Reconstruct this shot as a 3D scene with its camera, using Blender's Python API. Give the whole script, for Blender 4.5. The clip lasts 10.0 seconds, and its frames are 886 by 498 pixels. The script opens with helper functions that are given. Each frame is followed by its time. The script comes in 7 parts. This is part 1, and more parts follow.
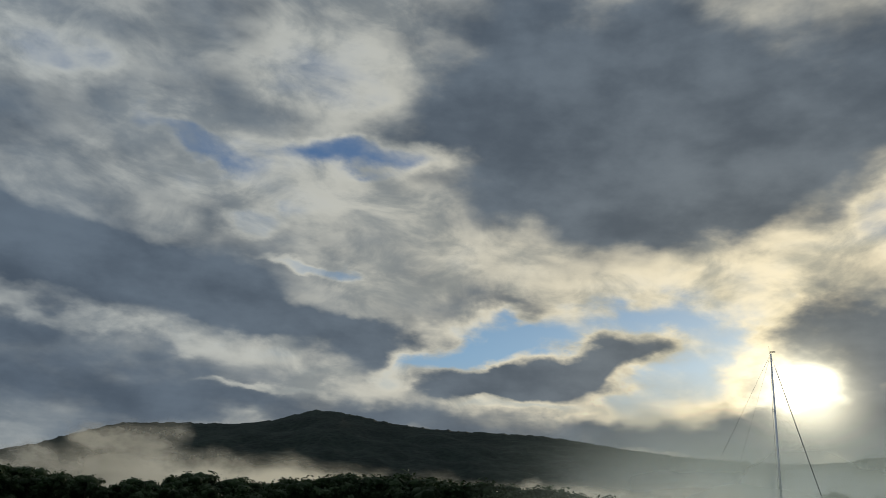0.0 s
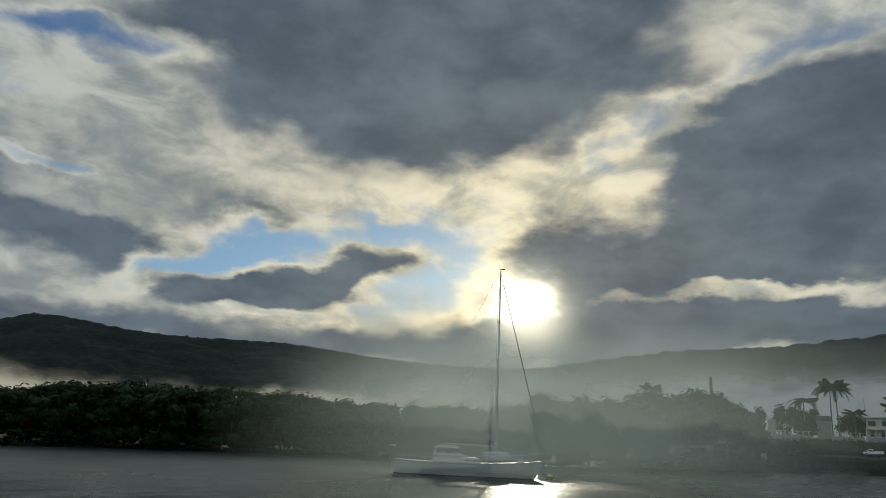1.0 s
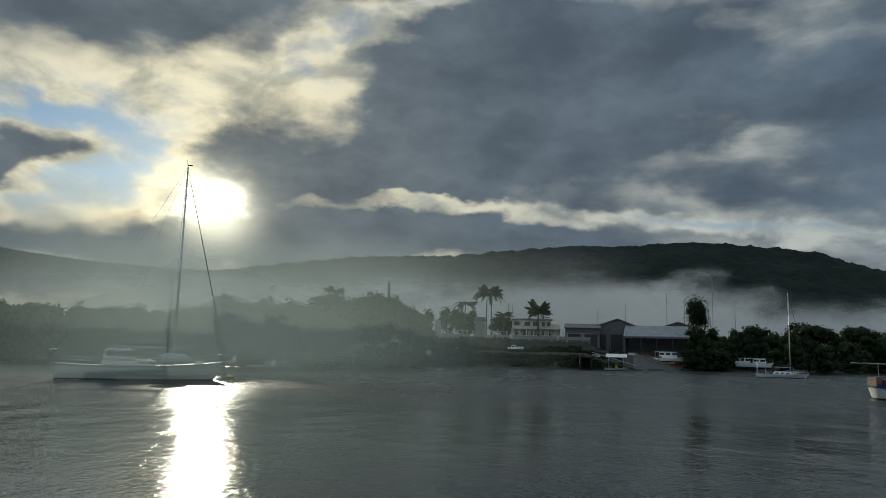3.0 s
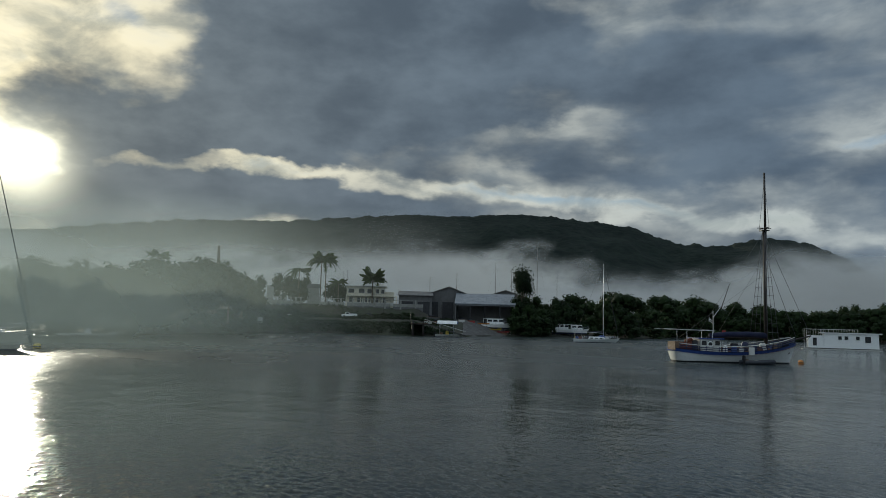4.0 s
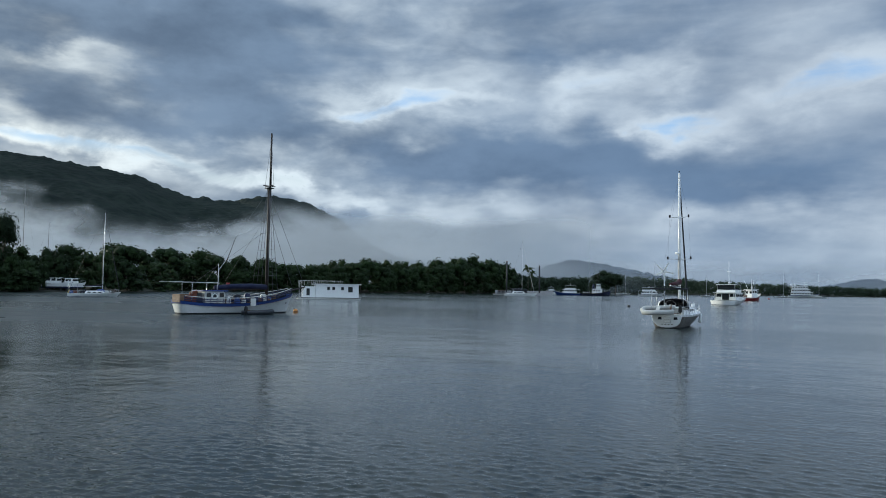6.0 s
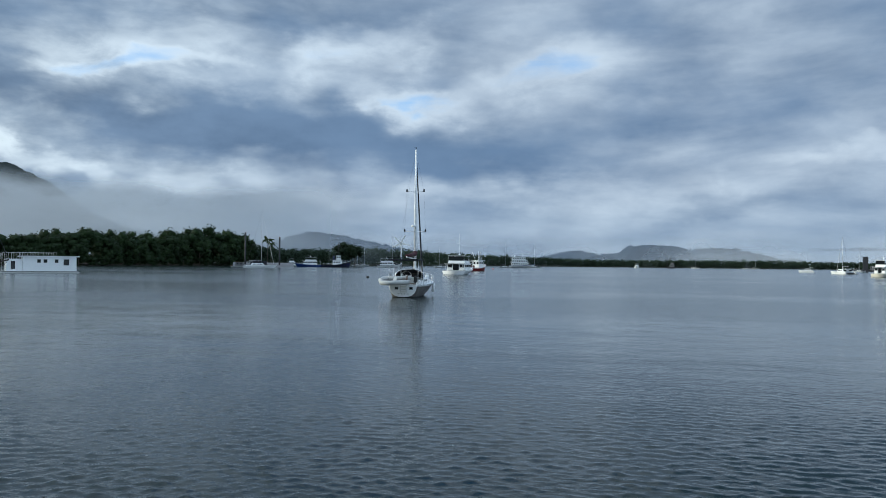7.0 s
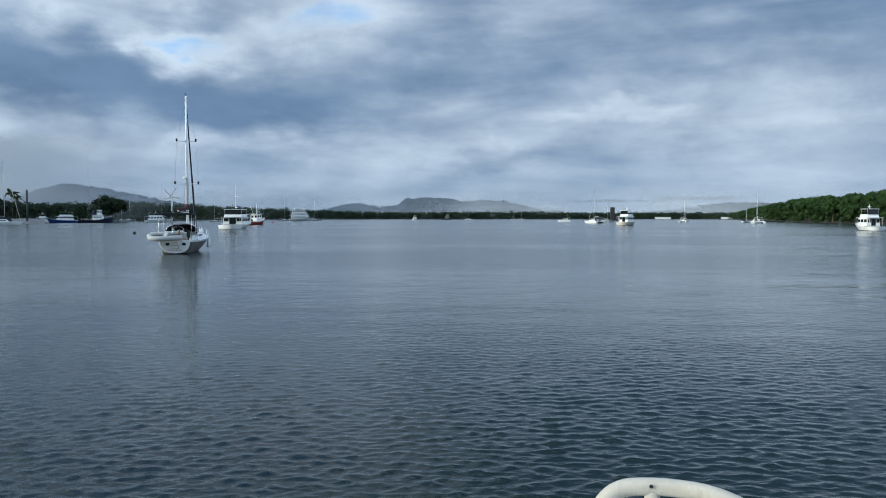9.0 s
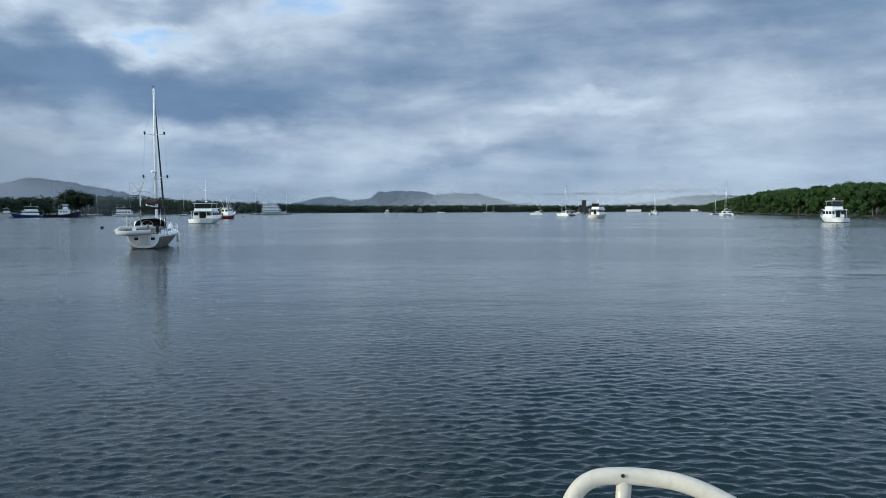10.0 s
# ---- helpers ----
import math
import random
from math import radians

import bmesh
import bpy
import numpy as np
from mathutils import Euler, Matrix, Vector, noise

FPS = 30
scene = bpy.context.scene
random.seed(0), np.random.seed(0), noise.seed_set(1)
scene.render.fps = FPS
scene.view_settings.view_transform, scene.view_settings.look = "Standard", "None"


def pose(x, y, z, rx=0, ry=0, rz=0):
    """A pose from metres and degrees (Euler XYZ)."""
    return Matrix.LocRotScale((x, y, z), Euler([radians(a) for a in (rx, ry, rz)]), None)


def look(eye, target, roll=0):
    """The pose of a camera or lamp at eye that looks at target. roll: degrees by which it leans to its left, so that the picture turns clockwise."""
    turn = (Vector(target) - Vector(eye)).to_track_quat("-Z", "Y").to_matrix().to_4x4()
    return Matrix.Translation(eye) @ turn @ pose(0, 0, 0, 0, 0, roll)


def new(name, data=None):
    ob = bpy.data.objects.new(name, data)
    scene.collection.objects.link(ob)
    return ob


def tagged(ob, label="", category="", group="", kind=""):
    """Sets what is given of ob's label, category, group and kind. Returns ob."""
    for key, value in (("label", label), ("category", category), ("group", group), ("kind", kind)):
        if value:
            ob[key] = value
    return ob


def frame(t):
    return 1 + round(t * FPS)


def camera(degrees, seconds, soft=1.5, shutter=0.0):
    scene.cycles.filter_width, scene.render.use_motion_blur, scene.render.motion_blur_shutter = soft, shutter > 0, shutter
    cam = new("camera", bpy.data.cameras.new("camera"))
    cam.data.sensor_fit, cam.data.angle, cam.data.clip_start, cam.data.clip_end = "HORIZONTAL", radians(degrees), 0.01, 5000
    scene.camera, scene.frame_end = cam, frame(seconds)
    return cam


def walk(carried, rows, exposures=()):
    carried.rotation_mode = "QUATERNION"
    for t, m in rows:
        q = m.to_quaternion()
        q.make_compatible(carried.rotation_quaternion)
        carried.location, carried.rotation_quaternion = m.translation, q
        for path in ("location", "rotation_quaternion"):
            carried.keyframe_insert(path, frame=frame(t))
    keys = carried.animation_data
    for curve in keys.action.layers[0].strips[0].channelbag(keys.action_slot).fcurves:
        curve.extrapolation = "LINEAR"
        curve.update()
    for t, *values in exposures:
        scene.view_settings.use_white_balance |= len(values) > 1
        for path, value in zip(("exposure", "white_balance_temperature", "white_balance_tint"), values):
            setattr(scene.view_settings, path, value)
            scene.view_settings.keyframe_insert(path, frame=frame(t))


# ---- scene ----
EYE = 3.0

# camera: it stands on a moored boat's deck and pans from the sunrise to the open water
PAN = [  # seconds, compass angle, tilt up, lean to the left
    (0.0, 0.59, 20.18, 4.84), (0.5, 11.65, 16.89, 3.77), (1.0, 20.77, 14.54, 2.74), (1.5, 28.55, 12.43, 1.98),
    (2.0, 34.48, 10.83, 1.64), (3.5, 50.66, 6.77, 1.70), (4.0, 57.61, 5.89, 1.52), (4.5, 65.69, 5.20, 1.31),
    (5.0, 74.66, 4.57, 1.03), (5.5, 84.24, 3.84, 0.93), (6.0, 94.35, 3.05, 0.87), (7.5, 121.66, 0.00, 0.32),
    (8.0, 126.43, -1.11, 0.00), (8.5, 129.25, -1.89, 0.05), (9.0, 130.91, -2.43, -0.02), (9.5, 132.09, -2.73, -0.14),
    (10.0, 133.00, -2.95, -0.22)]


def at(az, d, z=0.0):
    """A place at a compass angle (clockwise from +y) and a level distance from the camera."""
    return Vector((d * math.sin(radians(az)), d * math.cos(radians(az)), z))


def up(el, d):
    """The height that shows at an elevation angle from a distance."""
    return EYE + d * math.tan(radians(el))


cam = camera(61.5, 10.0, soft=0.9)
scene.cycles.transparent_max_bounces = 32   # the mist has many thin layers
rows = []
for t, az, tilt, lean in PAN:
    eye = Vector((0, 0, EYE))
    rows.append((t, look(eye, eye + at(az, math.cos(radians(tilt)), math.sin(radians(tilt))), lean)))
walk(cam, rows, [(0.0, -0.6, 6550, 4), (1.0, -0.6, 6400, 2), (2.0, -0.65, 6300, 1), (3.5, -0.62, 6250, 0), (4.5, -0.15, 6300, 2), (5.0, 0.1, 6150, 3),
                 (5.5, 0.28, 5900, 4), (6.0, 0.26, 5750, 3), (8.0, 0.36, 5550, 2), (10.0, 0.36, 5600, 3)])

# ---- sun and sky ----
SUN_AZ, SUN_EL = 27.6, 9.8
sun_dir = at(SUN_AZ, math.cos(radians(SUN_EL)), math.sin(radians(SUN_EL)))
sun_data = bpy.data.lights.new("sun", "SUN")
sun_data.energy, sun_data.angle, sun_data.color = 2.8, radians(1.0), (1.0, 0.90, 0.72)
sun = new("sun", sun_data)
sun.matrix_world = look((0, 0, 60), Vector((0, 0, 60)) - sun_dir)

world = bpy.data.worlds.new("sky")
scene.world = world
world.use_nodes = True
wt = world.node_tree
wt.nodes.clear()


def tune(n, kw):
    """Sets a node's named choices."""
    for k, v in kw.items():
        if k == "operation":
            n.operation = v
        elif k == "use_clamp":
            n.use_clamp = v
        elif k == "interpolation_type":
            n.interpolation_type = v
        elif k == "data_type":
            n.data_type = v
        elif k == "blend_type":
            n.blend_type = v
        elif k == "noise_dimensions":
            n.noise_dimensions = v
        elif k == "vector_type":
            n.vector_type = v
        elif k == "gradient_type":
            n.gradient_type = v
        elif k == "sky_type":
            n.sky_type = v
        elif k == "sun_disc":
            n.sun_disc = v
    return n


def wnode(kind, **kw):
    return tune(wt.nodes.new(kind), kw)


def wset(sock, v):
    if isinstance(v, (int, float, tuple)):
        sock.default_value = v
    else:
        wt.links.new(v, sock)


def wm(op, a, b=0.0, c=0.0, clamp=False):
    n = wnode("ShaderNodeMath", operation=op, use_clamp=clamp)
    for s, v in zip(n.inputs, (a, b, c)):
        wset(s, v)
    return n.outputs[0]


def wramp(v, a, b, lo=0.0, hi=1.0):
    n = wnode("ShaderNodeMapRange", interpolation_type="SMOOTHSTEP")
    for s, x in zip(n.inputs, (v, a, b, lo, hi)):
        wset(s, x)
    return n.outputs[0]


def wmix(f, a, b, mode="MIX"):
    n = wnode("ShaderNodeMix", data_type="RGBA", blend_type=mode)
    wset(n.inputs[0], f), wset(n.inputs[6], a), wset(n.inputs[7], b)
    return n.outputs[2]


direc = wnode("ShaderNodeTexCoord").outputs["Generated"]
sep = wnode("ShaderNodeSeparateXYZ")
wset(sep.inputs[0], direc)
X, Y, Z = sep.outputs
# the cloud deck: the view's way carried up to a level sheet, so that the clouds flatten towards the horizon
deckz = wm("ADD", wm("MAXIMUM", Z, 0.0), 0.16)
plane = wnode("ShaderNodeCombineXYZ")
wset(plane.inputs[0], wm("DIVIDE", X, deckz)), wset(plane.inputs[1], wm("DIVIDE", Y, deckz))
plane = plane.outputs[0]


def wnoise(vec, scale, detail, rough=0.55, dist=0.0, seed=0.0):
    n = wnode("ShaderNodeTexNoise", noise_dimensions="4D")
    wset(n.inputs["Vector"], vec), wset(n.inputs["W"], seed)
    for k, v in (("Scale", scale), ("Detail", detail), ("Roughness", rough), ("Distortion", dist)):
        n.inputs[k].default_value = v
    return n


squash = wnode("ShaderNodeVectorMath", operation="MULTIPLY")
wset(squash.inputs[0], direc)
squash.inputs[1].default_value = (1.0, 1.0, 1.9)
ball = squash.outputs[0]
broad = wnoise(plane, 0.9, 5, 0.55, 0.3, 3.1).outputs[0]
fine = wnoise(ball, 3.9, 6, 0.5, 0.1, 7.7).outputs[0]
wisp = wnoise(ball, 13.0, 5, 0.52, 0.2, 1.3).outputs[0]
flat = wnode("ShaderNodeVectorMath", operation="MULTIPLY")
wset(flat.inputs[0], direc)
flat.inputs[1].default_value = (1.0, 1.0, 5.0)
streak = wnoise(flat.outputs[0], 4.2, 5, 0.5, 0.4, 5.5).outputs[0]
# angles, bent a little so that the banks get ragged edges
bend = wnoise(ball, 6.0, 6, 0.54, 0.0, 11.0).outputs[1]
bsep = wnode("ShaderNodeSeparateColor")
wset(bsep.inputs[0], bend)
bend2 = wnode("ShaderNodeSeparateColor")
wset(bend2.inputs[0], wnoise(ball, 15.0, 4, 0.5, 0.0, 4.0).outputs[1])
az_n = wm("ADD", wm("MULTIPLY", wm("ARCTAN2", X, Y), 57.2958), wm("MULTIPLY", wm("SUBTRACT", bsep.outputs[0], 0.5), 10.0))
az_n = wm("ADD", az_n, wm("MULTIPLY", wm("SUBTRACT", bend2.outputs[0], 0.5), 7.0))
el_n = wm("ADD", wm("MULTIPLY", wm("ARCSINE", Z), 57.2958), wm("MULTIPLY", wm("SUBTRACT", bsep.outputs[1], 0.5), 5.0))
el_n = wm("ADD", el_n, wm("MULTIPLY", wm("SUBTRACT", bend2.outputs[1], 0.5), 3.6))
ang = wnode("ShaderNodeCombineXYZ")
wset(ang.inputs[0], az_n), wset(ang.inputs[1], el_n)
ang = ang.outputs[0]


def bank(acc, az, el, w, h, amount, lean=0.0):
    """A cloud bank (amount above 0) or an opening (below 0): its middle, half width and half height in degrees."""
    mp = wnode("ShaderNodeMapping", vector_type="TEXTURE")
    wset(mp.inputs[0], ang)
    mp.inputs[1].default_value = (az, el, 0)
    mp.inputs[2].default_value = (0, 0, radians(lean))
    mp.inputs[3].default_value = (w * 1.6, h * 1.6, 1)
    g = wnode("ShaderNodeTexGradient", gradient_type="SPHERICAL")
    wset(g.inputs[0], mp.outputs[0])
    s = wramp(g.outputs[1], 0.0, 0.8)
    return wm("MULTIPLY_ADD", s, amount * 0.8, acc)


dens = wm("MULTIPLY_ADD", wm("SUBTRACT", broad, 0.5), 0.75, 0.64)
calm = wramp(wm("ARCTAN2", X, Y), 0.9, 2.3, 1.0, 0.7)          # smoother cloud to the south-east
dens = wm("MULTIPLY_ADD", wm("SUBTRACT", fine, 0.5), wm("MULTIPLY", calm, 1.15), dens)
dens = wm("MULTIPLY_ADD", wm("SUBTRACT", streak, 0.5), wramp(wm("ARCTAN2", X, Y), 0.5, 1.5, 0.3, 0.75), dens)
dens = wm("MULTIPLY_ADD", wm("SUBTRACT", wisp, 0.5), wm("MULTIPLY", calm, 0.36), dens)
for b in (
        (-7, 26.4, 8, 1.3, -0.62, 3), (-33, 28.6, 5, 1.8, -0.5), (-21, 25.4, 4, 0.9, -0.42, -12), (-15.3, 20.8, 3.5, 1.1, -0.36), (-9.4, 17.8, 3, 0.5, -0.4),   # blue openings high
        (-20, 28, 16, 7, -0.12), (-10, 21.5, 12, 4, -0.2, -10), (-9, 33, 9, 4, -0.3), (-30, 36, 12, 4, -0.25)):       # bright thin sheet
    dens = bank(dens, *b)
for b in (
        (-25, 15.3, 13, 2.2, 0.6, -5), (-35, 16.4, 9, 2.6, 0.55, -3), (-12, 13.6, 10, 1.5, 0.52, -13), (-2, 12.7, 6, 0.9, 0.36, -6),    # slate bank
        (-22, 11.2, 12, 0.6, -0.2, -4), (-28, 9.2, 16, 1.8, 0.3), (-12.6, 8.1, 4, 0.35, -0.3), (15, 28.3, 2, 1.6, -0.25)):
    dens = bank(dens, *b)
for b in (
        (4, 29, 9, 5, 0.42), (15, 30, 12, 6, 0.4), (16, 24.5, 9, 3, 0.35), (26, 27, 9, 4, 0.45), (30, 33, 10, 4, 0.4), (12, 35, 12, 3, 0.25),        # high grey deck
        (13, 18.8, 13, 2.6, -0.22, -4), (24, 18.5, 6, 4, -0.2, 30), (33, 21, 6, 5, -0.16, 45),        # lit cream band
        (9, 14.3, 10, 1.9, -0.9, 10), (1.0, 11.4, 5, 1.4, -0.75, 20), (20, 11.8, 5, 3.2, -0.8, 35),  # clear blue gap
        (20, 15.3, 5, 1.2, -0.3, -10), (10, 15.8, 4, 1.0, 0.5, -6),
        (14, 12.4, 8, 1.7, 0.56, 12), (5, 10.0, 8, 1.2, 0.55, 5), (17, 12.0, 4, 0.8, -0.2, 10), (4.4, 8.7, 4, 0.45, -0.3), (9, 8.9, 3, 0.4, -0.25)):            # lens cloud
    dens = bank(dens, *b)
for b in (
        (6, 6.8, 30, 1.1, 0.4), (30.5, 15.4, 3.2, 2.0, 0.5, 30), (37, 13, 7, 2.2, 0.55, 12),           # wedge beside the sun
        (46, 16.5, 11, 4.5, 0.5, 15), (50, 22.5, 12, 4, 0.34), (62, 19, 12, 5, 0.34), (38, 24.3, 9, 1.4, -0.36, 22), (48, 28, 7, 1.4, -0.3, 12),
        (36, 20.5, 4, 3, -0.2, 50), (55, 22.5, 12, 4, 0.36), (37, 8.8, 11, 1.4, 0.45), (47, 8.9, 8, 1.3, 0.35),
        (38.5, 11.0, 6, 0.7, -0.5, 3), (45, 11.3, 6, 0.7, -0.34, -2), (54, 10.8, 8, 0.7, -0.26, -4), (62, 10.1, 9, 0.7, -0.26, -5),    # lit slit
        (70, 9.3, 8, 0.7, -0.26, -7), (78, 8.3, 8, 0.7, -0.24, -12), (87, 6.6, 7, 0.7, -0.24, -12)):
    dens = bank(dens, *b)
for b in (
        (62.5, 16.4, 6, 1.8, 0.26), (61.3, 14.7, 2.5, 0.6, -0.1), (74, 20.5, 9, 3, 0.2), (65, 15.2, 4, 0.5, -0.12), (70.5, 21.5, 3.5, 2.0, -0.26), (52.5, 19, 4, 2, -0.12), (76, 21, 12, 5, 0.2),
        (70, 12.4, 9, 1.4, 0.3, -8), (80, 12.8, 10, 2.2, 0.32, -10), (77, 16.5, 7, 1.4, 0.18), (85, 18.5, 9, 3, 0.12),
        (89, 13.4, 5.5, 0.6, -0.26, 6), (95, 14.6, 3, 0.8, -0.3, 6), (94, 10.2, 9, 2.0, 0.28, -6),
        (108.5, 16.5, 4.5, 1.6, -0.36, 10), (105, 14.6, 3.5, 1.4, -0.3), (109.6, 12.6, 3.6, 1.1, -0.34, -3), (113, 12.1, 4, 1.2, -0.32)):
    dens = bank(dens, *b)
for b in (
        (100, 10.6, 8, 1.6, 0.3), (112, 9.0, 10, 1.6, 0.25, -4), (103, 6.0, 6, 1.0, -0.08), (116, 5.0, 5, 0.7, -0.12), (107, 8.2, 14, 2.2, 0.22), (128, 8.0, 12, 2.2, 0.14),
        (122, 14.6, 6, 1.3, -0.34, 8), (125, 11.0, 9, 1.4, 0.2), (134, 4.3, 6, 0.7, 0.16, 6), (145, 8.1, 4, 0.7, -0.25),
        (150, 14.5, 14, 4.0, 0.24), (140, 8.0, 14, 2.2, -0.08), (152, 8, 10, 3, -0.06), (125, 5.6, 8, 0.8, -0.1)):
    dens = bank(dens, *b)

# the deck thins overhead; unseen east thinned, south thickened, to set the water's light
dens = wm("SUBTRACT", dens, wramp(Z, 0.66, 0.88, 0.0, 0.25))
compass = wm("ARCTAN2", X, Y)
dens = wm("MULTIPLY_ADD", wramp(Z, 0.27, 0.4), wramp(compass, 2.1, 2.6, 0.0, 0.6), dens)
dens = wm("MULTIPLY_ADD", wm("MULTIPLY", wramp(compass, 1.5, 1.75), wramp(compass, 2.35, 2.1)), wramp(Z, 0.36, 0.5, 0.0, -0.45), dens)

# closeness to the sun
dot = wnode("ShaderNodeVectorMath", operation="DOT_PRODUCT")
wset(dot.inputs[0], direc)
dot.inputs[1].default_value = sun_dir
off = wm("MULTIPLY", wm("ARCCOSINE", wm("MINIMUM", dot.outputs["Value"], 1.0)), 57.2958)
near = wm("POWER", 2.71828, wm("DIVIDE", off, -19.0))
close = wm("POWER", 2.71828, wm("MULTIPLY", wm("POWER", wm("DIVIDE", off, 2.5), 2.0), -1.0))

sky_tex = wnode("ShaderNodeTexSky", sky_type="NISHITA", sun_disc=False)
sky_tex.sun_elevation, sky_tex.sun_rotation = radians(SUN_EL), radians(SUN_AZ)
sky_tex.dust_density, sky_tex.ozone_density = 0.6, 2.0
clear = wmix(1.0, wmix(1.0, sky_tex.outputs[0], (0.045, 0.05, 0.055, 1), "MULTIPLY"), wmix(wramp(Z, 0.2, 0.42), (0.17, 0.31, 0.52, 1), (0.05, 0.11, 0.27, 1)), "ADD")
clear = wmix(wramp(Z, 0.13, 0.21, 0.85, 0.0), clear, (0.62, 0.62, 0.56, 1))        # pale through the low air
grey_air = wramp(wm("ARCTAN2", X, Y), 1.2, 2.2)               # thinner, paler deck to the south-east
lit = wmix(near, (0.64, 0.68, 0.72, 1), (2.3, 1.85, 1.15, 1))
lit = wmix(wramp(wnoise(ball, 10.0, 6, 0.58, 0.5, 33.0).outputs[0], 0.36, 0.62), wmix(1.0, lit, (0.5, 0.54, 0.60, 1), "MULTIPLY"), lit)
billow = wramp(wnoise(ball, 7.5, 6, 0.55, 0.0, 21.0).outputs[0], 0.3, 0.72)
slate = wmix(near, (0.115, 0.152, 0.215, 1), (0.235, 0.245, 0.25, 1))
slate = wmix(billow, wmix(1.0, slate, (0.88, 0.89, 0.9, 1), "MULTIPLY"), wmix(1.0, slate, (1.6, 1.56, 1.5, 1), "MULTIPLY"))
slate = wmix(wm("MULTIPLY", grey_air, 0.6), slate, (0.11, 0.165, 0.262, 1))
lit = wmix(wm("MULTIPLY", grey_air, 0.7), lit, (0.53, 0.54, 0.57, 1))
cover = wramp(dens, -0.03, wm("MULTIPLY_ADD", grey_air, -0.1, 0.5))
thick = wramp(dens, wm("MULTIPLY_ADD", grey_air, -0.13, 0.32), wm("MULTIPLY_ADD", grey_air, 0.2, 0.9))
cloud = wmix(thick, lit, slate)
# high thin cloud, mostly unseen, is brightened, most on the sun's side, for the water
over = wm("MULTIPLY", wramp(Z, 0.6, 0.82), wm("MULTIPLY", wm("POWER", 2.71828, wm("DIVIDE", off, -45.0)), 4.0))
total = wmix(cover, clear, cloud)
bright = wnode("ShaderNodeVectorMath", operation="SCALE")
wset(bright.inputs[0], total), wset(bright.inputs["Scale"], wm("ADD", over, wramp(Z, 0.62, 0.9, 1.0, 1.1)))
total = bright.outputs[0]
# the unseen clouds opposite to the sun, taken as front-lit, are raised to light hulls
west = wnode("ShaderNodeVectorMath", operation="DOT_PRODUCT")
wset(west.inputs[0], direc)
west.inputs[1].default_value = (-0.89, -0.45, 0.0)
front = wnode("ShaderNodeVectorMath", operation="SCALE")
wset(front.inputs[0], total), wset(front.inputs["Scale"], wramp(west.outputs["Value"], 0.25, 0.8, 1.0, 1.9))
total = front.outputs[0]
# the low air towards the horizon is pale
low = wm("MULTIPLY", wramp(Z, 0.0, 0.12, 1.0, 0.0), 0.5)
total = wmix(low, total, wmix(near, (0.26, 0.32, 0.40, 1), (0.55, 0.47, 0.33, 1)))
glow = wm("MULTIPLY", close, wramp(dens, 0.95, 0.35, 2.0, 9.0))
gl = wmix(1.0, (1.0, 0.9, 0.68, 1), (1, 1, 1, 1), "MULTIPLY")
add = wnode("ShaderNodeVectorMath", operation="SCALE")
wset(add.inputs[0], gl), wset(add.inputs["Scale"], glow)
total = wmix(1.0, total, add.outputs[0], "ADD")
# below the horizon the dim ground of the sky
bg = wnode("ShaderNodeBackground")
wset(bg.inputs[0], total)
bg.inputs[1].default_value = 1.0
wt.links.new(bg.outputs[0], wnode("ShaderNodeOutputWorld").inputs[0])

# ---- materials ----
MATS = {}


class Nodes:
    """A small helper to write node trees."""

    def __init__(self, name):
        self.mat = bpy.data.materials.new(name)
        self.mat.use_nodes = True
        self.t = self.mat.node_tree
        self.bsdf = self.t.nodes["Principled BSDF"]
        self.out = self.t.nodes["Material Output"]

    def node(self, kind, **kw):
        return tune(self.t.nodes.new(kind), kw)

    def put(self, sock, v):
        if isinstance(v, (int, float, tuple)):
            sock.default_value = v
        else:
            self.t.links.new(v, sock)

    def math(self, op, a, b=0.0, c=0.0, clamp=False):
        n = self.node("ShaderNodeMath", operation=op, use_clamp=clamp)
        for s, v in zip(n.inputs, (a, b, c)):
            self.put(s, v)
        return n.outputs[0]

    def noise(self, scale, detail=4, rough=0.55, vec=None, dist=0.0):
        n = self.node("ShaderNodeTexNoise")
        n.inputs["Scale"].default_value, n.inputs["Detail"].default_value = scale, detail
        n.inputs["Roughness"].default_value, n.inputs["Distortion"].default_value = rough, dist
        self.put(n.inputs["Vector"], vec if vec else self.coord())
        return n.outputs[0]

    def coord(self, kind="Object", scale=(1, 1, 1), rot=(0, 0, 0)):
        c = self.node("ShaderNodeTexCoord").outputs[kind]
        if scale == (1, 1, 1) and rot == (0, 0, 0):
            return c
        m = self.node("ShaderNodeMapping")
        self.put(m.inputs[0], c)
        m.inputs[2].default_value, m.inputs[3].default_value = rot, scale
        return m.outputs[0]

    def ramp(self, v, a, b, lo=0.0, hi=1.0):
        n = self.node("ShaderNodeMapRange", interpolation_type="SMOOTHSTEP")
        for s, x in zip(n.inputs, (v, a, b, lo, hi)):
            self.put(s, x)
        return n.outputs[0]

    def mix(self, f, a, b, mode="MIX"):
        n = self.node("ShaderNodeMix", data_type="RGBA", blend_type=mode)
        self.put(n.inputs[0], f), self.put(n.inputs[6], a), self.put(n.inputs[7], b)
        return n.outputs[2]

    def bump(self, h, strength, dist):
        n = self.node("ShaderNodeBump")
        n.inputs["Strength"].default_value, n.inputs["Distance"].default_value = strength, dist
        self.put(n.inputs["Height"], h)
        self.put(self.bsdf.inputs["Normal"], n.outputs[0])


def rgb(c, k=1.0):
    return (c[0] * k, c[1] * k, c[2] * k, 1)


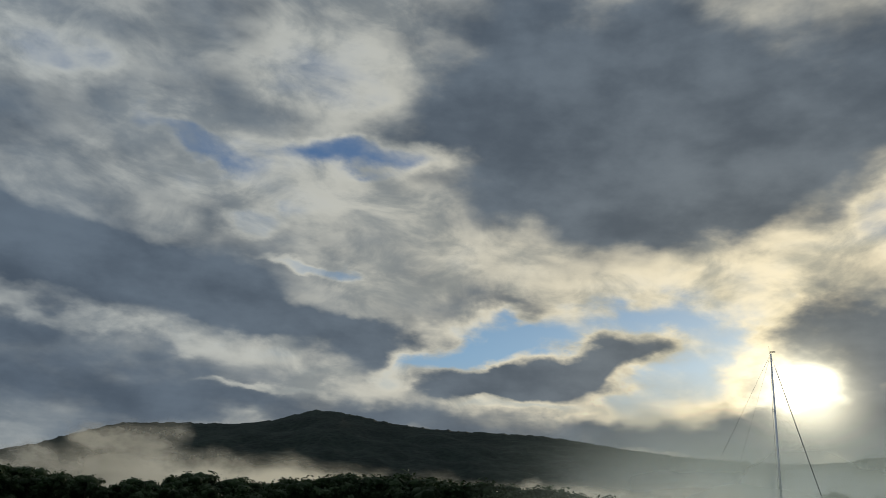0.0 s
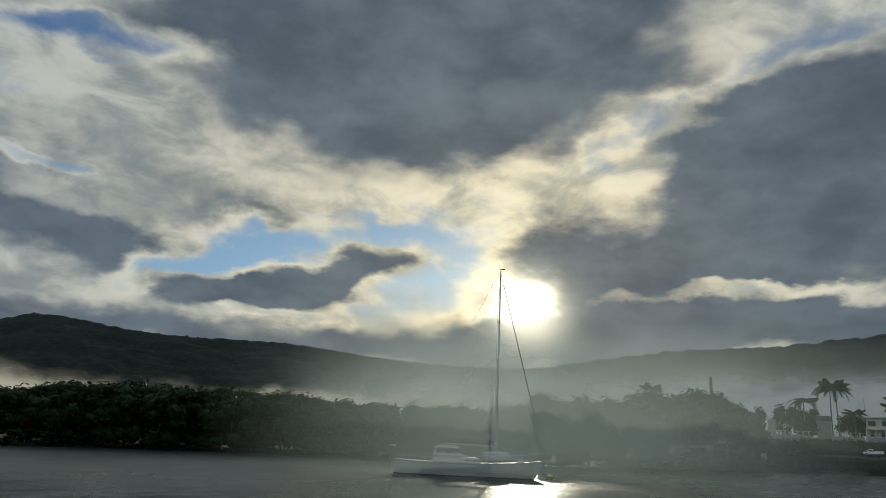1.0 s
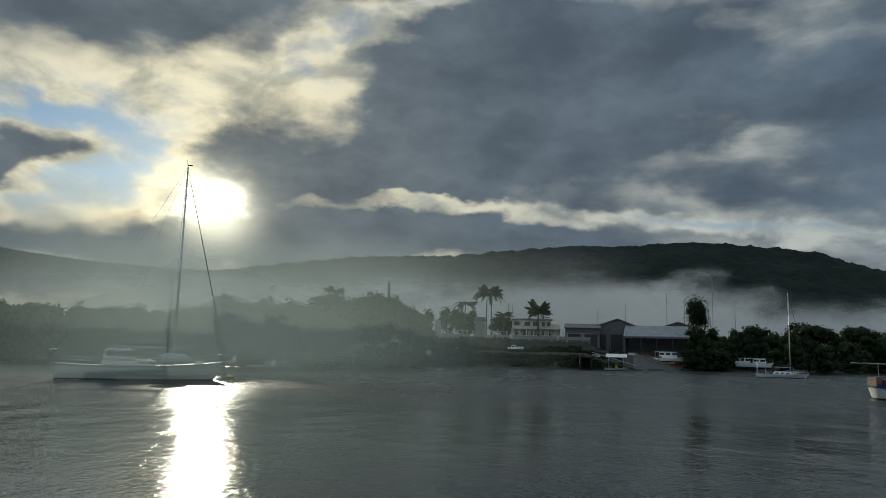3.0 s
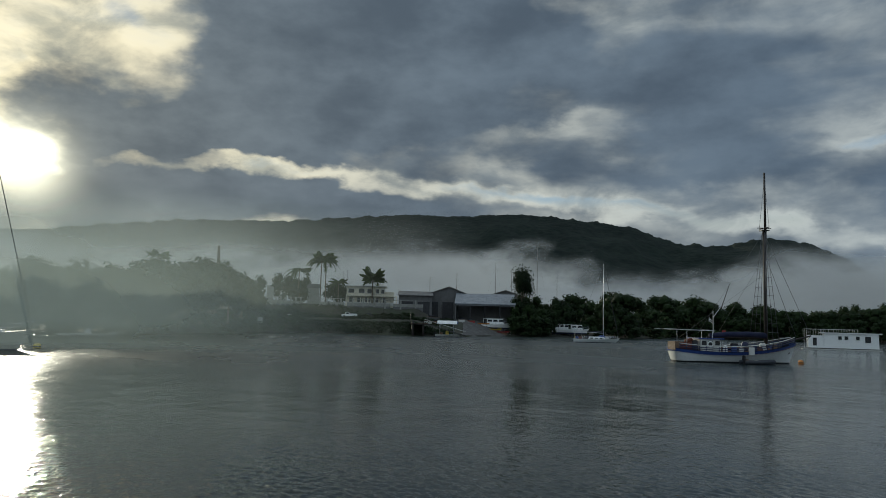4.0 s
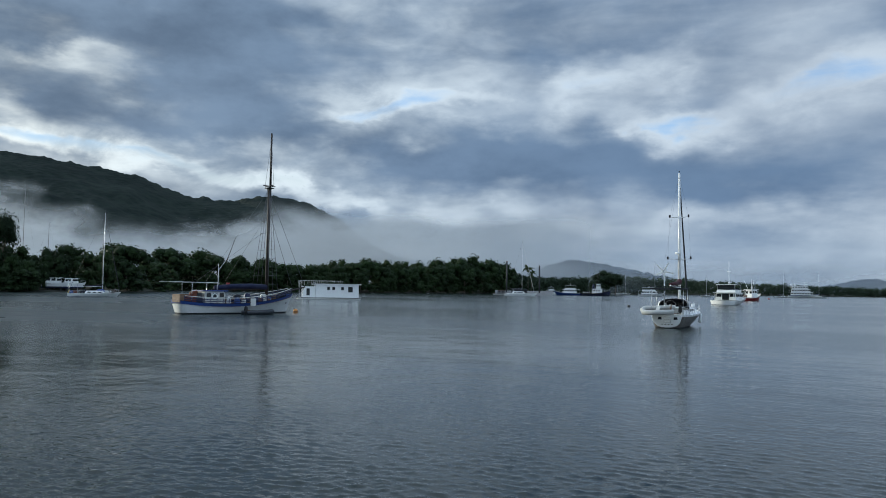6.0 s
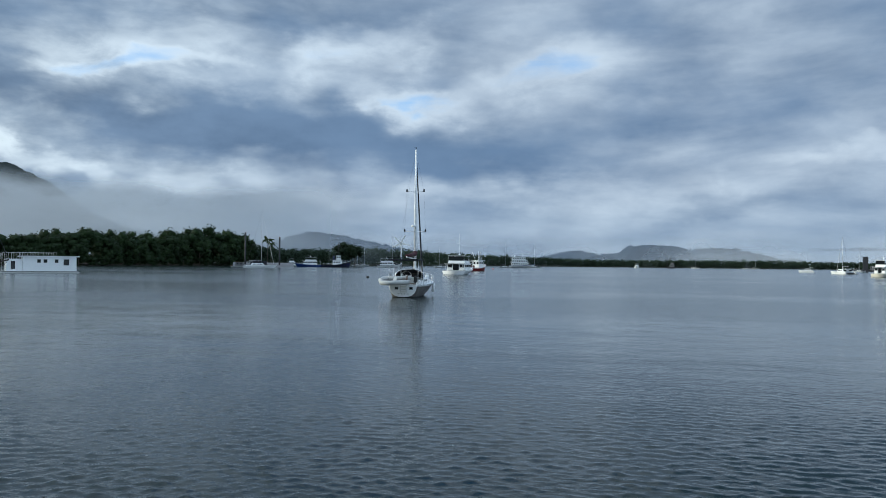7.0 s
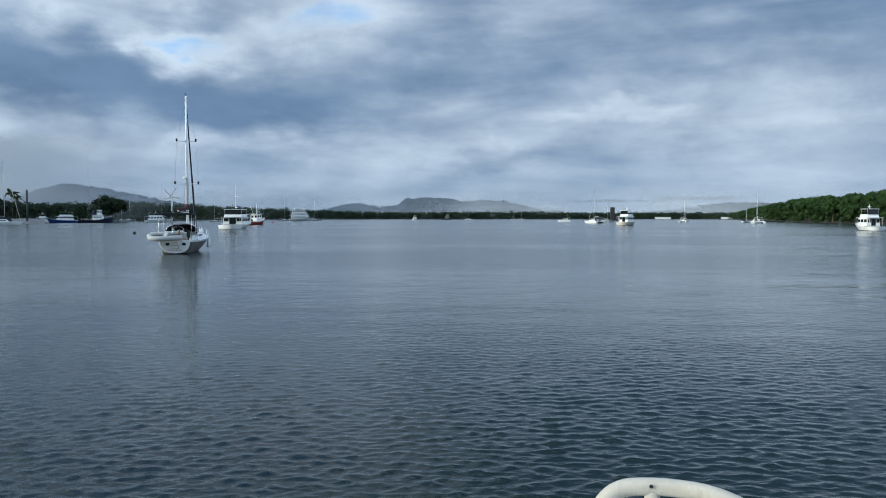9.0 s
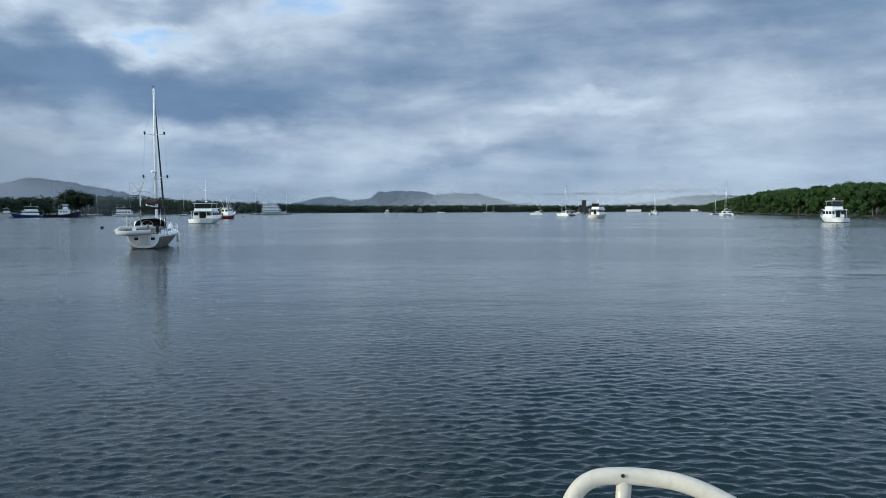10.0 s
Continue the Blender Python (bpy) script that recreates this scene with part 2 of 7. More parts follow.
def paint(name, colour, rough=0.4, metal=0.0, wear=0.25, scale=1.5, bump=0.0):
    """A painted, moulded or plain surface with stains, scuffs and a little unevenness."""
    if name in MATS:
        return MATS[name]
    n = Nodes(name)
    stain = n.noise(scale, 5, 0.65)
    grain = n.noise(scale * 14, 3, 0.6)
    streak = n.noise(scale * 2, 4, 0.6, n.coord(scale=(3, 3, 0.35)))
    f = n.math("ADD", n.math("MULTIPLY", n.ramp(stain, 0.4, 0.75), 0.6), n.math("MULTIPLY", n.ramp(streak, 0.5, 0.8), 0.5), clamp=True)
    c = n.mix(n.math("MULTIPLY", f, wear), rgb(colour), rgb((colour[0] * 0.45, colour[1] * 0.42, colour[2] * 0.36)))
    c = n.mix(n.math("MULTIPLY", n.ramp(grain, 0.35, 0.7), wear * 0.3), c, rgb(colour, 0.7))
    n.put(n.bsdf.inputs["Base Color"], c)
    n.put(n.bsdf.inputs["Roughness"], n.ramp(stain, 0.3, 0.7, rough * 0.8, min(1.0, rough * 1.3)))
    n.bsdf.inputs["Metallic"].default_value = metal
    if bump:
        n.bump(grain, bump, 0.02)
    MATS[name] = n.mat
    return n.mat


def leaf_material(name, dark, light, translucent=0.14, patch=0.06):
    n = Nodes(name)
    rnd = n.node("ShaderNodeNewGeometry").outputs["Random Per Island"]
    obj = n.node("ShaderNodeObjectInfo").outputs["Random"]
    big = n.noise(patch, 3, 0.6, n.node("ShaderNodeNewGeometry").outputs["Position"])
    f = n.math("ADD", n.math("MULTIPLY", rnd, 0.5), n.math("ADD", n.math("MULTIPLY", obj, 0.25), n.math("MULTIPLY", n.ramp(big, 0.35, 0.65), 0.3)), clamp=True)
    c = n.mix(f, rgb(dark), rgb(light))
    n.put(n.bsdf.inputs["Base Color"], c)
    n.bsdf.inputs["Roughness"].default_value = 0.6
    n.bsdf.inputs["Specular IOR Level"].default_value = 0.12
    n.bump(n.noise(2.2, 4, 0.65, n.node("ShaderNodeNewGeometry").outputs["Position"]), 0.9, 0.5)
    tr = n.node("ShaderNodeBsdfTranslucent")
    n.put(tr.inputs[0], n.mix(0.5, c, rgb(light, 1.3)))
    mx = n.node("ShaderNodeMixShader")
    mx.inputs[0].default_value = translucent
    n.put(mx.inputs[1], n.bsdf.outputs[0]), n.put(mx.inputs[2], tr.outputs[0])
    n.put(n.out.inputs[0], mx.outputs[0])
    return n.mat


LEAF = leaf_material("mangrove_leaf", (0.012, 0.022, 0.009), (0.036, 0.062, 0.020))
# darkened green for trees against the light: their shade is put into the colour
LEAF_DARK = leaf_material("backlit_tree_leaf", (0.010, 0.019, 0.010), (0.032, 0.05, 0.02))
LEAF_PALM = leaf_material("palm_leaf", (0.03, 0.045, 0.018), (0.07, 0.10, 0.035), 0.2)
# brighter copy of the mangrove green: the south bank's front light is put in
LEAF_SUNLIT = leaf_material("sunlit_tone_mangrove_leaf", (0.014, 0.032, 0.010), (0.05, 0.092, 0.024), 0.2)
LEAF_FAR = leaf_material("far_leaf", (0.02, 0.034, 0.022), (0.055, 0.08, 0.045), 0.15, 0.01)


def water_material():
    n = Nodes("river_water")
    pos = n.node("ShaderNodeNewGeometry").outputs["Position"]

    def wave(scale, along, turn, detail, rough, dist=0.0):
        """Noise drawn out along the crests."""
        m = n.node("ShaderNodeMapping", vector_type="TEXTURE")
        n.put(m.inputs[0], pos)
        m.inputs[2].default_value, m.inputs[3].default_value = (0, 0, radians(turn)), (1, along, 1)
        return n.noise(scale, detail, rough, m.outputs[0], dist)
    ln = n.node("ShaderNodeVectorMath", operation="LENGTH")
    n.put(ln.inputs[0], pos)
    far = ln.outputs["Value"]
    sp = n.node("ShaderNodeSeparateXYZ")
    n.put(sp.inputs[0], pos)
    north = n.ramp(n.math("DIVIDE", sp.outputs[1], n.math("ADD", far, 1.0)), -0.15, 0.6)      # a breeze ruffles the northern reach
    swell = wave(0.33, 1.5, -36, 6, 0.5, 0.2)
    chop = wave(1.9, 2.4, -38, 3, 0.55, 0.2)
    rip = wave(6.5, 2.2, -33, 3, 0.55, 0.2)
    cross = wave(9.0, 1.6, 10, 2, 0.5, 0.2)
    gust = n.ramp(wave(0.03, 2.8, -40, 4, 0.6, 0.6), 0.36, 0.64)     # calmer lanes and wind-ruffled patches
    h = n.math("MULTIPLY", swell, n.ramp(far, 8.0, 60.0, 0.08, 0.10))
    h = n.math("ADD", h, n.math("MULTIPLY", chop, 0.022))
    h = n.math("ADD", h, n.math("MULTIPLY", rip, n.ramp(far, 9.0, 40.0, 0.020, 0.007)))
    h = n.math("ADD", h, n.math("MULTIPLY", cross, n.ramp(far, 9.0, 40.0, 0.010, 0.003)))
    h = n.math("MULTIPLY", n.math("MULTIPLY", h, n.ramp(gust, 0.0, 1.0, 0.6, 1.15)), n.ramp(north, 0.0, 1.0, 1.0, 1.7))
    n.bump(h, 1.0, 1.0)
    n.put(n.bsdf.inputs["Base Color"], n.mix(n.ramp(wave(0.01, 1, 0, 3, 0.5), 0.3, 0.7), (0.006, 0.015, 0.015, 1), (0.010, 0.020, 0.018, 1)))
    # the finest ripples, too small to see one by one, are roughness
    n.put(n.bsdf.inputs["Roughness"], n.math("MULTIPLY", n.ramp(far, 8.0, 70.0, n.ramp(north, 0.0, 1.0, 0.05, 0.04), n.ramp(north, 0.0, 0.7, 0.14, 0.29)), n.ramp(gust, 0.0, 1.0, 0.8, 1.12)))
    n.bsdf.inputs["IOR"].default_value = 1.33
    return n.mat


def earth_material(name, a, b, scale=0.5):
    n = Nodes(name)
    f = n.ramp(n.noise(scale, 6, 0.65), 0.35, 0.68)
    c = n.mix(f, rgb(a), rgb(b))
    c = n.mix(n.math("MULTIPLY", n.ramp(n.noise(scale * 9, 4, 0.6), 0.4, 0.7), 0.5), c, rgb(a, 0.5))
    n.put(n.bsdf.inputs["Base Color"], c)
    n.bsdf.inputs["Roughness"].default_value = 0.9
    n.bump(n.noise(scale * 6, 5, 0.7), 0.6, 0.3)
    return n.mat


def forest_material(name, dark, light, grain=0.05):
    n = Nodes(name)
    pos = n.node("ShaderNodeNewGeometry").outputs["Position"]
    crowns = n.node("ShaderNodeTexVoronoi")
    crowns.inputs["Scale"].default_value = grain
    n.put(crowns.inputs["Vector"], pos)
    f = n.math("ADD", n.math("MULTIPLY", n.noise(grain * 0.12, 5, 0.6, pos), 0.7), n.math("MULTIPLY", crowns.outputs[0], 0.3))
    n.put(n.bsdf.inputs["Base Color"], n.mix(n.ramp(f, 0.3, 0.75), rgb(dark), rgb(light)))
    n.bsdf.inputs["Roughness"].default_value = 0.95
    n.bsdf.inputs["Specular IOR Level"].default_value = 0.1
    n.bump(n.math("ADD", n.math("SUBTRACT", 1.0, crowns.outputs[0]), n.noise(grain * 2.2, 5, 0.65, pos)), 0.6, 5.0)
    return n.mat


def mist_material(name, amount, glow, colour=(0.86, 0.88, 0.9), scale=0.006, top=0.55, soft=0.5, gap=(0.32, 0.66), ragged=1.3, fade=0.18, floor=0.45, foot=0.05):
    """Drifting mist, also for haze and glare sheets: it scatters the light that falls on it from before (diffuse) and
    from behind (translucent).
    """
    n = Nodes(name)
    gen = n.node("ShaderNodeTexCoord").outputs["UV"]
    sp = n.node("ShaderNodeSeparateXYZ")
    n.put(sp.inputs[0], gen)
    pos = n.node("ShaderNodeNewGeometry").outputs["Position"]
    mp = n.node("ShaderNodeMapping")
    n.put(mp.inputs[0], pos)
    mp.inputs[3].default_value = (1, 1, 1.9)
    puffs = n.noise(scale, 6, 0.55, mp.outputs[0], 0.15)
    big = n.noise(scale * 0.28, 3, 0.5, mp.outputs[0])
    edge = n.math("ADD", top, n.math("MULTIPLY", n.math("SUBTRACT", n.math("ADD", puffs, big), 1.0), ragged))
    height = n.math("SUBTRACT", edge, sp.outputs[1])
    a = n.ramp(height, 0.0, soft)
    a = n.math("MULTIPLY", a, n.ramp(puffs, gap[0], gap[1], floor, 1.0))
    ends = n.math("MULTIPLY", n.ramp(sp.outputs[0], 0.0, fade), n.ramp(sp.outputs[0], 1.0, 1.0 - fade))
    a = n.math("MULTIPLY", n.math("MULTIPLY", a, ends), amount)
    a = n.math("MULTIPLY", n.math("MULTIPLY", a, n.ramp(sp.outputs[1], 1.0, 0.72)), n.ramp(sp.outputs[1], 0.0, foot))
    df, tl, tp = n.node("ShaderNodeBsdfDiffuse"), n.node("ShaderNodeBsdfTranslucent"), n.node("ShaderNodeBsdfTransparent")
    df.inputs[0].default_value = tl.inputs[0].default_value = rgb(colour)
    m1, m2 = n.node("ShaderNodeMixShader"), n.node("ShaderNodeMixShader")
    m1.inputs[0].default_value = glow
    n.put(m1.inputs[1], df.outputs[0]), n.put(m1.inputs[2], tl.outputs[0])
    n.put(m2.inputs[0], a), n.put(m2.inputs[1], tp.outputs[0]), n.put(m2.inputs[2], m1.outputs[0])
    n.put(n.out.inputs[0], m2.outputs[0])
    return n.mat


WHITE = paint("white_gelcoat", (0.84, 0.85, 0.84), 0.25, wear=0.14)
CREAM = paint("cream_paint", (0.62, 0.58, 0.47), 0.55, wear=0.35)
GREYW = paint("weathered_white", (0.6, 0.6, 0.57), 0.5, wear=0.5)
KETCHW = paint("ketch_white_paint", (0.74, 0.75, 0.74), 0.4, wear=0.3)
DULL = paint("dull_grey_spar", (0.16, 0.16, 0.16), 0.6, wear=0.3)
OLDWHITE = paint("stained_old_whitewash", (0.3, 0.3, 0.28), 0.8, wear=0.7, scale=0.8)
BLUE = paint("blue_paint", (0.03, 0.07, 0.26), 0.35, wear=0.3)
NAVYCLOTH = paint("navy_canvas", (0.008, 0.012, 0.045), 0.9, wear=0.2, bump=0.4)
NAVY = paint("navy_paint", (0.012, 0.02, 0.07), 0.5, wear=0.3)
CANVAS = paint("dark_canvas", (0.02, 0.022, 0.03), 0.85, wear=0.3, bump=0.4)
MAROON = paint("maroon_canvas", (0.06, 0.016, 0.02), 0.9, wear=0.3, bump=0.4)
RUBBER = paint("grey_rubber", (0.5, 0.5, 0.48), 0.55, wear=0.3)
DARKRUB = paint("dark_rubber", (0.03, 0.035, 0.045), 0.6, wear=0.3)
BLACK = paint("black_paint", (0.015, 0.015, 0.017), 0.5, wear=0.2)
ALU = paint("mast_aluminium", (0.72, 0.73, 0.75), 0.38, metal=0.6, wear=0.2)
STEEL = paint("stainless_steel", (0.55, 0.56, 0.58), 0.3, metal=0.9, wear=0.15)
WIRE = paint("rigging_wire", (0.12, 0.12, 0.13), 0.5, metal=0.5, wear=0.1)
SPAR = paint("dark_wood_spar", (0.026, 0.019, 0.016), 0.6, wear=0.4, scale=4)
TEAK = paint("weathered_timber", (0.2, 0.13, 0.085), 0.75, wear=0.5, scale=4, bump=0.3)
REDWOOD = paint("red_brown_timber", (0.17, 0.05, 0.03), 0.6, wear=0.4, scale=3)
RED = paint("red_paint", (0.3, 0.03, 0.03), 0.45, wear=0.4)
ORANGE = paint("orange_buoy_plastic", (0.6, 0.24, 0.05), 0.5, wear=0.4)
YELLOW = paint("yellow_plastic", (0.6, 0.45, 0.06), 0.5, wear=0.3)
TAUPE = paint("taupe_hull_paint", (0.12, 0.11, 0.098), 0.4, wear=0.3)
WETCON = paint("wet_concrete", (0.06, 0.058, 0.055), 0.55, wear=0.6, scale=0.6, bump=0.3)
CONCRETE = paint("stained_concrete", (0.3, 0.29, 0.27), 0.9, wear=0.6, scale=0.6, bump=0.3)
ROOF = paint("corrugated_steel_roof", (0.26, 0.28, 0.31), 0.5, metal=0.3, wear=0.5, scale=0.5)
SHED = paint("shed_cladding", (0.14, 0.14, 0.14), 0.7, wear=0.5, scale=0.5)
BARK = paint("tree_bark", (0.12, 0.095, 0.07), 0.9, wear=0.5, scale=3, bump=0.6)
RUST = paint("rusty_steel", (0.16, 0.09, 0.06), 0.8, wear=0.6)
DARKSTEEL = paint("dark_steel", (0.05, 0.05, 0.055), 0.6, metal=0.3, wear=0.4)
_g = Nodes("dark_window_glass")
_g.bsdf.inputs["Base Color"].default_value = (0.012, 0.015, 0.018, 1)
_g.bsdf.inputs["Roughness"].default_value = 0.06
GLASS = _g.mat

# ---- mesh helpers ----


def obj(name, me, mat=None, parent=None, label="", m=None):
    ob = new(name, me)
    if mat is not None and not me.materials:
        me.materials.append(mat)
    if parent is not None:
        ob.parent = parent
    if m is not None:
        ob.matrix_basis = m
    if label:
        tagged(ob, label)
    return ob


def mesh(name, bm, smooth=False):
    bmesh.ops.recalc_face_normals(bm, faces=bm.faces)
    me = bpy.data.meshes.new(name)
    bm.to_mesh(me)
    bm.free()
    if smooth:
        me.polygons.foreach_set("use_smooth", [True] * len(me.polygons))
    return me


def part(name, bm, mat, parent=None, label="", smooth=False):
    return obj(name, mesh(name, bm, smooth), mat, parent, label)


def raw(name, verts, faces, smooth=False):
    """A mesh from numpy arrays of corners and equal-sided faces."""
    verts, faces = np.asarray(verts, "f4"), np.asarray(faces, "i4")
    k = faces.shape[1]
    me = bpy.data.meshes.new(name)
    me.vertices.add(len(verts)), me.loops.add(faces.size), me.polygons.add(len(faces))
    me.vertices.foreach_set("co", verts.ravel())
    me.loops.foreach_set("vertex_index", faces.ravel())
    me.polygons.foreach_set("loop_start", np.arange(0, faces.size, k, dtype="i4"))
    if smooth:
        me.polygons.foreach_set("use_smooth", np.ones(len(faces), bool))
    me.update(calc_edges=True)
    return me


def grid_faces(nu, nv):
    i = np.arange(nu * nv).reshape(nu, nv)
    return np.stack([i[:-1, :-1], i[1:, :-1], i[1:, 1:], i[:-1, 1:]], -1).reshape(-1, 4)


def thing(name, m, label, category, group="", kind=""):
    e = new(name)
    e.empty_display_size = 0.3
    e.matrix_basis = m
    return tagged(e, label, category, group, kind)


def place(az, d, heading, z=0.0):
    """A pose at a compass angle and distance, with local x along the compass heading."""
    p = at(az, d, z)
    return pose(p.x, p.y, p.z, 0, 0, 90 - heading)


def box(bm, x0, x1, y0, y1, z0, z1, bev=0.0, top=(1.0, 1.0), shift=0.0):
    """A block, its top drawn in by the two factors and shifted along x, its edges rounded."""
    cx, cy = (x0 + x1) / 2, (y0 + y1) / 2
    vs = []
    for z, fx, fy, s in ((z0, 1, 1, 0), (z1, top[0], top[1], shift)):
        for x, y in ((x0, y0), (x1, y0), (x1, y1), (x0, y1)):
            vs.append(bm.verts.new((cx + (x - cx) * fx + s, cy + (y - cy) * fy, z)))
    fs = [bm.faces.new([vs[i] for i in f]) for f in ((3, 2, 1, 0), (4, 5, 6, 7), (0, 1, 5, 4), (1, 2, 6, 5), (2, 3, 7, 6), (3, 0, 4, 7))]
    if bev:
        bmesh.ops.bevel(bm, geom=list({e for f in fs for e in f.edges}), offset=bev, segments=2, affect="EDGES")
    return bm


def tube(bm, pts, r, n=6, r1=None, close=True):
    """A round bar swept along points, from radius r to r1."""
    pts = [Vector(p) for p in pts]
    r1 = r if r1 is None else r1
    rings = []
    side = None
    for i, p in enumerate(pts):
        d = (pts[min(i + 1, len(pts) - 1)] - pts[max(i - 1, 0)]).normalized()
        if side is None:
            side = d.cross(Vector((0, 0, 1)) if abs(d.z) < 0.9 else Vector((0, 1, 0))).normalized()
        side = (side - d * side.dot(d)).normalized()
        upv = side.cross(d)
        rr = r + (r1 - r) * i / max(1, len(pts) - 1)
        rings.append([bm.verts.new(p + (side * math.cos(a) + upv * math.sin(a)) * rr) for a in (2 * math.pi * k / n for k in range(n))])
    for a, b in zip(rings, rings[1:]):
        for k in range(n):
            bm.faces.new((a[k], a[(k + 1) % n], b[(k + 1) % n], b[k]))
    if close:
        bm.faces.new(rings[0][::-1]), bm.faces.new(rings[-1])
    return bm


def B():
    return bmesh.new()

# ---- water, land and hills ----
SHORE = [(-180, 320), (-110, 240), (-60, 115), (-17, 106), (-7, 120), (9, 124), (14, 133), (34, 130), (41, 166), (47, 222), (54, 205), (59, 216),
         (62.5, 250), (67, 268), (72, 290), (75, 385), (88, 405), (96, 510), (103, 600), (111, 870), (117, 1250), (125, 1300),
         (150, 1300), (152.3, 1150), (155, 610), (159, 423), (163, 334), (170, 280), (180, 320)]
_sa, _sd = np.array(SHORE).T


def shore(az):
    return float(np.interp(az, _sa, _sd)) + 2.2 * noise.noise((az * 0.7, 3, 1)) + 1.0 * noise.noise((az * 2.9, 8, 1))


def land_z(az, s):
    """Height of the land at a distance s behind the waterline."""
    def sm(a, b, x):
        x = min(1, max(0, (x - a) / (b - a)))
        return x * x * (3 - 2 * x)
    z = -0.9 + 1.3 * sm(-2, 2.5, s) + 1.1 * sm(2, 30, s) + 3 * sm(60, 400, s)
    yard = sm(34, 41, az) * (1 - sm(55.5, 57.5, az))
    ramp = sm(55.5, 57.5, az) * (1 - sm(63, 66, az))
    z += yard * (2.2 * sm(1, 7, s) + 1.2 * sm(8, 22, s) + 3.8 * sm(248, 255, float(np.interp(az, _sa, _sd)) + s))
    z += ramp * 3.6 * sm(0, 45, s)
    return z


# one round sheet of water to the horizon, with real wavelets near the camera
_r = np.concatenate([[0.01, 1.2, 2.4, 3.6, 4.6], EYE / np.tan(np.radians(np.arange(30.0, 3.4, -0.058))), np.geomspace(53, 4950, 60)])
_a = np.radians(np.concatenate([np.arange(-34, 40, 0.5), np.arange(40, 168, 0.24), np.arange(168, 326, 4.0), [326.0]]))
_R, _A = np.meshgrid(_r, _a, indexing="ij")
_X, _Y = _R * np.sin(_A), _R * np.cos(_A)
_wr = np.random.default_rng(3)
_H = np.zeros_like(_X)
for lam in np.geomspace(0.09, 0.38, 64):
    th = np.radians(126 + 30 * _wr.normal())
    k = 2 * np.pi / lam
    keep = 1 / (1 + (_R * 0.0120 / lam) ** 4)          # too fine to be told apart farther out
    _H += 0.0060 * lam * (0.3 / lam) ** 0.2 * keep * np.sin(k * (_X * np.sin(th) + _Y * np.cos(th)) + 6.283 * _wr.random())
_gust = 0.85 + 0.35 * np.sin(_X * 0.09 + 1.3 * np.sin(_Y * 0.05)) * np.sin(_Y * 0.07 + 0.8 * np.sin(_X * 0.06 + 2))
_H *= 1 - 0.38 * np.clip((_R - 11) / 25, 0, 1)          # the chop eases off away from the boat
_H = np.where(_R > 4.5, np.where(_H > 0, _H * (1.0 + 22.0 * np.minimum(_H, 0.016)), 0.6 * _H) * _gust, 0.0)
_H[:, -40:] = 0
_v = np.stack([_X, _Y, _H], -1).reshape(-1, 3)
water = tagged(obj("water", raw("water", _v, grid_faces(len(_r), len(_a)), True), water_material()),
               "grey-blue river water with small wind ripples", "water", kind="structure")

_azs = np.concatenate([np.arange(-180, -40, 2.0), np.arange(-40, 36, 0.25), np.arange(36, 66, 0.15), np.arange(66, 165, 0.25), np.arange(165, 180.1, 2.0)])
_ss = np.array([-4, -2, -1, 0, 1, 2, 3.5, 5, 8, 11, 15, 20, 24, 27, 30, 34, 38, 42, 46, 52, 60, 80, 120, 200, 400, 900])
_v = []
for a in _azs:
    d = shore(a)
    for s in _ss:
        z = land_z(a, s) + 0.25 * noise.noise(at(a, (d + s), 0) * 0.15) * min(1, max(0, s / 6))
        _v.append(at(a, d + s, z))
ground = tagged(obj("ground", raw("ground", _v, grid_faces(len(_azs), len(_ss)), True),
                    earth_material("muddy_grass_bank", (0.03, 0.026, 0.018), (0.028, 0.04, 0.017), 0.12)),
                "muddy river bank with rough grass", "ground", kind="structure")


def hill(name, label, pts, ridge, foot, mat, bump=5.0, back=900, step=0.1, rows_n=52):
    """A wooded ridge: its skyline by compass angle and elevation, and the distances of its crest and foot."""
    pa, pe = np.array(pts).T
    azs = np.arange(pa[0], pa[-1] + 1e-6, step)
    us = np.concatenate([np.linspace(0, 1, rows_n), [1.03, 1.1, 1.4]])
    v = []
    for a in azs:
        el = float(np.interp(a, pa, pe))
        top = EYE + ridge * math.tan(radians(el))
        for u in us:
            r = foot + (ridge - foot) * u if u <= 1 else ridge + back * (u - 1)
            p = at(a, r, 0)
            z = top * (u ** 1.35 if u <= 1 else 1 - 0.9 * (u - 1))
            gully = noise.fractal(p * 0.004, 1.0, 2.0, 4) * 70 * u * max(0.0, 1 - u) * 2.5
            crown = noise.noise(p * 0.03) * bump + noise.noise(p * 0.06) * bump * 0.5
            v.append(Vector((p.x, p.y, z + gully + (crown * 0.15 if u < 0.97 else crown + abs(noise.noise(p * 0.13)) * bump * 0.9))))
    return tagged(obj(name, raw(name, v, grid_faces(len(azs), len(us)), True), mat), label, "hill", kind="structure")


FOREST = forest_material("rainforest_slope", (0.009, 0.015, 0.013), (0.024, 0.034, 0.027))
# forest slope turned blue: the far air's haze is put into its colour
HAZE_SLOPE = forest_material("haze_blue_slope", (0.010, 0.024, 0.044), (0.020, 0.038, 0.06), 0.02)
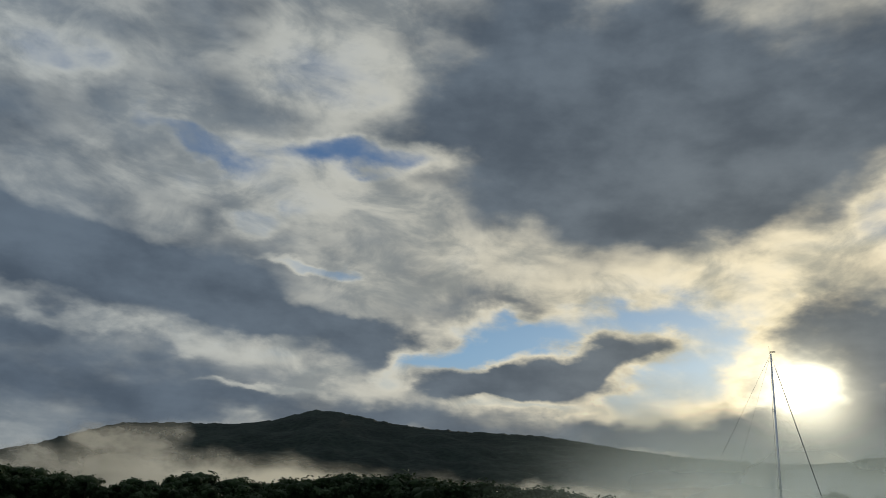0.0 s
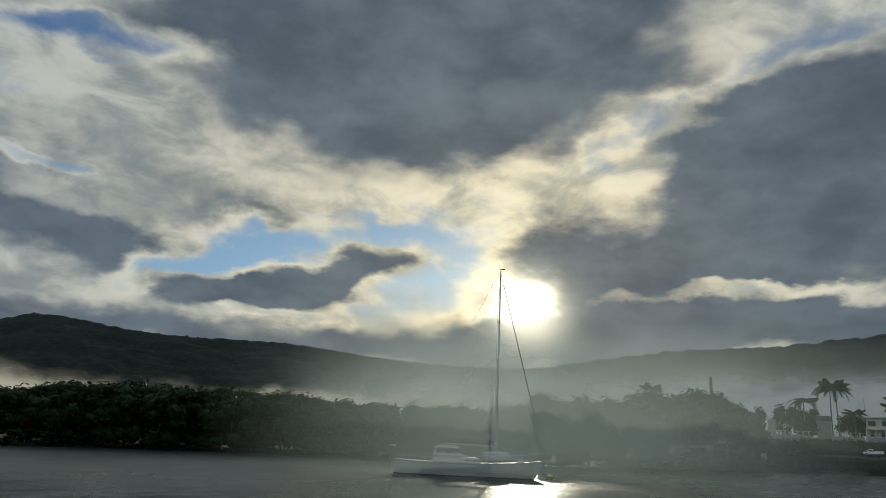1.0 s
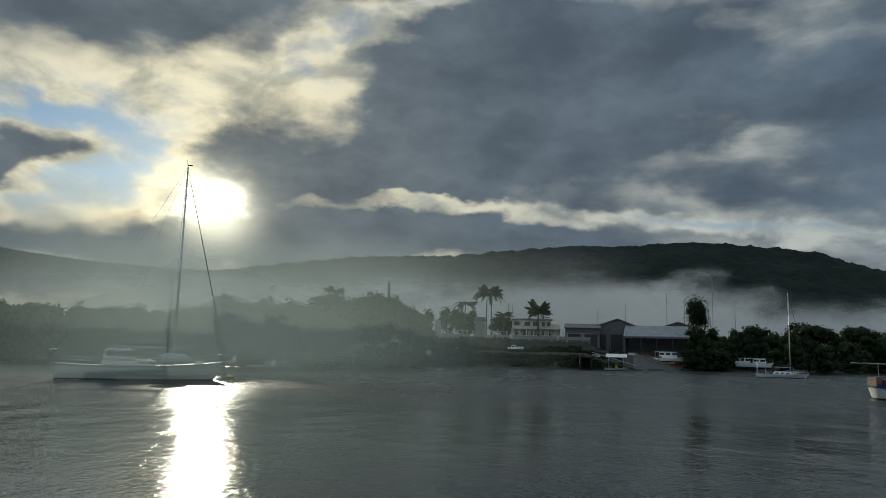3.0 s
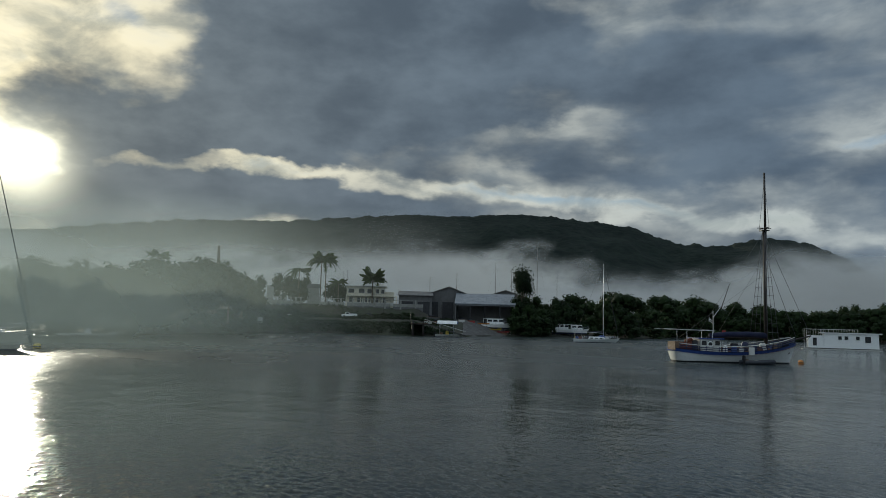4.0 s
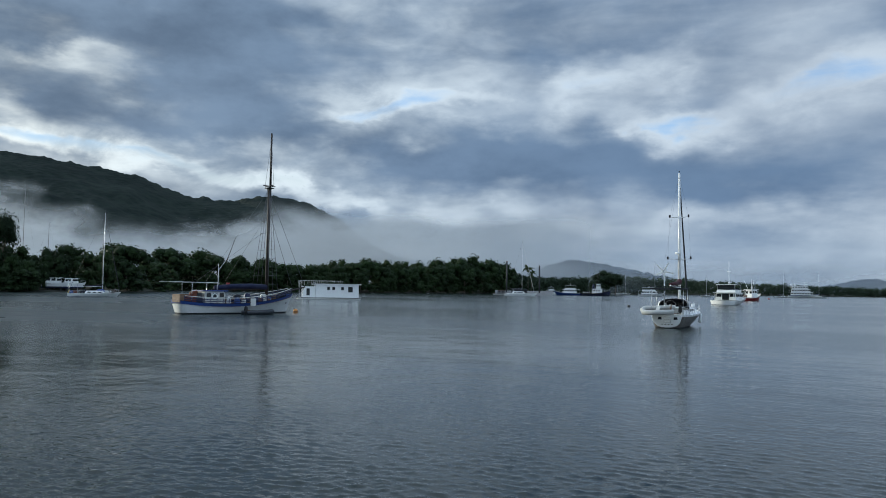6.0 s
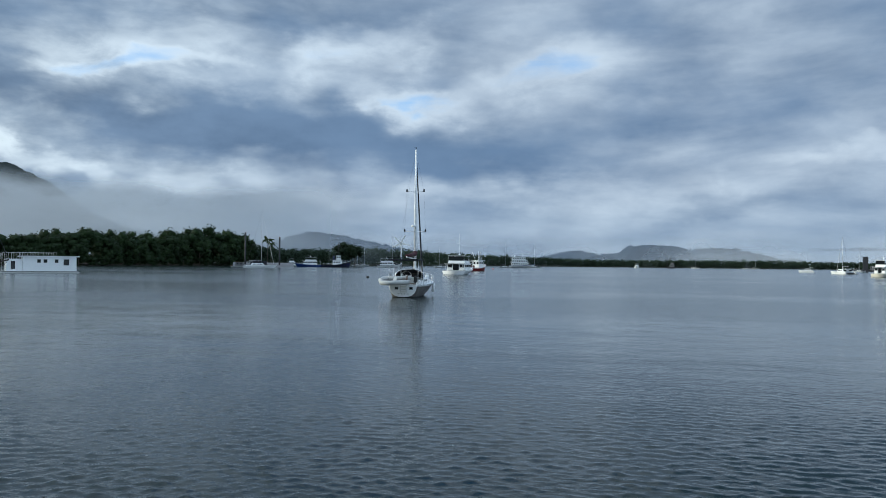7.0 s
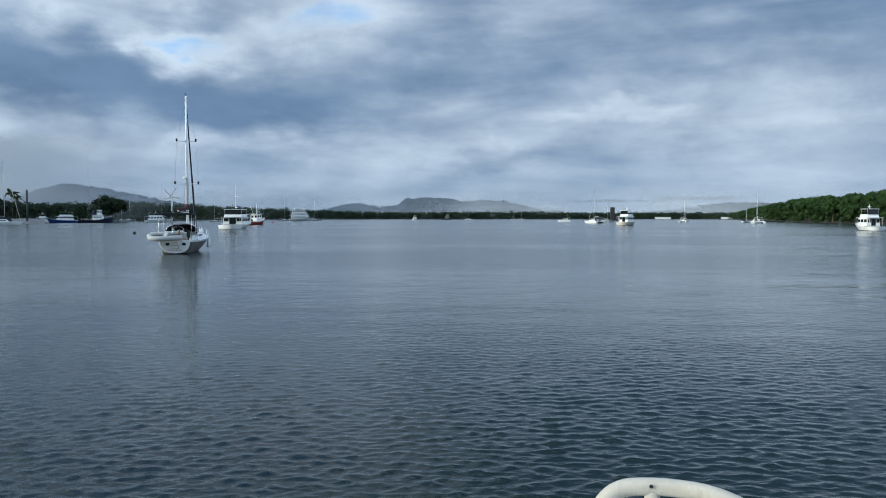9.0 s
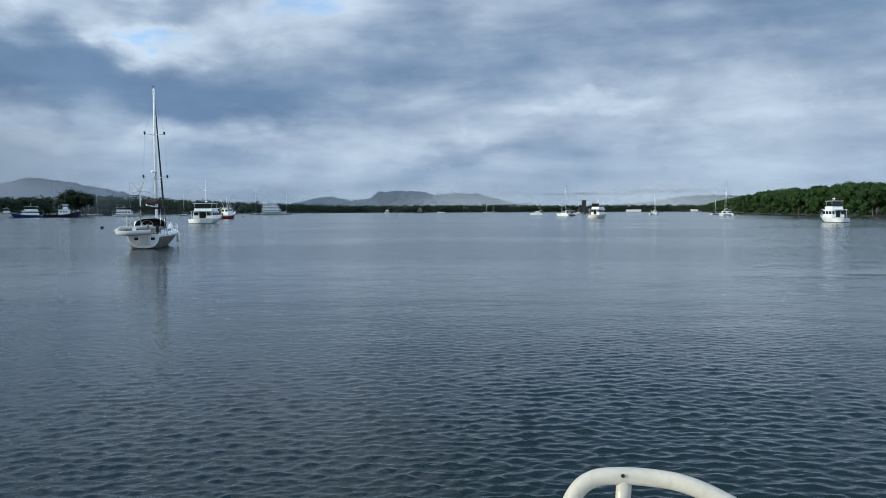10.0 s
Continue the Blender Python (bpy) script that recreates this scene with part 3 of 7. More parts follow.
hill("hill_1", "dark rainforest ridge rising to a low peak", [
    (-60, 3.0), (-45, 2.2), (-28, 2.2), (-26, 2.8), (-24, 3.7), (-21, 4.8), (-17.5, 5.2), (-14, 5.5), (-11, 6.05), (-9.3, 6.7), (-7.9, 7.15), (-6, 7.1),
    (-4.4, 6.95), (-2, 6.7), (0.8, 6.55), (4, 6.55), (7.5, 6.65), (9.5, 6.6), (12, 6.4), (16, 6.0), (20, 5.7), (26, 5.6), (31, 5.9)], 3300, 1500, FOREST)
hill("hill_2", "dark rainforest ridge with mist below", [
    (24, 4.6), (28, 5.6), (32.3, 6.35), (38.4, 7.2), (42, 7.4), (45.2, 7.5), (47.8, 7.8), (51, 8.1), (55, 8.45), (58, 8.4), (60, 8.4), (61.4, 8.6), (63, 8.62),
    (66.5, 8.4), (69, 8.1), (71.8, 7.65), (73.5, 7.0), (75, 6.5), (76.5, 6.35), (78.2, 6.2), (80, 6.55), (81.5, 6.75), (83, 6.5), (84.5, 6.05), (86, 5.3),
    (87.3, 4.4), (89, 3.2), (91.5, 2.0), (94, 1.0)], 2500, 1200, FOREST, 6.5)
hill("hill_3", "far blue-grey hill under low cloud", [(97, 0.6), (100, 1.0), (102.5, 1.9), (104, 2.3), (106, 2.1), (109, 1.5), (111.5, 1.0), (113, 0.5)], 4300, 3300, HAZE_SLOPE, 10)
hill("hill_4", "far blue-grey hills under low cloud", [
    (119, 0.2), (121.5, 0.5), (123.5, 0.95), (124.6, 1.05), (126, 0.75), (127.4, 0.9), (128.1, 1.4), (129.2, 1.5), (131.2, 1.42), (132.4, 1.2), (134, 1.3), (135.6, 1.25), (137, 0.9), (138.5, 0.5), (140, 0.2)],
    4500, 3600, HAZE_SLOPE, 10)
hill("hill_5", "far blue-grey hills under low cloud", [(145, 0.3), (148, 0.5), (150, 0.8), (152, 1.05), (154, 1.0), (158, 0.8), (170, 0.6), (180, 0.3)], 4500, 3600, HAZE_SLOPE, 10)

# ---- mist, haze and glare sheets ----


def mist(az0, az1, d, z0, z1, mat, label="pale curtain of morning mist, haze or sun glare", wave=30.0):
    """A billowing curtain of mist, haze or glare; several behind one another make a bank."""
    nu, nv = 90, 12
    v = []
    uv = []
    for i in range(nu):
        u = i / (nu - 1)
        for j in range(nv):
            w = j / (nv - 1)
            a = az0 + (az1 - az0) * u
            dd = d + wave * noise.noise((a * 0.06, w * 0.6, d * 0.01)) - wave * 0.7 * w
            v.append(at(a, dd, z0 + (z1 - z0) * w))
            uv.append((u, w))
    me = raw("mist_bank", v, grid_faces(nu, nv), True)
    lay = me.uv_layers.new(name="UVMap")
    idx = np.empty(len(me.loops), "i4")
    me.loops.foreach_get("vertex_index", idx)
    lay.data.foreach_set("uv", np.array(uv, "f4")[idx].ravel())
    return tagged(obj("mist_bank", me, mat), label, "mist", kind="stuff")


# mist colours carry the light: greyed for shade before the ridge, creamy towards the sun
MIST_HILL = mist_material("hill_mist", 0.9, 0.3, (0.68, 0.72, 0.77), scale=0.0075, top=0.58, soft=0.42, ragged=1.5, floor=0.4)
MIST_LOW = mist_material("low_mist", 0.95, 0.3, (0.68, 0.72, 0.77), scale=0.007, top=0.86, soft=0.34, ragged=0.9, floor=0.85)
MIST_SUN = mist_material("sunlit_mist", 0.6, 0.6, (0.84, 0.8, 0.72), scale=0.012, top=0.44, soft=0.42, ragged=1.7, floor=0.4)
# the thin and far haze are added sheets that pale what lies behind
HAZE_THIN = mist_material("thin_haze", 0.3, 0.4, (0.8, 0.84, 0.84), scale=0.003, top=1.3, soft=1.2, ragged=0.5)
HAZE_FAR = mist_material("far_haze", 0.37, 0.2, (0.8, 0.85, 0.92), scale=0.003, top=1.1, soft=0.9, ragged=0.8)
mist(-44, 34, 1150, 0, 135, MIST_SUN)
mist(-40, 34, 900, 0, 92, MIST_SUN)
mist(8, 86, 1080, 0, 165, MIST_HILL)
mist(10, 97, 850, 0, 92, MIST_HILL)
mist(8, 113, 700, 0, 83, MIST_LOW)
mist(10, 62, 1250, 0, 210, HAZE_THIN)
mist(8, 58, 640, 0, 110, HAZE_THIN)
mist(84, 160, 3000, 0, 170, HAZE_FAR, wave=60)
mist(96, 185, 3250, 0, 150, HAZE_FAR, wave=60)
mist(110, 190, 2800, 0, 60, HAZE_FAR, wave=60)
MIST_STRATUS = mist_material("low_stratus", 0.75, 0.3, (0.26, 0.31, 0.38), scale=0.005, top=0.75, soft=0.4, ragged=0.8, floor=0.3, foot=0.35)
mist(140, 148.5, 3400, 66, 92, MIST_STRATUS, "thin dark strip of low stratus cloud", 60)
mist(146.5, 153.5, 3450, 74, 104, MIST_STRATUS, "thin dark strip of low stratus cloud", 60)
MIST_DAWN = mist_material("dawn_mist", 0.9, 0.6, (0.9, 0.84, 0.72), scale=0.014, top=0.85, soft=0.4, ragged=0.9, floor=0.6)
mist(-28, 42, 520, 0, 48, MIST_DAWN)
# added sheets that imitate the sun's glare over yacht, trees and bank
GLARE_VEIL = mist_material("sun_glare_veil", 0.45, 0.5, (0.74, 0.84, 0.78), scale=0.012, top=1.3, soft=1.1, ragged=0.4, fade=0.42, foot=0.1)
mist(3, 53, 62, 0, 12, GLARE_VEIL, wave=2)
mist(8, 56, 116, 0, 24, GLARE_VEIL, wave=3)

# ---- woods ----
RNG = np.random.default_rng(5)


def leaf_quads(rng, centres, radii, per, size, shell=0.55):
    """Leaf sprays: bent little four-cornered faces scattered through lobes."""
    n = len(centres) * per
    c = np.repeat(np.asarray(centres), per, 0)
    rad = np.repeat(np.asarray(radii), per, 0)
    d = rng.normal(size=(n, 3))
    d /= np.linalg.norm(d, axis=1)[:, None]
    p = c + d * rad * (shell + (1 - shell) * rng.random((n, 1)) ** 0.5) * (0.85 + 0.35 * rng.random((n, 1)))
    a = rng.normal(size=(n, 3))
    a /= np.linalg.norm(a, axis=1)[:, None]
    o = d * 0.8 + np.array((0, 0, 0.45)) + 0.38 * rng.normal(size=(n, 3))
    o /= np.linalg.norm(o, axis=1)[:, None]
    a -= o * (a * o).sum(1)[:, None]
    a /= np.linalg.norm(a, axis=1)[:, None] + 1e-9
    b = np.cross(a, o)
    b /= np.linalg.norm(b, axis=1)[:, None] + 1e-9
    s = size * (0.6 + 0.8 * rng.random((n, 1)))
    q = np.stack([p - a * s, p + b * s * 0.55 - a * s * 0.1, p + a * s, p - b * s * 0.55 + a * s * 0.15], 1)
    return q.reshape(-1, 3), np.arange(n * 4).reshape(n, 4)


_bm = B()
bmesh.ops.create_icosphere(_bm, subdivisions=1, radius=1.0)
CLUMP_V = np.array([v.co for v in _bm.verts])
CLUMP_F = np.array([[v.index for v in f.verts] for f in _bm.faces])
_bm.free()


def clump_faces(rng, centres, radii):
    """The close inner foliage of each lobe: a lumpy, uneven mass of facets."""
    vs, fs = [], []
    for c, r in zip(centres, radii):
        off = rng.random(3) * 40
        k = np.array([0.80 + 0.55 * noise.noise(Vector(v * 1.9 + off)) + 0.3 * noise.noise(Vector(v * 4.5 + off)) for v in CLUMP_V])
        fs.append(CLUMP_F + len(vs) * len(CLUMP_V))
        vs.append(np.asarray(c) + CLUMP_V * np.asarray(r) * k[:, None])
    f = np.concatenate(fs)
    return np.concatenate(vs), f


def tree_meshes(seed, lobes, spread, low, per, size, trunk_r, limbs=5, core=1.0):
    """Crown and trunk of a tree one metre high; it is scaled where it stands."""
    rng = np.random.default_rng(seed)
    cs, rs = [], []
    for i in range(lobes):
        z = low + (0.86 - low) * rng.random() ** 0.8
        w = spread * (1.0 if z < 0.6 else 1.0 - (z - 0.6) * 1.5)
        a, r = rng.random() * 6.283, w * math.sqrt(rng.random())
        k = 0.09 + 0.08 * rng.random()
        cs.append((r * math.cos(a), r * math.sin(a), z)), rs.append((k * 1.25, k * 1.25, k))
    v, f = leaf_quads(rng, cs, rs, per, size)
    v[:, 2] = np.clip(v[:, 2], 0.01, 1.05)
    if core:                                   # triangles, so that the sprays and the clumps share one mesh
        cv, cf = clump_faces(rng, cs, [np.array(r) * core for r in rs])
        cv[:, 2] = np.clip(cv[:, 2], 0.01, 1.05)
        tri = np.concatenate([f[:, [0, 1, 2]], f[:, [0, 2, 3]], cf[:, :3] + len(v)])
        v, f = np.concatenate([v, cv]), tri
    crown = raw("crown", v, f)
    bm = B()
    tube(bm, [(0, 0, -0.03), (0.01, 0.01, 0.3), (-0.01, 0.02, 0.62), (0, 0, 0.8)], trunk_r, 6, trunk_r * 0.3)
    for i in range(limbs):
        c = Vector(cs[i])
        tube(bm, [(0, 0, min(0.55, c.z * 0.55)), c * 0.55 + Vector((0, 0, c.z * 0.3)), c], trunk_r * 0.45, 5, trunk_r * 0.12)
    return crown, mesh("trunk", bm)


MANGROVE = [tree_meshes(11 + i, 24, 0.35, 0.09, 50, 0.034, 0.018, core=0.86) for i in range(6)]
SOUTHERN = [tree_meshes(91 + i, 24, 0.37, 0.09, 50, 0.034, 0.018, core=0.86) for i in range(4)]
BROAD = [tree_meshes(31 + i, 17, 0.34, 0.32, 60, 0.034, 0.022, core=0.8) for i in range(4)]


def tree(kind, p, h, w, leaf, name, label, group=""):
    crown, trunk = kind[int(RNG.integers(len(kind)))]
    m = Matrix.LocRotScale(p, Euler((0, 0, RNG.random() * 6.283)), (w, w, h))
    e = thing(name, m, label, "tree", group)
    if not crown.materials:
        crown.materials.append(leaf)
    obj("trunk", trunk, BARK, e), obj("crown", crown, None, e)
    return e


def belt(kind, leaf, tops, gap, lines, depth, name, label, group, wide=1.0, inland=1.0, jitter=0.16, front=0.8):
    """A belt of trees along the waterline whose tops follow elevations given by compass angle."""
    ta, te = np.array(tops).T
    a = ta[0]
    while a < ta[-1]:
        d0 = shore(a)
        for k in range(lines):
            d = d0 + inland + depth * (k + 0.6 * RNG.random())
            az = a + (RNG.random() - 0.5) * gap / d0 * 57.3
            if 66.2 < az < 68.8 and k == 0:      # a clearing where boats are laid up
                continue
            z = land_z(az, d - d0)
            el = float(np.interp(az, ta, te))
            h = (up(el, d) - z) * (1 - jitter * RNG.random()) * (1.0 if k else front + 0.14 * RNG.random())
            if h > 1.2:
                tree(kind, at(az, d, z - 0.1), h, min(max(h * wide, 4.0), 22.0) * (0.85 + 0.3 * RNG.random()), leaf, name, label, group)
        a += gap / d0 * 57.3


belt(MANGROVE, LEAF, [(-44, 1.6), (-28, 1.75), (-24.5, 1.65), (-21, 1.3), (-18, 1.8), (-15.5, 2.3), (-10.4, 2.3), (-8, 2.7), (-5, 3.3), (-1, 3.85), (1, 3.5), (5, 3.5),
               (9, 3.45), (14, 3.3), (20, 3.05), (27, 2.9)], 3.3, 3, 4.5, "mangrove_tree", "dark green mangrove tree on the north bank", "mangroves on the north bank", 1.1, 1.0, 0.1)
belt(BROAD, LEAF_DARK, [(25.5, 3.0), (27, 3.6), (30.5, 4.35), (34, 4.25), (36, 4.5), (38.5, 5.0), (40, 5.0), (41.6, 4.3), (42.6, 3.9), (43.2, 3.2)],
     4.2, 3, 6, "broadleaf_tree", "hazy broadleaf tree behind the river bank", "trees beside the boatyard", 1.1, 3)
belt(MANGROVE, LEAF, [(63.6, 2.75), (66, 3.0), (72, 3.1), (75, 2.9), (78, 2.65), (80, 2.4), (82.8, 2.2), (84.7, 2.0), (86, 2.2), (88, 2.55), (91, 2.4), (93.3, 2.3), (95, 2.5), (96.8, 3.05),
               (98.5, 2.35), (99.5, 2.1)], 6.5, 3, 9, "mangrove_tree", "green mangrove tree on the far bank", "mangroves on the east bank", 0.95, 1.0, 0.28, 0.6)
belt(SOUTHERN, LEAF_SUNLIT, [(152.2, 0.3), (153, 0.6), (154.4, 0.95), (156.2, 1.35), (158, 1.62), (159.8, 1.8), (161.5, 1.95), (163.7, 1.95), (168, 1.9)], 5.0, 4, 12, "mangrove_tree",
     "bright green mangrove tree on the south bank", "mangroves on the south bank", 1.0, 1.0, 0.06)

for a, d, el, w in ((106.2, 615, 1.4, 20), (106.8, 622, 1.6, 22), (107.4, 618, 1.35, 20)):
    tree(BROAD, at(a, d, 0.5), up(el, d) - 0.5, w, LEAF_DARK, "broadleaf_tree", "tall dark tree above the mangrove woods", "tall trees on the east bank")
# low scrub at the water's edge hides the trunks
belt(MANGROVE, LEAF, [(-44, -0.2), (10, 0.1), (27, 0.2)], 4.0, 1, 1.5, "mangrove_shrub", "low mangrove shrub at the water's edge", "shrubs on the north bank", 1.6, 0.5)
belt(MANGROVE, LEAF_DARK, [(25, 0.8), (36, 1.2), (42, 1.0), (47, 0.9)], 4.0, 2, 5, "shrub", "dark shrub under the bank's trees", "shrubs beside the boatyard", 1.5, 1.5)
belt(MANGROVE, LEAF_DARK, [(42.5, 1.3), (46, 1.0), (50, 0.75), (53, 0.95), (55.5, 1.1)], 3.2, 3, 6, "shrub", "dark shrub on the bank below the terrace", "shrubs below the terrace", 1.5, 25, 0.3)
belt(MANGROVE, LEAF_DARK, [(42.5, 0.2), (48, -0.05), (54.5, -0.1)], 4.2, 2, 7, "shrub", "low dark shrub on the bank beside the water", "shrubs beside the water", 1.6, 2, 0.4)
belt(MANGROVE, LEAF, [(64, 0.6), (75, 0.55), (98, 0.35)], 7, 1, 2, "mangrove_shrub", "low mangrove shrub at the water's edge", "shrubs on the east bank", 1.6, 0.5)
belt(SOUTHERN, LEAF_SUNLIT, [(152.6, 0.0), (157, 0.3), (168, 0.4)], 7, 1, 2, "mangrove_shrub", "low mangrove shrub at the water's edge", "shrubs on the south bank", 1.6, 0.5)

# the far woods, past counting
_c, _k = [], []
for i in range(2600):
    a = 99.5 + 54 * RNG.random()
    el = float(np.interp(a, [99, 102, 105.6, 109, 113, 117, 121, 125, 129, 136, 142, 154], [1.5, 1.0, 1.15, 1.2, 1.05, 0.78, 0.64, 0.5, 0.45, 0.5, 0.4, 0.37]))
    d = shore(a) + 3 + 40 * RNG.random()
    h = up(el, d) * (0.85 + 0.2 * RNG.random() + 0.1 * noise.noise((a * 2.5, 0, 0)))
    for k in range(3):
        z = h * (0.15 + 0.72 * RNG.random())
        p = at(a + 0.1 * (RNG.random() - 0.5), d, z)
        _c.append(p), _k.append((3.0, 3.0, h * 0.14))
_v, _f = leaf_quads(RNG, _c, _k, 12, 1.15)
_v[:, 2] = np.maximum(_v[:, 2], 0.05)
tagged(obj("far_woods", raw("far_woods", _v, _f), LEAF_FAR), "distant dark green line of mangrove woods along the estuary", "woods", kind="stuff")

# ---- boats ----


def berth(az0, d0, az1, d1):
    """The pose of a boat from the places of its stern and bow, and its length."""
    a, b = at(az0, d0), at(az1, d1)
    c, v = (a + b) / 2, b - a
    return pose(c.x, c.y, 0, 0, 0, math.degrees(math.atan2(v.y, v.x))), v.length


class Hull:
    """The form of a hull: x forward, y to port, z up, the water at z = 0."""

    def __init__(self, L, beam, stern, mid, bow, transom=0.75, draft=0.5, rake=0.10, counter=0.0, full=1.5, bilge=0.25):
        self.L, self.b, self.ts, self.dr, self.rake, self.counter, self.full, self.bilge = L, beam, transom, draft, rake, counter, full, bilge
        self.c = stern
        self.q = 2 * (bow + stern - 2 * mid)
        self.p = bow - stern - self.q

    def sheer(self, s):
        return self.c + self.p * s + self.q * s * s

    def half(self, s):
        if s < 0.45:
            return self.b / 2 * (self.ts + (1 - self.ts) * math.sin(math.pi / 2 * s / 0.45))
        return max(0.015, self.b / 2 * math.cos(math.pi / 2 * ((s - 0.45) / 0.55) ** self.full) ** 0.85)

    def point(self, s, z, out=0.0):
        zs, zk = self.sheer(s), -self.dr * (1 - 0.6 * s ** 4)
        v = min(1.0, max(0.0, (z - zk) / (zs - zk)))
        y = self.half(s) * max(v, 1e-3) ** (self.bilge + 0.55 * s) + out
        x = -self.L / 2 + self.L * s - self.rake * self.L * (1 - v) * s ** 3 + self.counter * (1 - v) * max(0, 1 - s * 4)
        return x, y, zk + (zs - zk) * v

    def band(self, name, parent, mat, lo, hi, out=0.0, rows_n=5, label=""):
        """A strip of the skin between two heights, which may follow the sheer, with its piece of the transom."""
        ss = np.concatenate([np.linspace(0, 0.9, 15), [0.94, 0.97, 0.99, 1.0]])
        v, f = [], []
        for side in (1, -1):
            for s in ss:
                a, b = lo(s), hi(s)
                for k in range(rows_n):
                    x, y, z = self.point(s, a + (b - a) * k / (rows_n - 1), out)
                    v.append((x - (out if s == 0 else 0), side * y, z))
        g = grid_faces(len(ss), rows_n)
        f = np.concatenate([g, g[:, ::-1] + len(ss) * rows_n])
        k = np.arange(rows_n - 1)
        cap = np.stack([k, k + 1, k + 1 + len(ss) * rows_n, k + len(ss) * rows_n], 1)
        return obj(name, raw(name, v, np.concatenate([f, cap]), True), mat, parent, label)

    def skin(self, parent, top, boot, stripe=None, width=0.14, bottom=0.1):
        edge = (lambda s: self.sheer(s) - width) if stripe else self.sheer
        self.band("boot_stripe", parent, boot, lambda s: -self.dr, lambda s: bottom)
        self.band("hull", parent, top, lambda s: bottom, edge)
        if stripe:
            self.band("sheer_stripe", parent, stripe, edge, self.sheer, 0.015, 2)

    def deck(self, parent, mat, drop=0.03):
        ss = np.linspace(0, 1, 16)
        v = [(self.point(s, 99)[0], k * (self.half(s) - 0.01), self.sheer(s) - drop + 0.05 * (1 - k * k)) for s in ss for k in (-1, -0.5, 0, 0.5, 1)]
        return obj("deck", raw("deck", v, grid_faces(16, 5), True), mat, parent)

    def rail(self, parent, mat, height, s0, s1, gap, r=0.014, wires=2, post_mat=None):
        """Posts and lines along both edges of the deck."""
        n = max(2, int((s1 - s0) * self.L / gap) + 1)
        for side in (1, -1):
            tops = []
            for i in range(n):
                s = s0 + (s1 - s0) * i / (n - 1)
                x, y, z = self.point(s, 99)
                p = Vector((x, side * max(0.0, y - 0.06), z - 0.02))
                tops.append(p)
                part("stanchion", tube(B(), [p, p + Vector((0, 0, height))], r, 5), post_mat or mat, parent)
            for k in range(wires):
                hh = height * (1 - 0.45 * k)
                part("lifeline", tube(B(), [p + Vector((0, 0, hh)) for p in tops], r * 0.7, 4), mat, parent)


def bar(name, parent, mat, a, b, r, r1=None, n=6, label=""):
    return part(name, tube(B(), [a, b], r, n, r1), mat, parent, label, True)


def block(name, parent, mat, x0, x1, y0, y1, z0, z1, bev=0.03, top=(1, 1), shift=0.0, label=""):
    return part(name, box(B(), x0, x1, y0, y1, z0, z1, bev, top, shift), mat, parent, label)


def rigging(parent, h, mx, mast_h, bow, stern, beam_half, deck_z, mast_mat=None, r=0.085, cross=(0.45, 0.72), furl=0.05, wire=0.014, boom=None, cover=None, furl_mat=None):
    """Mast, spreaders, stays, boom and covered sail."""
    mast_mat = mast_mat or ALU
    bar("mast", parent, mast_mat, (mx, 0, deck_z - 0.2), (mx, 0, mast_h), r, r * 0.6, 8)
    bar("masthead_aerial", parent, WIRE, (mx - 0.1, 0, mast_h), (mx - 0.12, 0, mast_h + 0.7), 0.012)
    part("wind_vane", box(B(), mx - 0.05, mx + 0.4, -0.02, 0.02, mast_h + 0.1, mast_h + 0.2), BLACK, parent)
    chain = Vector((mx - 0.15, beam_half, deck_z))
    for side in (1, -1):
        prev = Vector((chain.x, chain.y * side, chain.z))
        for c in cross:
            z = deck_z + (mast_h - deck_z) * c
            w = beam_half * (0.62 if c < 0.6 else 0.46)
            tip = Vector((mx - 0.2, side * w, z + 0.05))
            bar("spreader", parent, mast_mat, (mx, 0, z), tip, 0.035, 0.02)
            bar("shroud", parent, WIRE, prev, tip, wire, n=4)
            prev = tip
        bar("shroud", parent, WIRE, prev, (mx, 0, mast_h - 0.1), wire, n=4)
    bar("backstay", parent, WIRE, stern, (mx, 0, mast_h), wire, n=4)
    b = Vector(bow)
    t = Vector((mx, 0, mast_h - 0.2))
    bar("forestay", parent, WIRE, b, t, wire, n=4)
    if furl:
        part("furled_headsail", tube(B(), [b.lerp(t, 0.03), b.lerp(t, 0.2), b.lerp(t, 0.6), b.lerp(t, 0.93)], furl * 1.3, 7, furl * 0.5), furl_mat or CANVAS, parent, smooth=True)
    if boom:
        zb = deck_z + 1.45
        bar("boom", parent, mast_mat, (mx - 0.1, 0, zb), (mx - boom, 0, zb + 0.12), 0.07)
        if cover:
            part("sail_cover", tube(B(), [(mx - 0.05, 0, zb + 0.62), (mx - 0.3, 0, zb + 0.32), (mx - boom * 0.5, 0, zb + 0.26), (mx - boom, 0, zb + 0.22)], 0.21, 8, 0.12), cover, parent, smooth=True)


def windows(parent, xs, y, z0, z1, w, mat=None, lean=0.0, sides=(1, -1)):
    for x in xs:
        for s in sides:
            part("window", box(B(), x - w / 2, x + w / 2, s * y - 0.02, s * y + 0.02, z0, z1, 0.008, (0.94, 1.0)), mat or GLASS, parent)


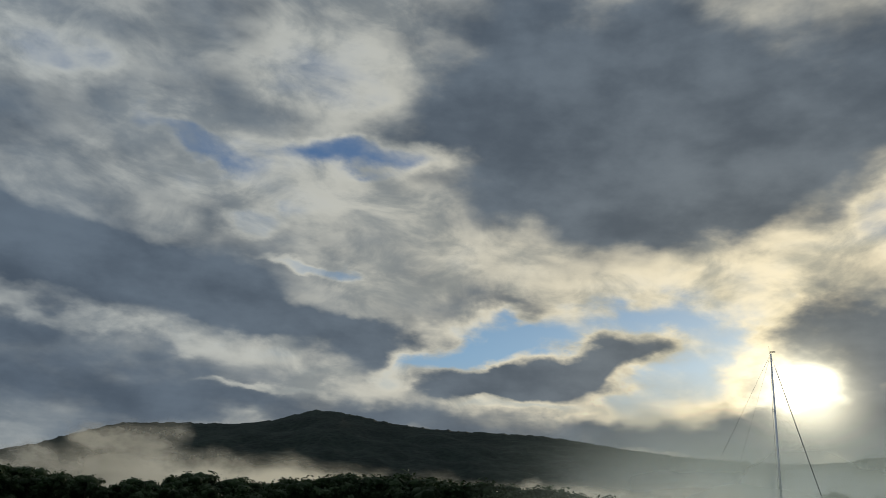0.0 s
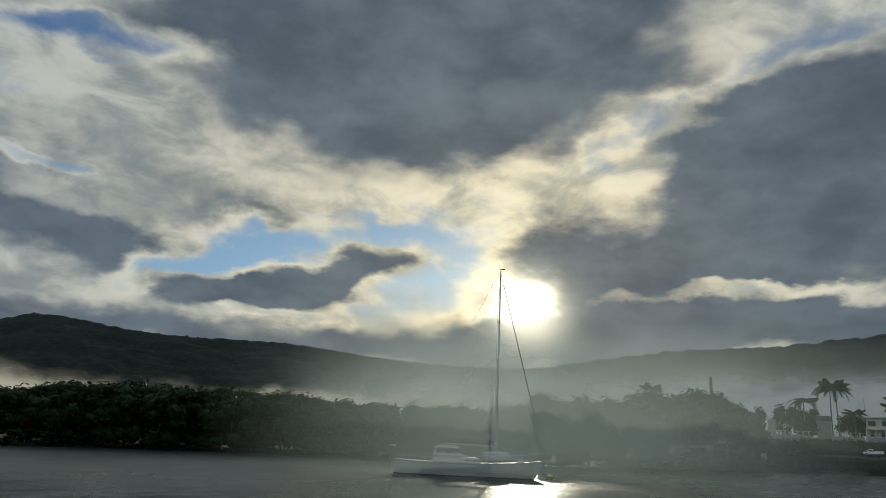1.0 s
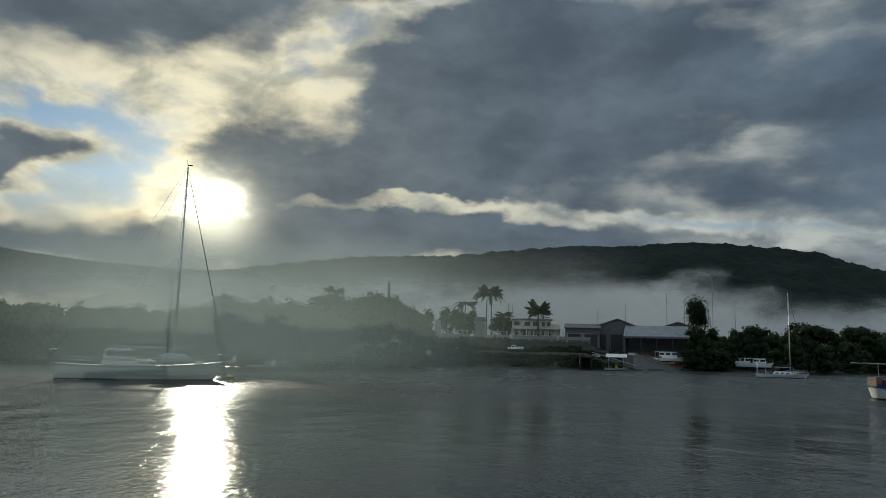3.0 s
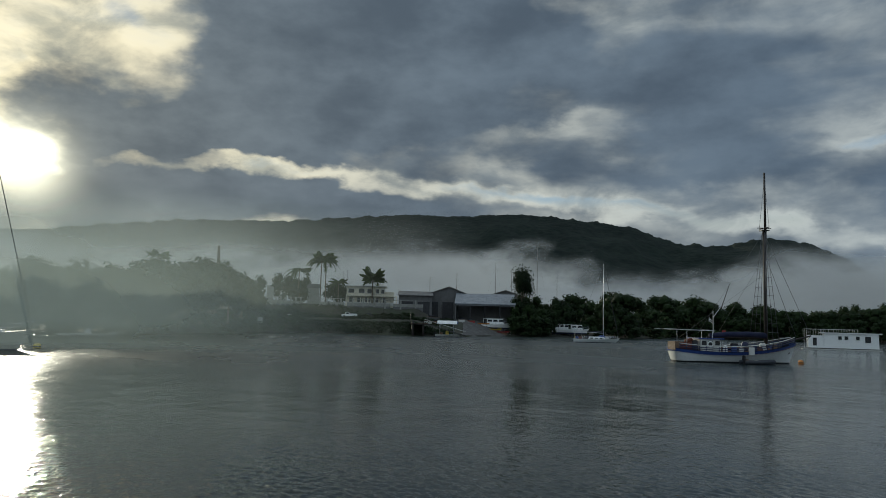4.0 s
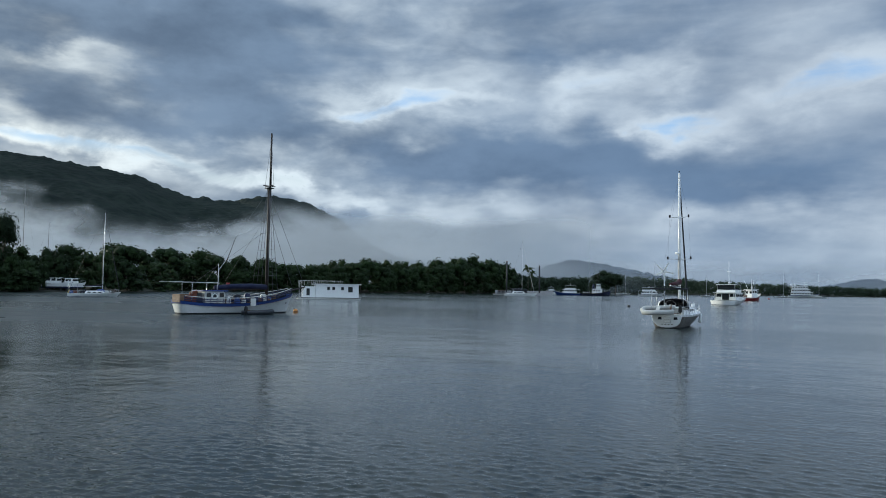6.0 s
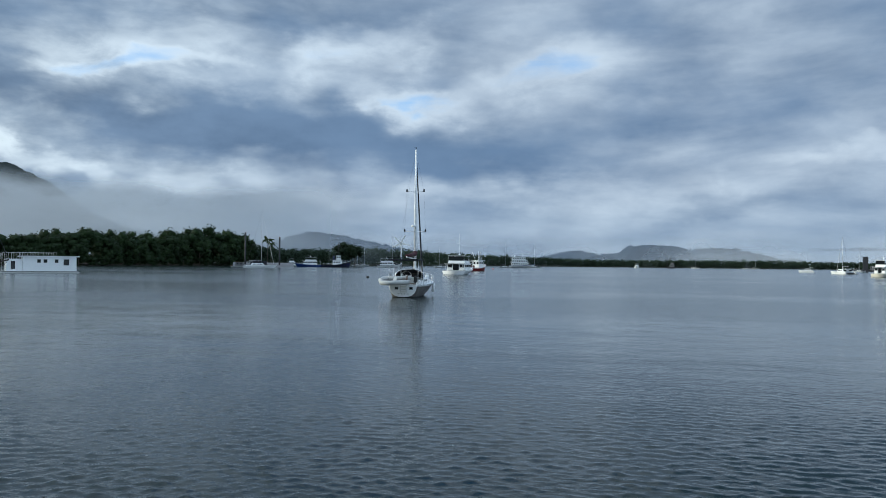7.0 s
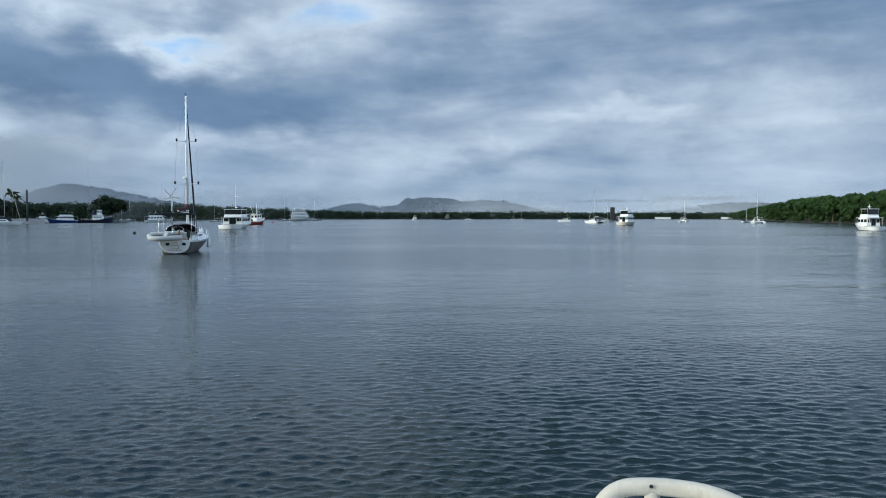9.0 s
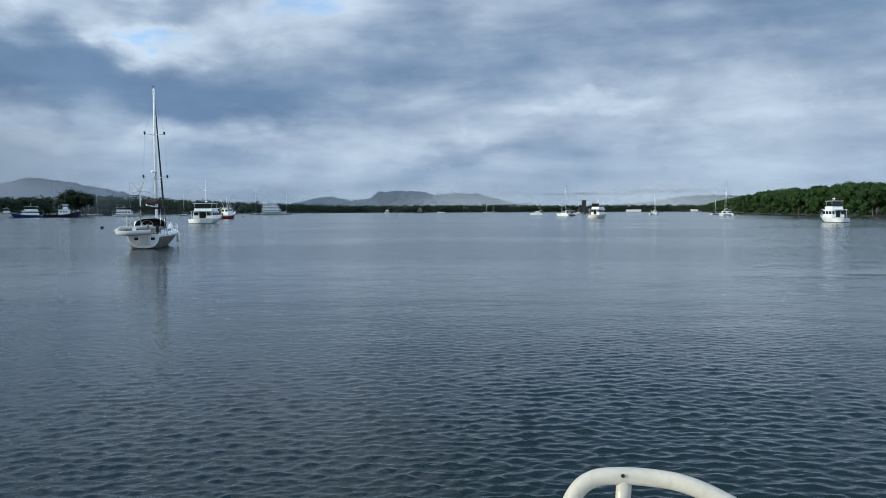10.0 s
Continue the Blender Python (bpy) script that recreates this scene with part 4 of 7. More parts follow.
def small_sloop(az, d, L, heading, mast_el, label, mast_at=0.1, hull_mat=None, cover=None, group="", furl_mat=None, bare=False):
    """A moored cruising sloop seen from afar."""
    e = thing("sailboat", place(az, d, heading), label, "sailboat", group)
    fb = 0.075 * L
    h = Hull(L, L * 0.31, fb * 1.05, fb * 0.95, fb * 1.4, 0.7, 0.4)
    h.skin(e, hull_mat or WHITE, NAVY)
    h.deck(e, GREYW)
    block("cabin", e, WHITE, -L * 0.18, L * 0.2, -L * 0.09, L * 0.09, fb * 0.9, fb + 0.55, 0.06, (0.86, 0.84), -0.1)
    windows(e, [-L * 0.1, 0.0, L * 0.1], L * 0.087, fb + 0.1, fb + 0.36, L * 0.06)
    part("spray_hood", box(B(), -L * 0.26, -L * 0.15, -L * 0.09, L * 0.09, fb + 0.1, fb + 0.95, 0.12, (0.7, 0.85), 0.1), cover or CANVAS, e)
    if bare:
        rigging(e, h, L * mast_at, up(mast_el, d), (L * 0.48, 0, fb * 1.4), (-L * 0.49, 0, fb * 1.1), L * 0.14, fb, DULL, 0.12, furl=0, wire=0.006)
        return e, h
    rigging(e, h, L * mast_at, up(mast_el, d), (L * 0.48, 0, fb * 1.4), (-L * 0.49, 0, fb * 1.1), L * 0.14, fb, boom=L * 0.36, cover=cover or CANVAS, r=0.09, wire=0.02, furl=0.07, furl_mat=furl_mat or CANVAS)
    return e, h


def catamaran(az, d, L, heading, mast_el, label, group=""):
    """A cruising catamaran: two hulls, a bridge deck with a house, and a mast."""
    e = thing("catamaran", place(az, d, heading), label, "catamaran", group)
    w = L * 0.55
    for s in (1, -1):
        h = Hull(L, L * 0.13, 1.0, 1.15, 1.4, 0.8, 0.4)
        ob = h.band("hull", e, WHITE, lambda s: -0.4, h.sheer)
        ob.matrix_basis = pose(0, s * (w / 2 - L * 0.065), 0)
        dk = h.deck(e, GREYW)
        dk.matrix_basis = ob.matrix_basis.copy()
    block("bridge_deck", e, WHITE, -L * 0.42, L * 0.2, -w / 2 + L * 0.1, w / 2 - L * 0.1, 0.75, 1.25, 0.05)
    block("deckhouse", e, WHITE, -L * 0.28, L * 0.14, -w * 0.36, w * 0.36, 1.2, 2.25, 0.12, (0.8, 0.9), -0.15)
    windows(e, [-L * 0.17, -L * 0.06, L * 0.03], w * 0.35, 1.6, 1.98, L * 0.085)
    for y in (-w * 0.22, 0, w * 0.22):
        part("window", box(B(), L * 0.105, L * 0.125, y - w * 0.09, y + w * 0.09, 1.6, 1.98, 0.006), GLASS, e)
    for y in (-w * 0.2, w * 0.2):
        part("window", box(B(), -L * 0.285, -L * 0.265, y - w * 0.1, y + w * 0.1, 1.4, 2.0, 0.006), GLASS, e)
    block("hardtop", e, WHITE, -L * 0.42, -L * 0.2, -w * 0.34, w * 0.34, 2.75, 2.86, 0.03)
    for x in (-L * 0.4, -L * 0.24):
        for y in (-w * 0.3, w * 0.3):
            bar("hardtop_post", e, STEEL, (x, y, 1.2), (x, y, 2.76), 0.03)
    bar("crossbeam", e, ALU, (L * 0.4, -w * 0.42, 1.25), (L * 0.4, w * 0.42, 1.25), 0.07)
    if mast_el:
        rigging(e, None, L * 0.04, up(mast_el, d), (L * 0.42, 0, 1.3), (-L * 0.4, 0, 1.3), w * 0.42, 2.0, boom=L * 0.36, cover=CANVAS, r=0.1, wire=0.02, furl=0.07, furl_mat=GREYW)
    return e


def motor_yacht(az, d, L, beam, heading, label, decks=1, fly=True, hull_mat=None, stripe=None, mast=1.5, name="motor_yacht", tall=1.0, group="", house=(-0.32, 0.2), mast_h=None):
    """A cabin cruiser: flared hull, saloon with windows, flybridge under a hardtop, radar arch and mast."""
    e = thing(name, place(az, d, heading), label, "motorboat", group)
    fb = (0.85 + L * 0.03) * tall
    h = Hull(L, beam, fb * 0.9, fb, fb * 1.65, 0.9, 0.5, 0.12, full=1.8, bilge=0.1)
    h.skin(e, hull_mat or WHITE, NAVY, stripe)
    h.deck(e, GREYW)
    z = fb * 0.95
    x0, x1 = L * house[0], L * house[1]
    w = beam * 0.78
    for k in range(decks):
        hh = 1.9 * tall
        block("saloon", e, WHITE, x0, x1, -w / 2, w / 2, z, z + hh, 0.08, (0.93, 0.92), -0.1)
        n = max(2, int((x1 - x0) / 1.5))
        windows(e, [x0 + (x1 - x0) * (i + 0.5) / n for i in range(n)], w / 2 - 0.04, z + hh * 0.48, z + hh * 0.84, (x1 - x0) / n * 0.78)
        for i in range(3):
            y = (i - 1) * w * 0.29
            part("window", box(B(), x1 - 0.2, x1 - 0.04, y - w * 0.13, y + w * 0.13, z + hh * 0.48, z + hh * 0.86, 0.01), GLASS, e)
        part("aft_door", box(B(), x0 - 0.02, x0 + 0.06, -w * 0.16, w * 0.16, z + 0.12, z + hh * 0.9, 0.01), GLASS, e)
        for i in (-1, 1):
            part("aft_window", box(B(), x0 - 0.02, x0 + 0.06, i * w * 0.32 - w * 0.11, i * w * 0.32 + w * 0.11, z + hh * 0.45, z + hh * 0.88, 0.01), GLASS, e)
        z += hh
        block("roof_overhang", e, WHITE, x0 - L * 0.12, x1 + 0.25, -w / 2 - 0.12, w / 2 + 0.12, z, z + 0.1, 0.03)
        for s in (1, -1):
            bar("overhang_post", e, WHITE, (x0 - L * 0.11, s * w * 0.45, z - hh), (x0 - L * 0.11, s * w * 0.45, z), 0.04)
        x0, x1, w = x0 + L * 0.03, x1 - L * 0.08, w * 0.92
        z += 0.1
    if fly:
        block("flybridge", e, WHITE, x0, x1 - 0.1, -w / 2, w / 2, z, z + 0.75 * tall, 0.1, (0.95, 0.96), 0.05)
        part("windscreen", box(B(), x1 - 0.5, x1 - 0.35, -w * 0.42, w * 0.42, z + 0.7 * tall, z + 1.25 * tall, 0.01, (1, 0.95), -0.15), GLASS, e)
        zt = z + 1.95 * tall
        block("hardtop", e, WHITE, x0 - 0.2, x1 - 0.2, -w / 2, w / 2, zt, zt + 0.1, 0.03)
        for x in (x0 + 0.1, x1 - 0.6):
            for s in (1, -1):
                bar("hardtop_post", e, STEEL, (x, s * w * 0.45, z + 0.7 * tall), (x, s * w * 0.45, zt), 0.035)
        part("clear_panel", box(B(), x0 + 0.05, x0 + 0.08, -w * 0.43, w * 0.43, z + 0.75 * tall, zt, 0.005), GLASS, e, "dark see-through weather curtain")
        z = zt + 0.1
    if mast:
        xm = (x0 + x1) / 2
        top = mast_h or z + mast
        bar("mast", e, WHITE, (xm, 0, z - 0.1), (xm, 0, top), 0.06, 0.03)
        bar("cross_arm", e, WHITE, (xm, -0.5, z + (top - z) * 0.55), (xm, 0.5, z + (top - z) * 0.55), 0.03)
        part("radar", tube(B(), [(xm + 0.2, 0, z + 0.35), (xm + 0.2, 0, z + 0.55)], 0.3, 10, 0.26), WHITE, e)
        for s in (1, -1):
            bar("aerial", e, WIRE, (xm - 0.2, s * w * 0.35, z), (xm - 0.4, s * w * 0.36, z + 2.2), 0.007, n=4)
    h.rail(e, STEEL, 0.75, 0.45, 0.97, 1.4, 0.018, 2)
    return e


# -- the sloop that lies before the sunrise --
def sunrise_sloop():
    m, L = berth(18.0, 73.6, 29.15, 73.2)
    e = thing("sailing_yacht", m, "white sailing yacht with davits moored against the sunrise", "sailboat")
    h = Hull(L, 4.2, 1.35, 1.25, 1.75, 0.72, 0.5, 0.09)
    # the greyer white puts the dullness of a backlit white hull into its paint
    h.skin(e, GREYW, NAVY, BLUE, 0.12)
    h.deck(e, GREYW)
    mx = 2.35
    block("coachroof", e, GREYW, -3.6, 1.0, -1.35, 1.35, 1.2, 1.75, 0.1, (0.9, 0.86), -0.1)
    block("pilothouse", e, GREYW, -3.5, -0.7, -1.25, 1.25, 1.7, 2.75, 0.12, (0.72, 0.86), -0.2)
    windows(e, [-2.9, -2.1, -1.4], 1.17, 2.05, 2.5, 0.62)
    part("windscreen", box(B(), -0.98, -0.86, -1.0, 1.0, 2.05, 2.5, 0.01, (1, 0.9), -0.2), GLASS, e)
    windows(e, [-0.2, 0.5], 1.28, 1.42, 1.62, 0.5)
    part("upturned_dinghy", tube(B(), [(1.3, 0, 1.85), (2.0, 0, 2.05), (3.2, 0, 2.05), (3.9, 0, 1.8)], 0.5, 10, 0.25), RUBBER, e, "grey upturned dinghy on the foredeck", True)
    block("hatch", e, GREYW, 4.3, 5.0, -0.35, 0.35, 1.55, 1.72)
    rigging(e, h, mx, up(12.95, 73.5), (L * 0.49, 0, 1.75), (-L * 0.49, 0, 1.35), 2.0, 1.4, r=0.11, boom=5.4, cover=CANVAS, furl=0.05, wire=0.010)
    bar("topping_lift", e, WIRE, (mx - 5.4, 0, 3.0), (mx, 0, up(12.95, 73.5)), 0.007, n=4)
    for s in (1, -1):
        part("davit", tube(B(), [(-6.6, s * 1.1, 1.3), (-6.8, s * 1.1, 2.3), (-7.2, s * 1.1, 2.55), (-7.7, s * 1.1, 2.5)], 0.05, 6), STEEL, e, smooth=True)
    bar("davit_bar", e, STEEL, (-7.5, -1.1, 2.52), (-7.5, 1.1, 2.52), 0.035)
    part("outboard_engine", box(B(), -7.1, -6.75, 0.5, 0.85, 1.7, 2.3, 0.08, (0.8, 0.8)), BLACK, e)
    part("solar_panel", box(B(), -7.6, -6.5, -1.0, 1.0, 2.6, 2.64, 0.01), GLASS, e)
    h.rail(e, STEEL, 0.65, 0.06, 0.93, 1.7, 0.016, 2)
    part("bow_rail", tube(B(), [(6.2, 0.7, 1.65), (6.2, 0.72, 2.35), (7.4, 0.12, 2.5), (7.4, -0.12, 2.5), (6.2, -0.72, 2.35), (6.2, -0.7, 1.65)], 0.02, 6), STEEL, e)
    part("bow_platform", box(B(), 6.7, 8.1, -0.25, 0.25, 1.66, 1.76, 0.03), TEAK, e)
    part("anchor", tube(B(), [(7.8, 0, 1.7), (8.2, 0, 1.5), (8.0, 0.0, 1.2)], 0.05, 6), STEEL, e)


sunrise_sloop()

# a low workboat behind it
_e = thing("workboat", berth(30.6, 121, 34.5, 119)[0], "low dark open workboat on the hazy water", "motorboat")
_h = Hull(8.0, 2.4, 0.55, 0.55, 0.9, 0.9, 0.3)
_h.skin(_e, GREYW, NAVY), _h.deck(_e, GREYW, 0.2)
block("console", _e, GREYW, -0.6, 0.2, -0.4, 0.4, 0.4, 1.35, 0.05, (0.7, 0.9))
part("outboard_engine", box(B(), -4.3, -3.95, -0.2, 0.2, 0.2, 1.1, 0.07, (0.8, 0.8)), BLACK, _e)


# -- the wooden ketch --
def ketch():
    m, L = berth(74.75, 81, 83.0, 87)
    e = thing("wooden_ketch", m, "old blue and white wooden sailing ketch with one tall dark mast", "sailboat")
    h = Hull(L, 4.4, 1.42, 1.2, 2.25, 0.62, 0.7, 0.07, 0.5)
    h.band("boot_stripe", e, BLACK, lambda s: -0.7, lambda s: 0.14)
    h.band("hull", e, KETCHW, lambda s: 0.14, lambda s: h.sheer(s) - 0.34)
    h.band("blue_wale", e, BLUE, lambda s: h.sheer(s) - 0.34, lambda s: h.sheer(s) - 0.06, 0.03, 3, "faded blue painted wale")
    h.band("cap_rail", e, NAVY, lambda s: h.sheer(s) - 0.06, h.sheer, 0.05, 2)
    h.deck(e, TEAK, 0.35)
    # open rails above the wale, rising to the bow
    for side in (1, -1):
        pts = []
        for s in np.linspace(0.02, 0.97, 21):
            x, y, z = h.point(s, 99)
            pts.append(Vector((x, side * (y - 0.04), z + 0.52 + 0.1 * s * s)))
            bar("rail_post", e, NAVY, (x, side * (y - 0.04), z - 0.02), pts[-1], 0.034)
        part("hand_rail", tube(B(), pts, 0.045, 6), GREYW, e, "white painted hand rail", True)
        part("middle_rail", tube(B(), [p - Vector((0, 0, 0.19)) for p in pts], 0.045, 6), NAVY, e, "navy painted middle rail", True)
        part("lower_rail", tube(B(), [p - Vector((0, 0, 0.37)) for p in pts], 0.045, 6), NAVY, e, "navy painted lower rail", True)
    # houses
    block("aft_cabin", e, REDWOOD, -L * 0.47, -L * 0.34, -1.2, 1.2, 0.9, 2.0, 0.06, (0.95, 0.92), label="red-brown timber aft cabin")
    block("stern_locker", e, TEAK, -L * 0.505, -L * 0.44, -1.0, 1.0, 1.2, 2.05, 0.05)
    part("deck_bundle", tube(B(), [(-L * 0.42, -1.0, 2.1), (-L * 0.36, -0.4, 2.25), (-L * 0.33, 0.5, 2.1)], 0.22, 8, 0.16), REDWOOD, e, "red-brown bundled tarpaulin", True)
    part("lifebuoy", tube(B(), [(-L * 0.24 + 0.27 * math.cos(a), -1.36, 1.85 + 0.27 * math.sin(a)) for a in np.linspace(0, 6.283, 14)], 0.06, 6), WHITE, e, smooth=True)
    block("wheelhouse", e, GREYW, -L * 0.32, -L * 0.15, -1.3, 1.3, 0.9, 2.38, 0.06, (0.94, 0.92))
    block("wheelhouse_roof", e, BLUE, -L * 0.335, -L * 0.13, -1.42, 1.42, 2.36, 2.47, 0.03)
    windows(e, [-L * 0.285, -L * 0.235, -L * 0.18], 1.25, 1.75, 2.2, 0.5)
    block("deckhouse", e, TEAK, -L * 0.12, L * 0.12, -1.1, 1.1, 0.8, 1.62, 0.06, (0.95, 0.9))
    windows(e, [-L * 0.08, -L * 0.02, L * 0.05], 1.06, 1.25, 1.5, 0.4)
    for k, (x, y, w, z, mat) in enumerate(((-0.06, -1.5, 0.3, 1.75, BLUE), (0.0, -1.45, 0.25, 1.6, GREYW), (0.1, -1.5, 0.3, 1.9, NAVY), (0.15, -1.3, 0.35, 1.7, RUST),
                                           (0.19, -0.9, 0.4, 2.1, GREYW), (0.29, -0.8, 0.3, 1.95, TEAK), (-0.13, -1.5, 0.22, 1.8, WHITE), (-0.36, -1.3, 0.3, 2.25, DARKSTEEL),
                                           (-0.02, -0.4, 0.5, 2.0, CANVAS), (0.07, -0.3, 0.4, 2.15, NAVY), (0.4, -0.3, 0.35, 2.35, CANVAS))):
        part("deck_gear", box(B(), L * x - w, L * x + w, y - 0.22, y + 0.22, 1.0, z, 0.08, (0.8, 0.75)), mat, e)
    block("gangway_door", e, GREYW, L * 0.03, L * 0.075, -2.24, -2.14, 0.85, 1.65, 0.02)
    block("hatch", e, TEAK, L * 0.2, L * 0.27, -0.5, 0.5, 1.1, 1.6)
    block("windlass", e, DARKSTEEL, L * 0.33, L * 0.37, -0.4, 0.4, 1.4, 2.1, 0.06)
    part("furled_mainsail", tube(B(), [(-L * 0.2, 0, 2.75), (-L * 0.05, 0, 2.9), (L * 0.1, 0, 2.95), (L * 0.25, 0, 2.85)], 0.24, 8, 0.32), NAVYCLOTH, e, "navy blue covered mainsail on its boom", True)
    bar("boom", e, SPAR, (-L * 0.22, 0, 2.55), (L * 0.27, 0, 2.62), 0.09)
    # canopy frame aft
    for s in (1, -1):
        bar("canopy_rail", e, GREYW, (-L * 0.60, s * 1.3, 3.32), (-L * 0.2, s * 1.3, 3.22), 0.035)
        for x in (-L * 0.42, -L * 0.22):
            bar("canopy_post", e, STEEL, (x, s * 1.2, 1.2), (x, s * 1.28, 3.3), 0.03)
    part("canopy", box(B(), -L * 0.56, -L * 0.23, -1.1, 1.1, 3.31, 3.335, 0.01), CANVAS, e, "thin dark canopy on posts over the stern")
    for x in (-0.55, -0.46, -0.38, -0.29, -0.22):
        bar("canopy_strut", e, WHITE, (L * x, -1.3, 3.25), (L * x, 1.3, 3.3), 0.025)
    bar("mizzen_pole", e, GREYW, (-L * 0.17, 0, 2.3), (-L * 0.17, 0, 5.3), 0.055, 0.03)
    part("lamp_bracket", tube(B(), [(-L * 0.17, 0.0, 4.6), (-L * 0.11, 0.3, 5.5), (-L * 0.07, 0.4, 6.3)], 0.03, 5), STEEL, e)
    part("flag", box(B(), -L * 0.1, -L * 0.07, -0.01, 0.01, 3.0, 3.3), RED, e, "small red flag")
    # mast and rigging
    mx = L * 0.255
    top = up(11.3, 86)
    bar("mast", e, SPAR, (mx, 0, 1.4), (mx, 0, 13.9), 0.2, 0.15, 10)
    bar("topmast", e, SPAR, (mx + 0.12, 0, 13.0), (mx + 0.12, 0, top), 0.14, 0.10, 8)
    bar("crosstree", e, SPAR, (mx, -1.0, 14.2), (mx, 1.0, 14.2), 0.05)
    bar("crosstree", e, SPAR, (mx - 0.75, 0, 14.2), (mx + 0.75, 0, 14.2), 0.05)
    block("crow_platform", e, SPAR, mx - 0.4, mx + 0.4, -0.4, 0.4, 13.9, 14.0, 0.02)
    for s in (1, -1):
        for k, dx in enumerate((-0.9, -0.3, 0.35)):
            bar("shroud", e, WIRE, (mx + dx, s * 2.0, 1.6), (mx + dx * 0.1, s * 0.2, 13.9), 0.026, n=4)
        bar("topmast_shroud", e, WIRE, (mx, s * 1.0, 14.2), (mx + 0.12, 0, top - 0.6), 0.016, n=4)
        for k in range(9):
            z = 3.2 + k * 0.95
            f = (z - 2.0) / 11.9
            y = 2.05 + (0.2 - 2.05) * f
            bar("ratline", e, WIRE, (mx - 0.9 + 0.8 * f, s * y, z), (mx + 0.35 - 0.3 * f, s * y, z), 0.014, n=4)
    tip = (L * 0.5 + 1.6, 0, 2.95)
    bar("bowsprit", e, SPAR, (L * 0.36, 0, 2.1), tip, 0.13, 0.08, 8)
    bar("forestay", e, WIRE, tip, (mx, 0, 13.6), 0.026, n=4)
    bar("inner_forestay", e, WIRE, (L * 0.5, 0, 2.7), (mx, 0, 11.5), 0.026, n=4)
    bar("bobstay", e, WIRE, tip, (L * 0.46, 0, 0.4), 0.026, n=4)
    for x0, z0, zz in ((-L * 0.25, 3.0, 13.7), (-L * 0.12, 2.4, 11.0), (-L * 0.4, 2.5, 9.3)):
        bar("running_stay", e, WIRE, (x0, 1.2, z0), (mx - 0.1, 0, zz), 0.012, n=4)
    bar("gaff", e, SPAR, (-L * 0.1, 0.1, 5.6), (-L * 0.03, 0.05, 8.2), 0.05, 0.03)
    return m


_m = ketch()


def inflatable(name, m, label, length=3.2, width=1.5, mat=RUBBER, engine=True, seat=True):
    """An inflatable dinghy: one U-shaped tube, floor, thwart, transom and engine."""
    e = thing(name, m, label, "dinghy")
    r = 0.21
    pts = [(-length / 2, width / 2 - r, r * 0.9), (length * 0.15, width / 2 - r, r), (length * 0.38, width * 0.3, r * 1.25), (length * 0.5 - r, 0, r * 1.5),
           (length * 0.38, -width * 0.3, r * 1.25), (length * 0.15, -width / 2 + r, r), (-length / 2, -width / 2 + r, r * 0.9)]
    part("tube", tube(B(), pts, r, 10), mat, e, smooth=True)
    part("floor", box(B(), -length * 0.45, length * 0.36, -width * 0.32, width * 0.32, 0.02, 0.1, 0.03), DARKRUB, e)
    part("transom", box(B(), -length * 0.42, -length * 0.4, -width * 0.33, width * 0.33, 0.05, 0.5, 0.01), TEAK, e)
    if seat:
        part("thwart", box(B(), -0.25, 0.05, -width * 0.36, width * 0.36, 0.34, 0.38, 0.01), GREYW, e)
    if engine:
        k = part("outboard_engine", box(B(), -length * 0.52, -length * 0.41, -0.14, 0.14, 0.35, 0.85, 0.06, (0.8, 0.8)), BLACK, e)
        part("engine_leg", box(B(), -length * 0.47, -length * 0.43, -0.04, 0.04, -0.25, 0.36), BLACK, k)
    return e


_p = _m @ Vector((1.0, -3.1, 0))
inflatable("inflatable_dinghy", pose(_p.x, _p.y, 0.0, 0, 0, math.degrees(_m.to_euler().z)), "dark grey inflatable dinghy tied alongside the wooden ketch", 3.4, 1.6, DARKRUB)


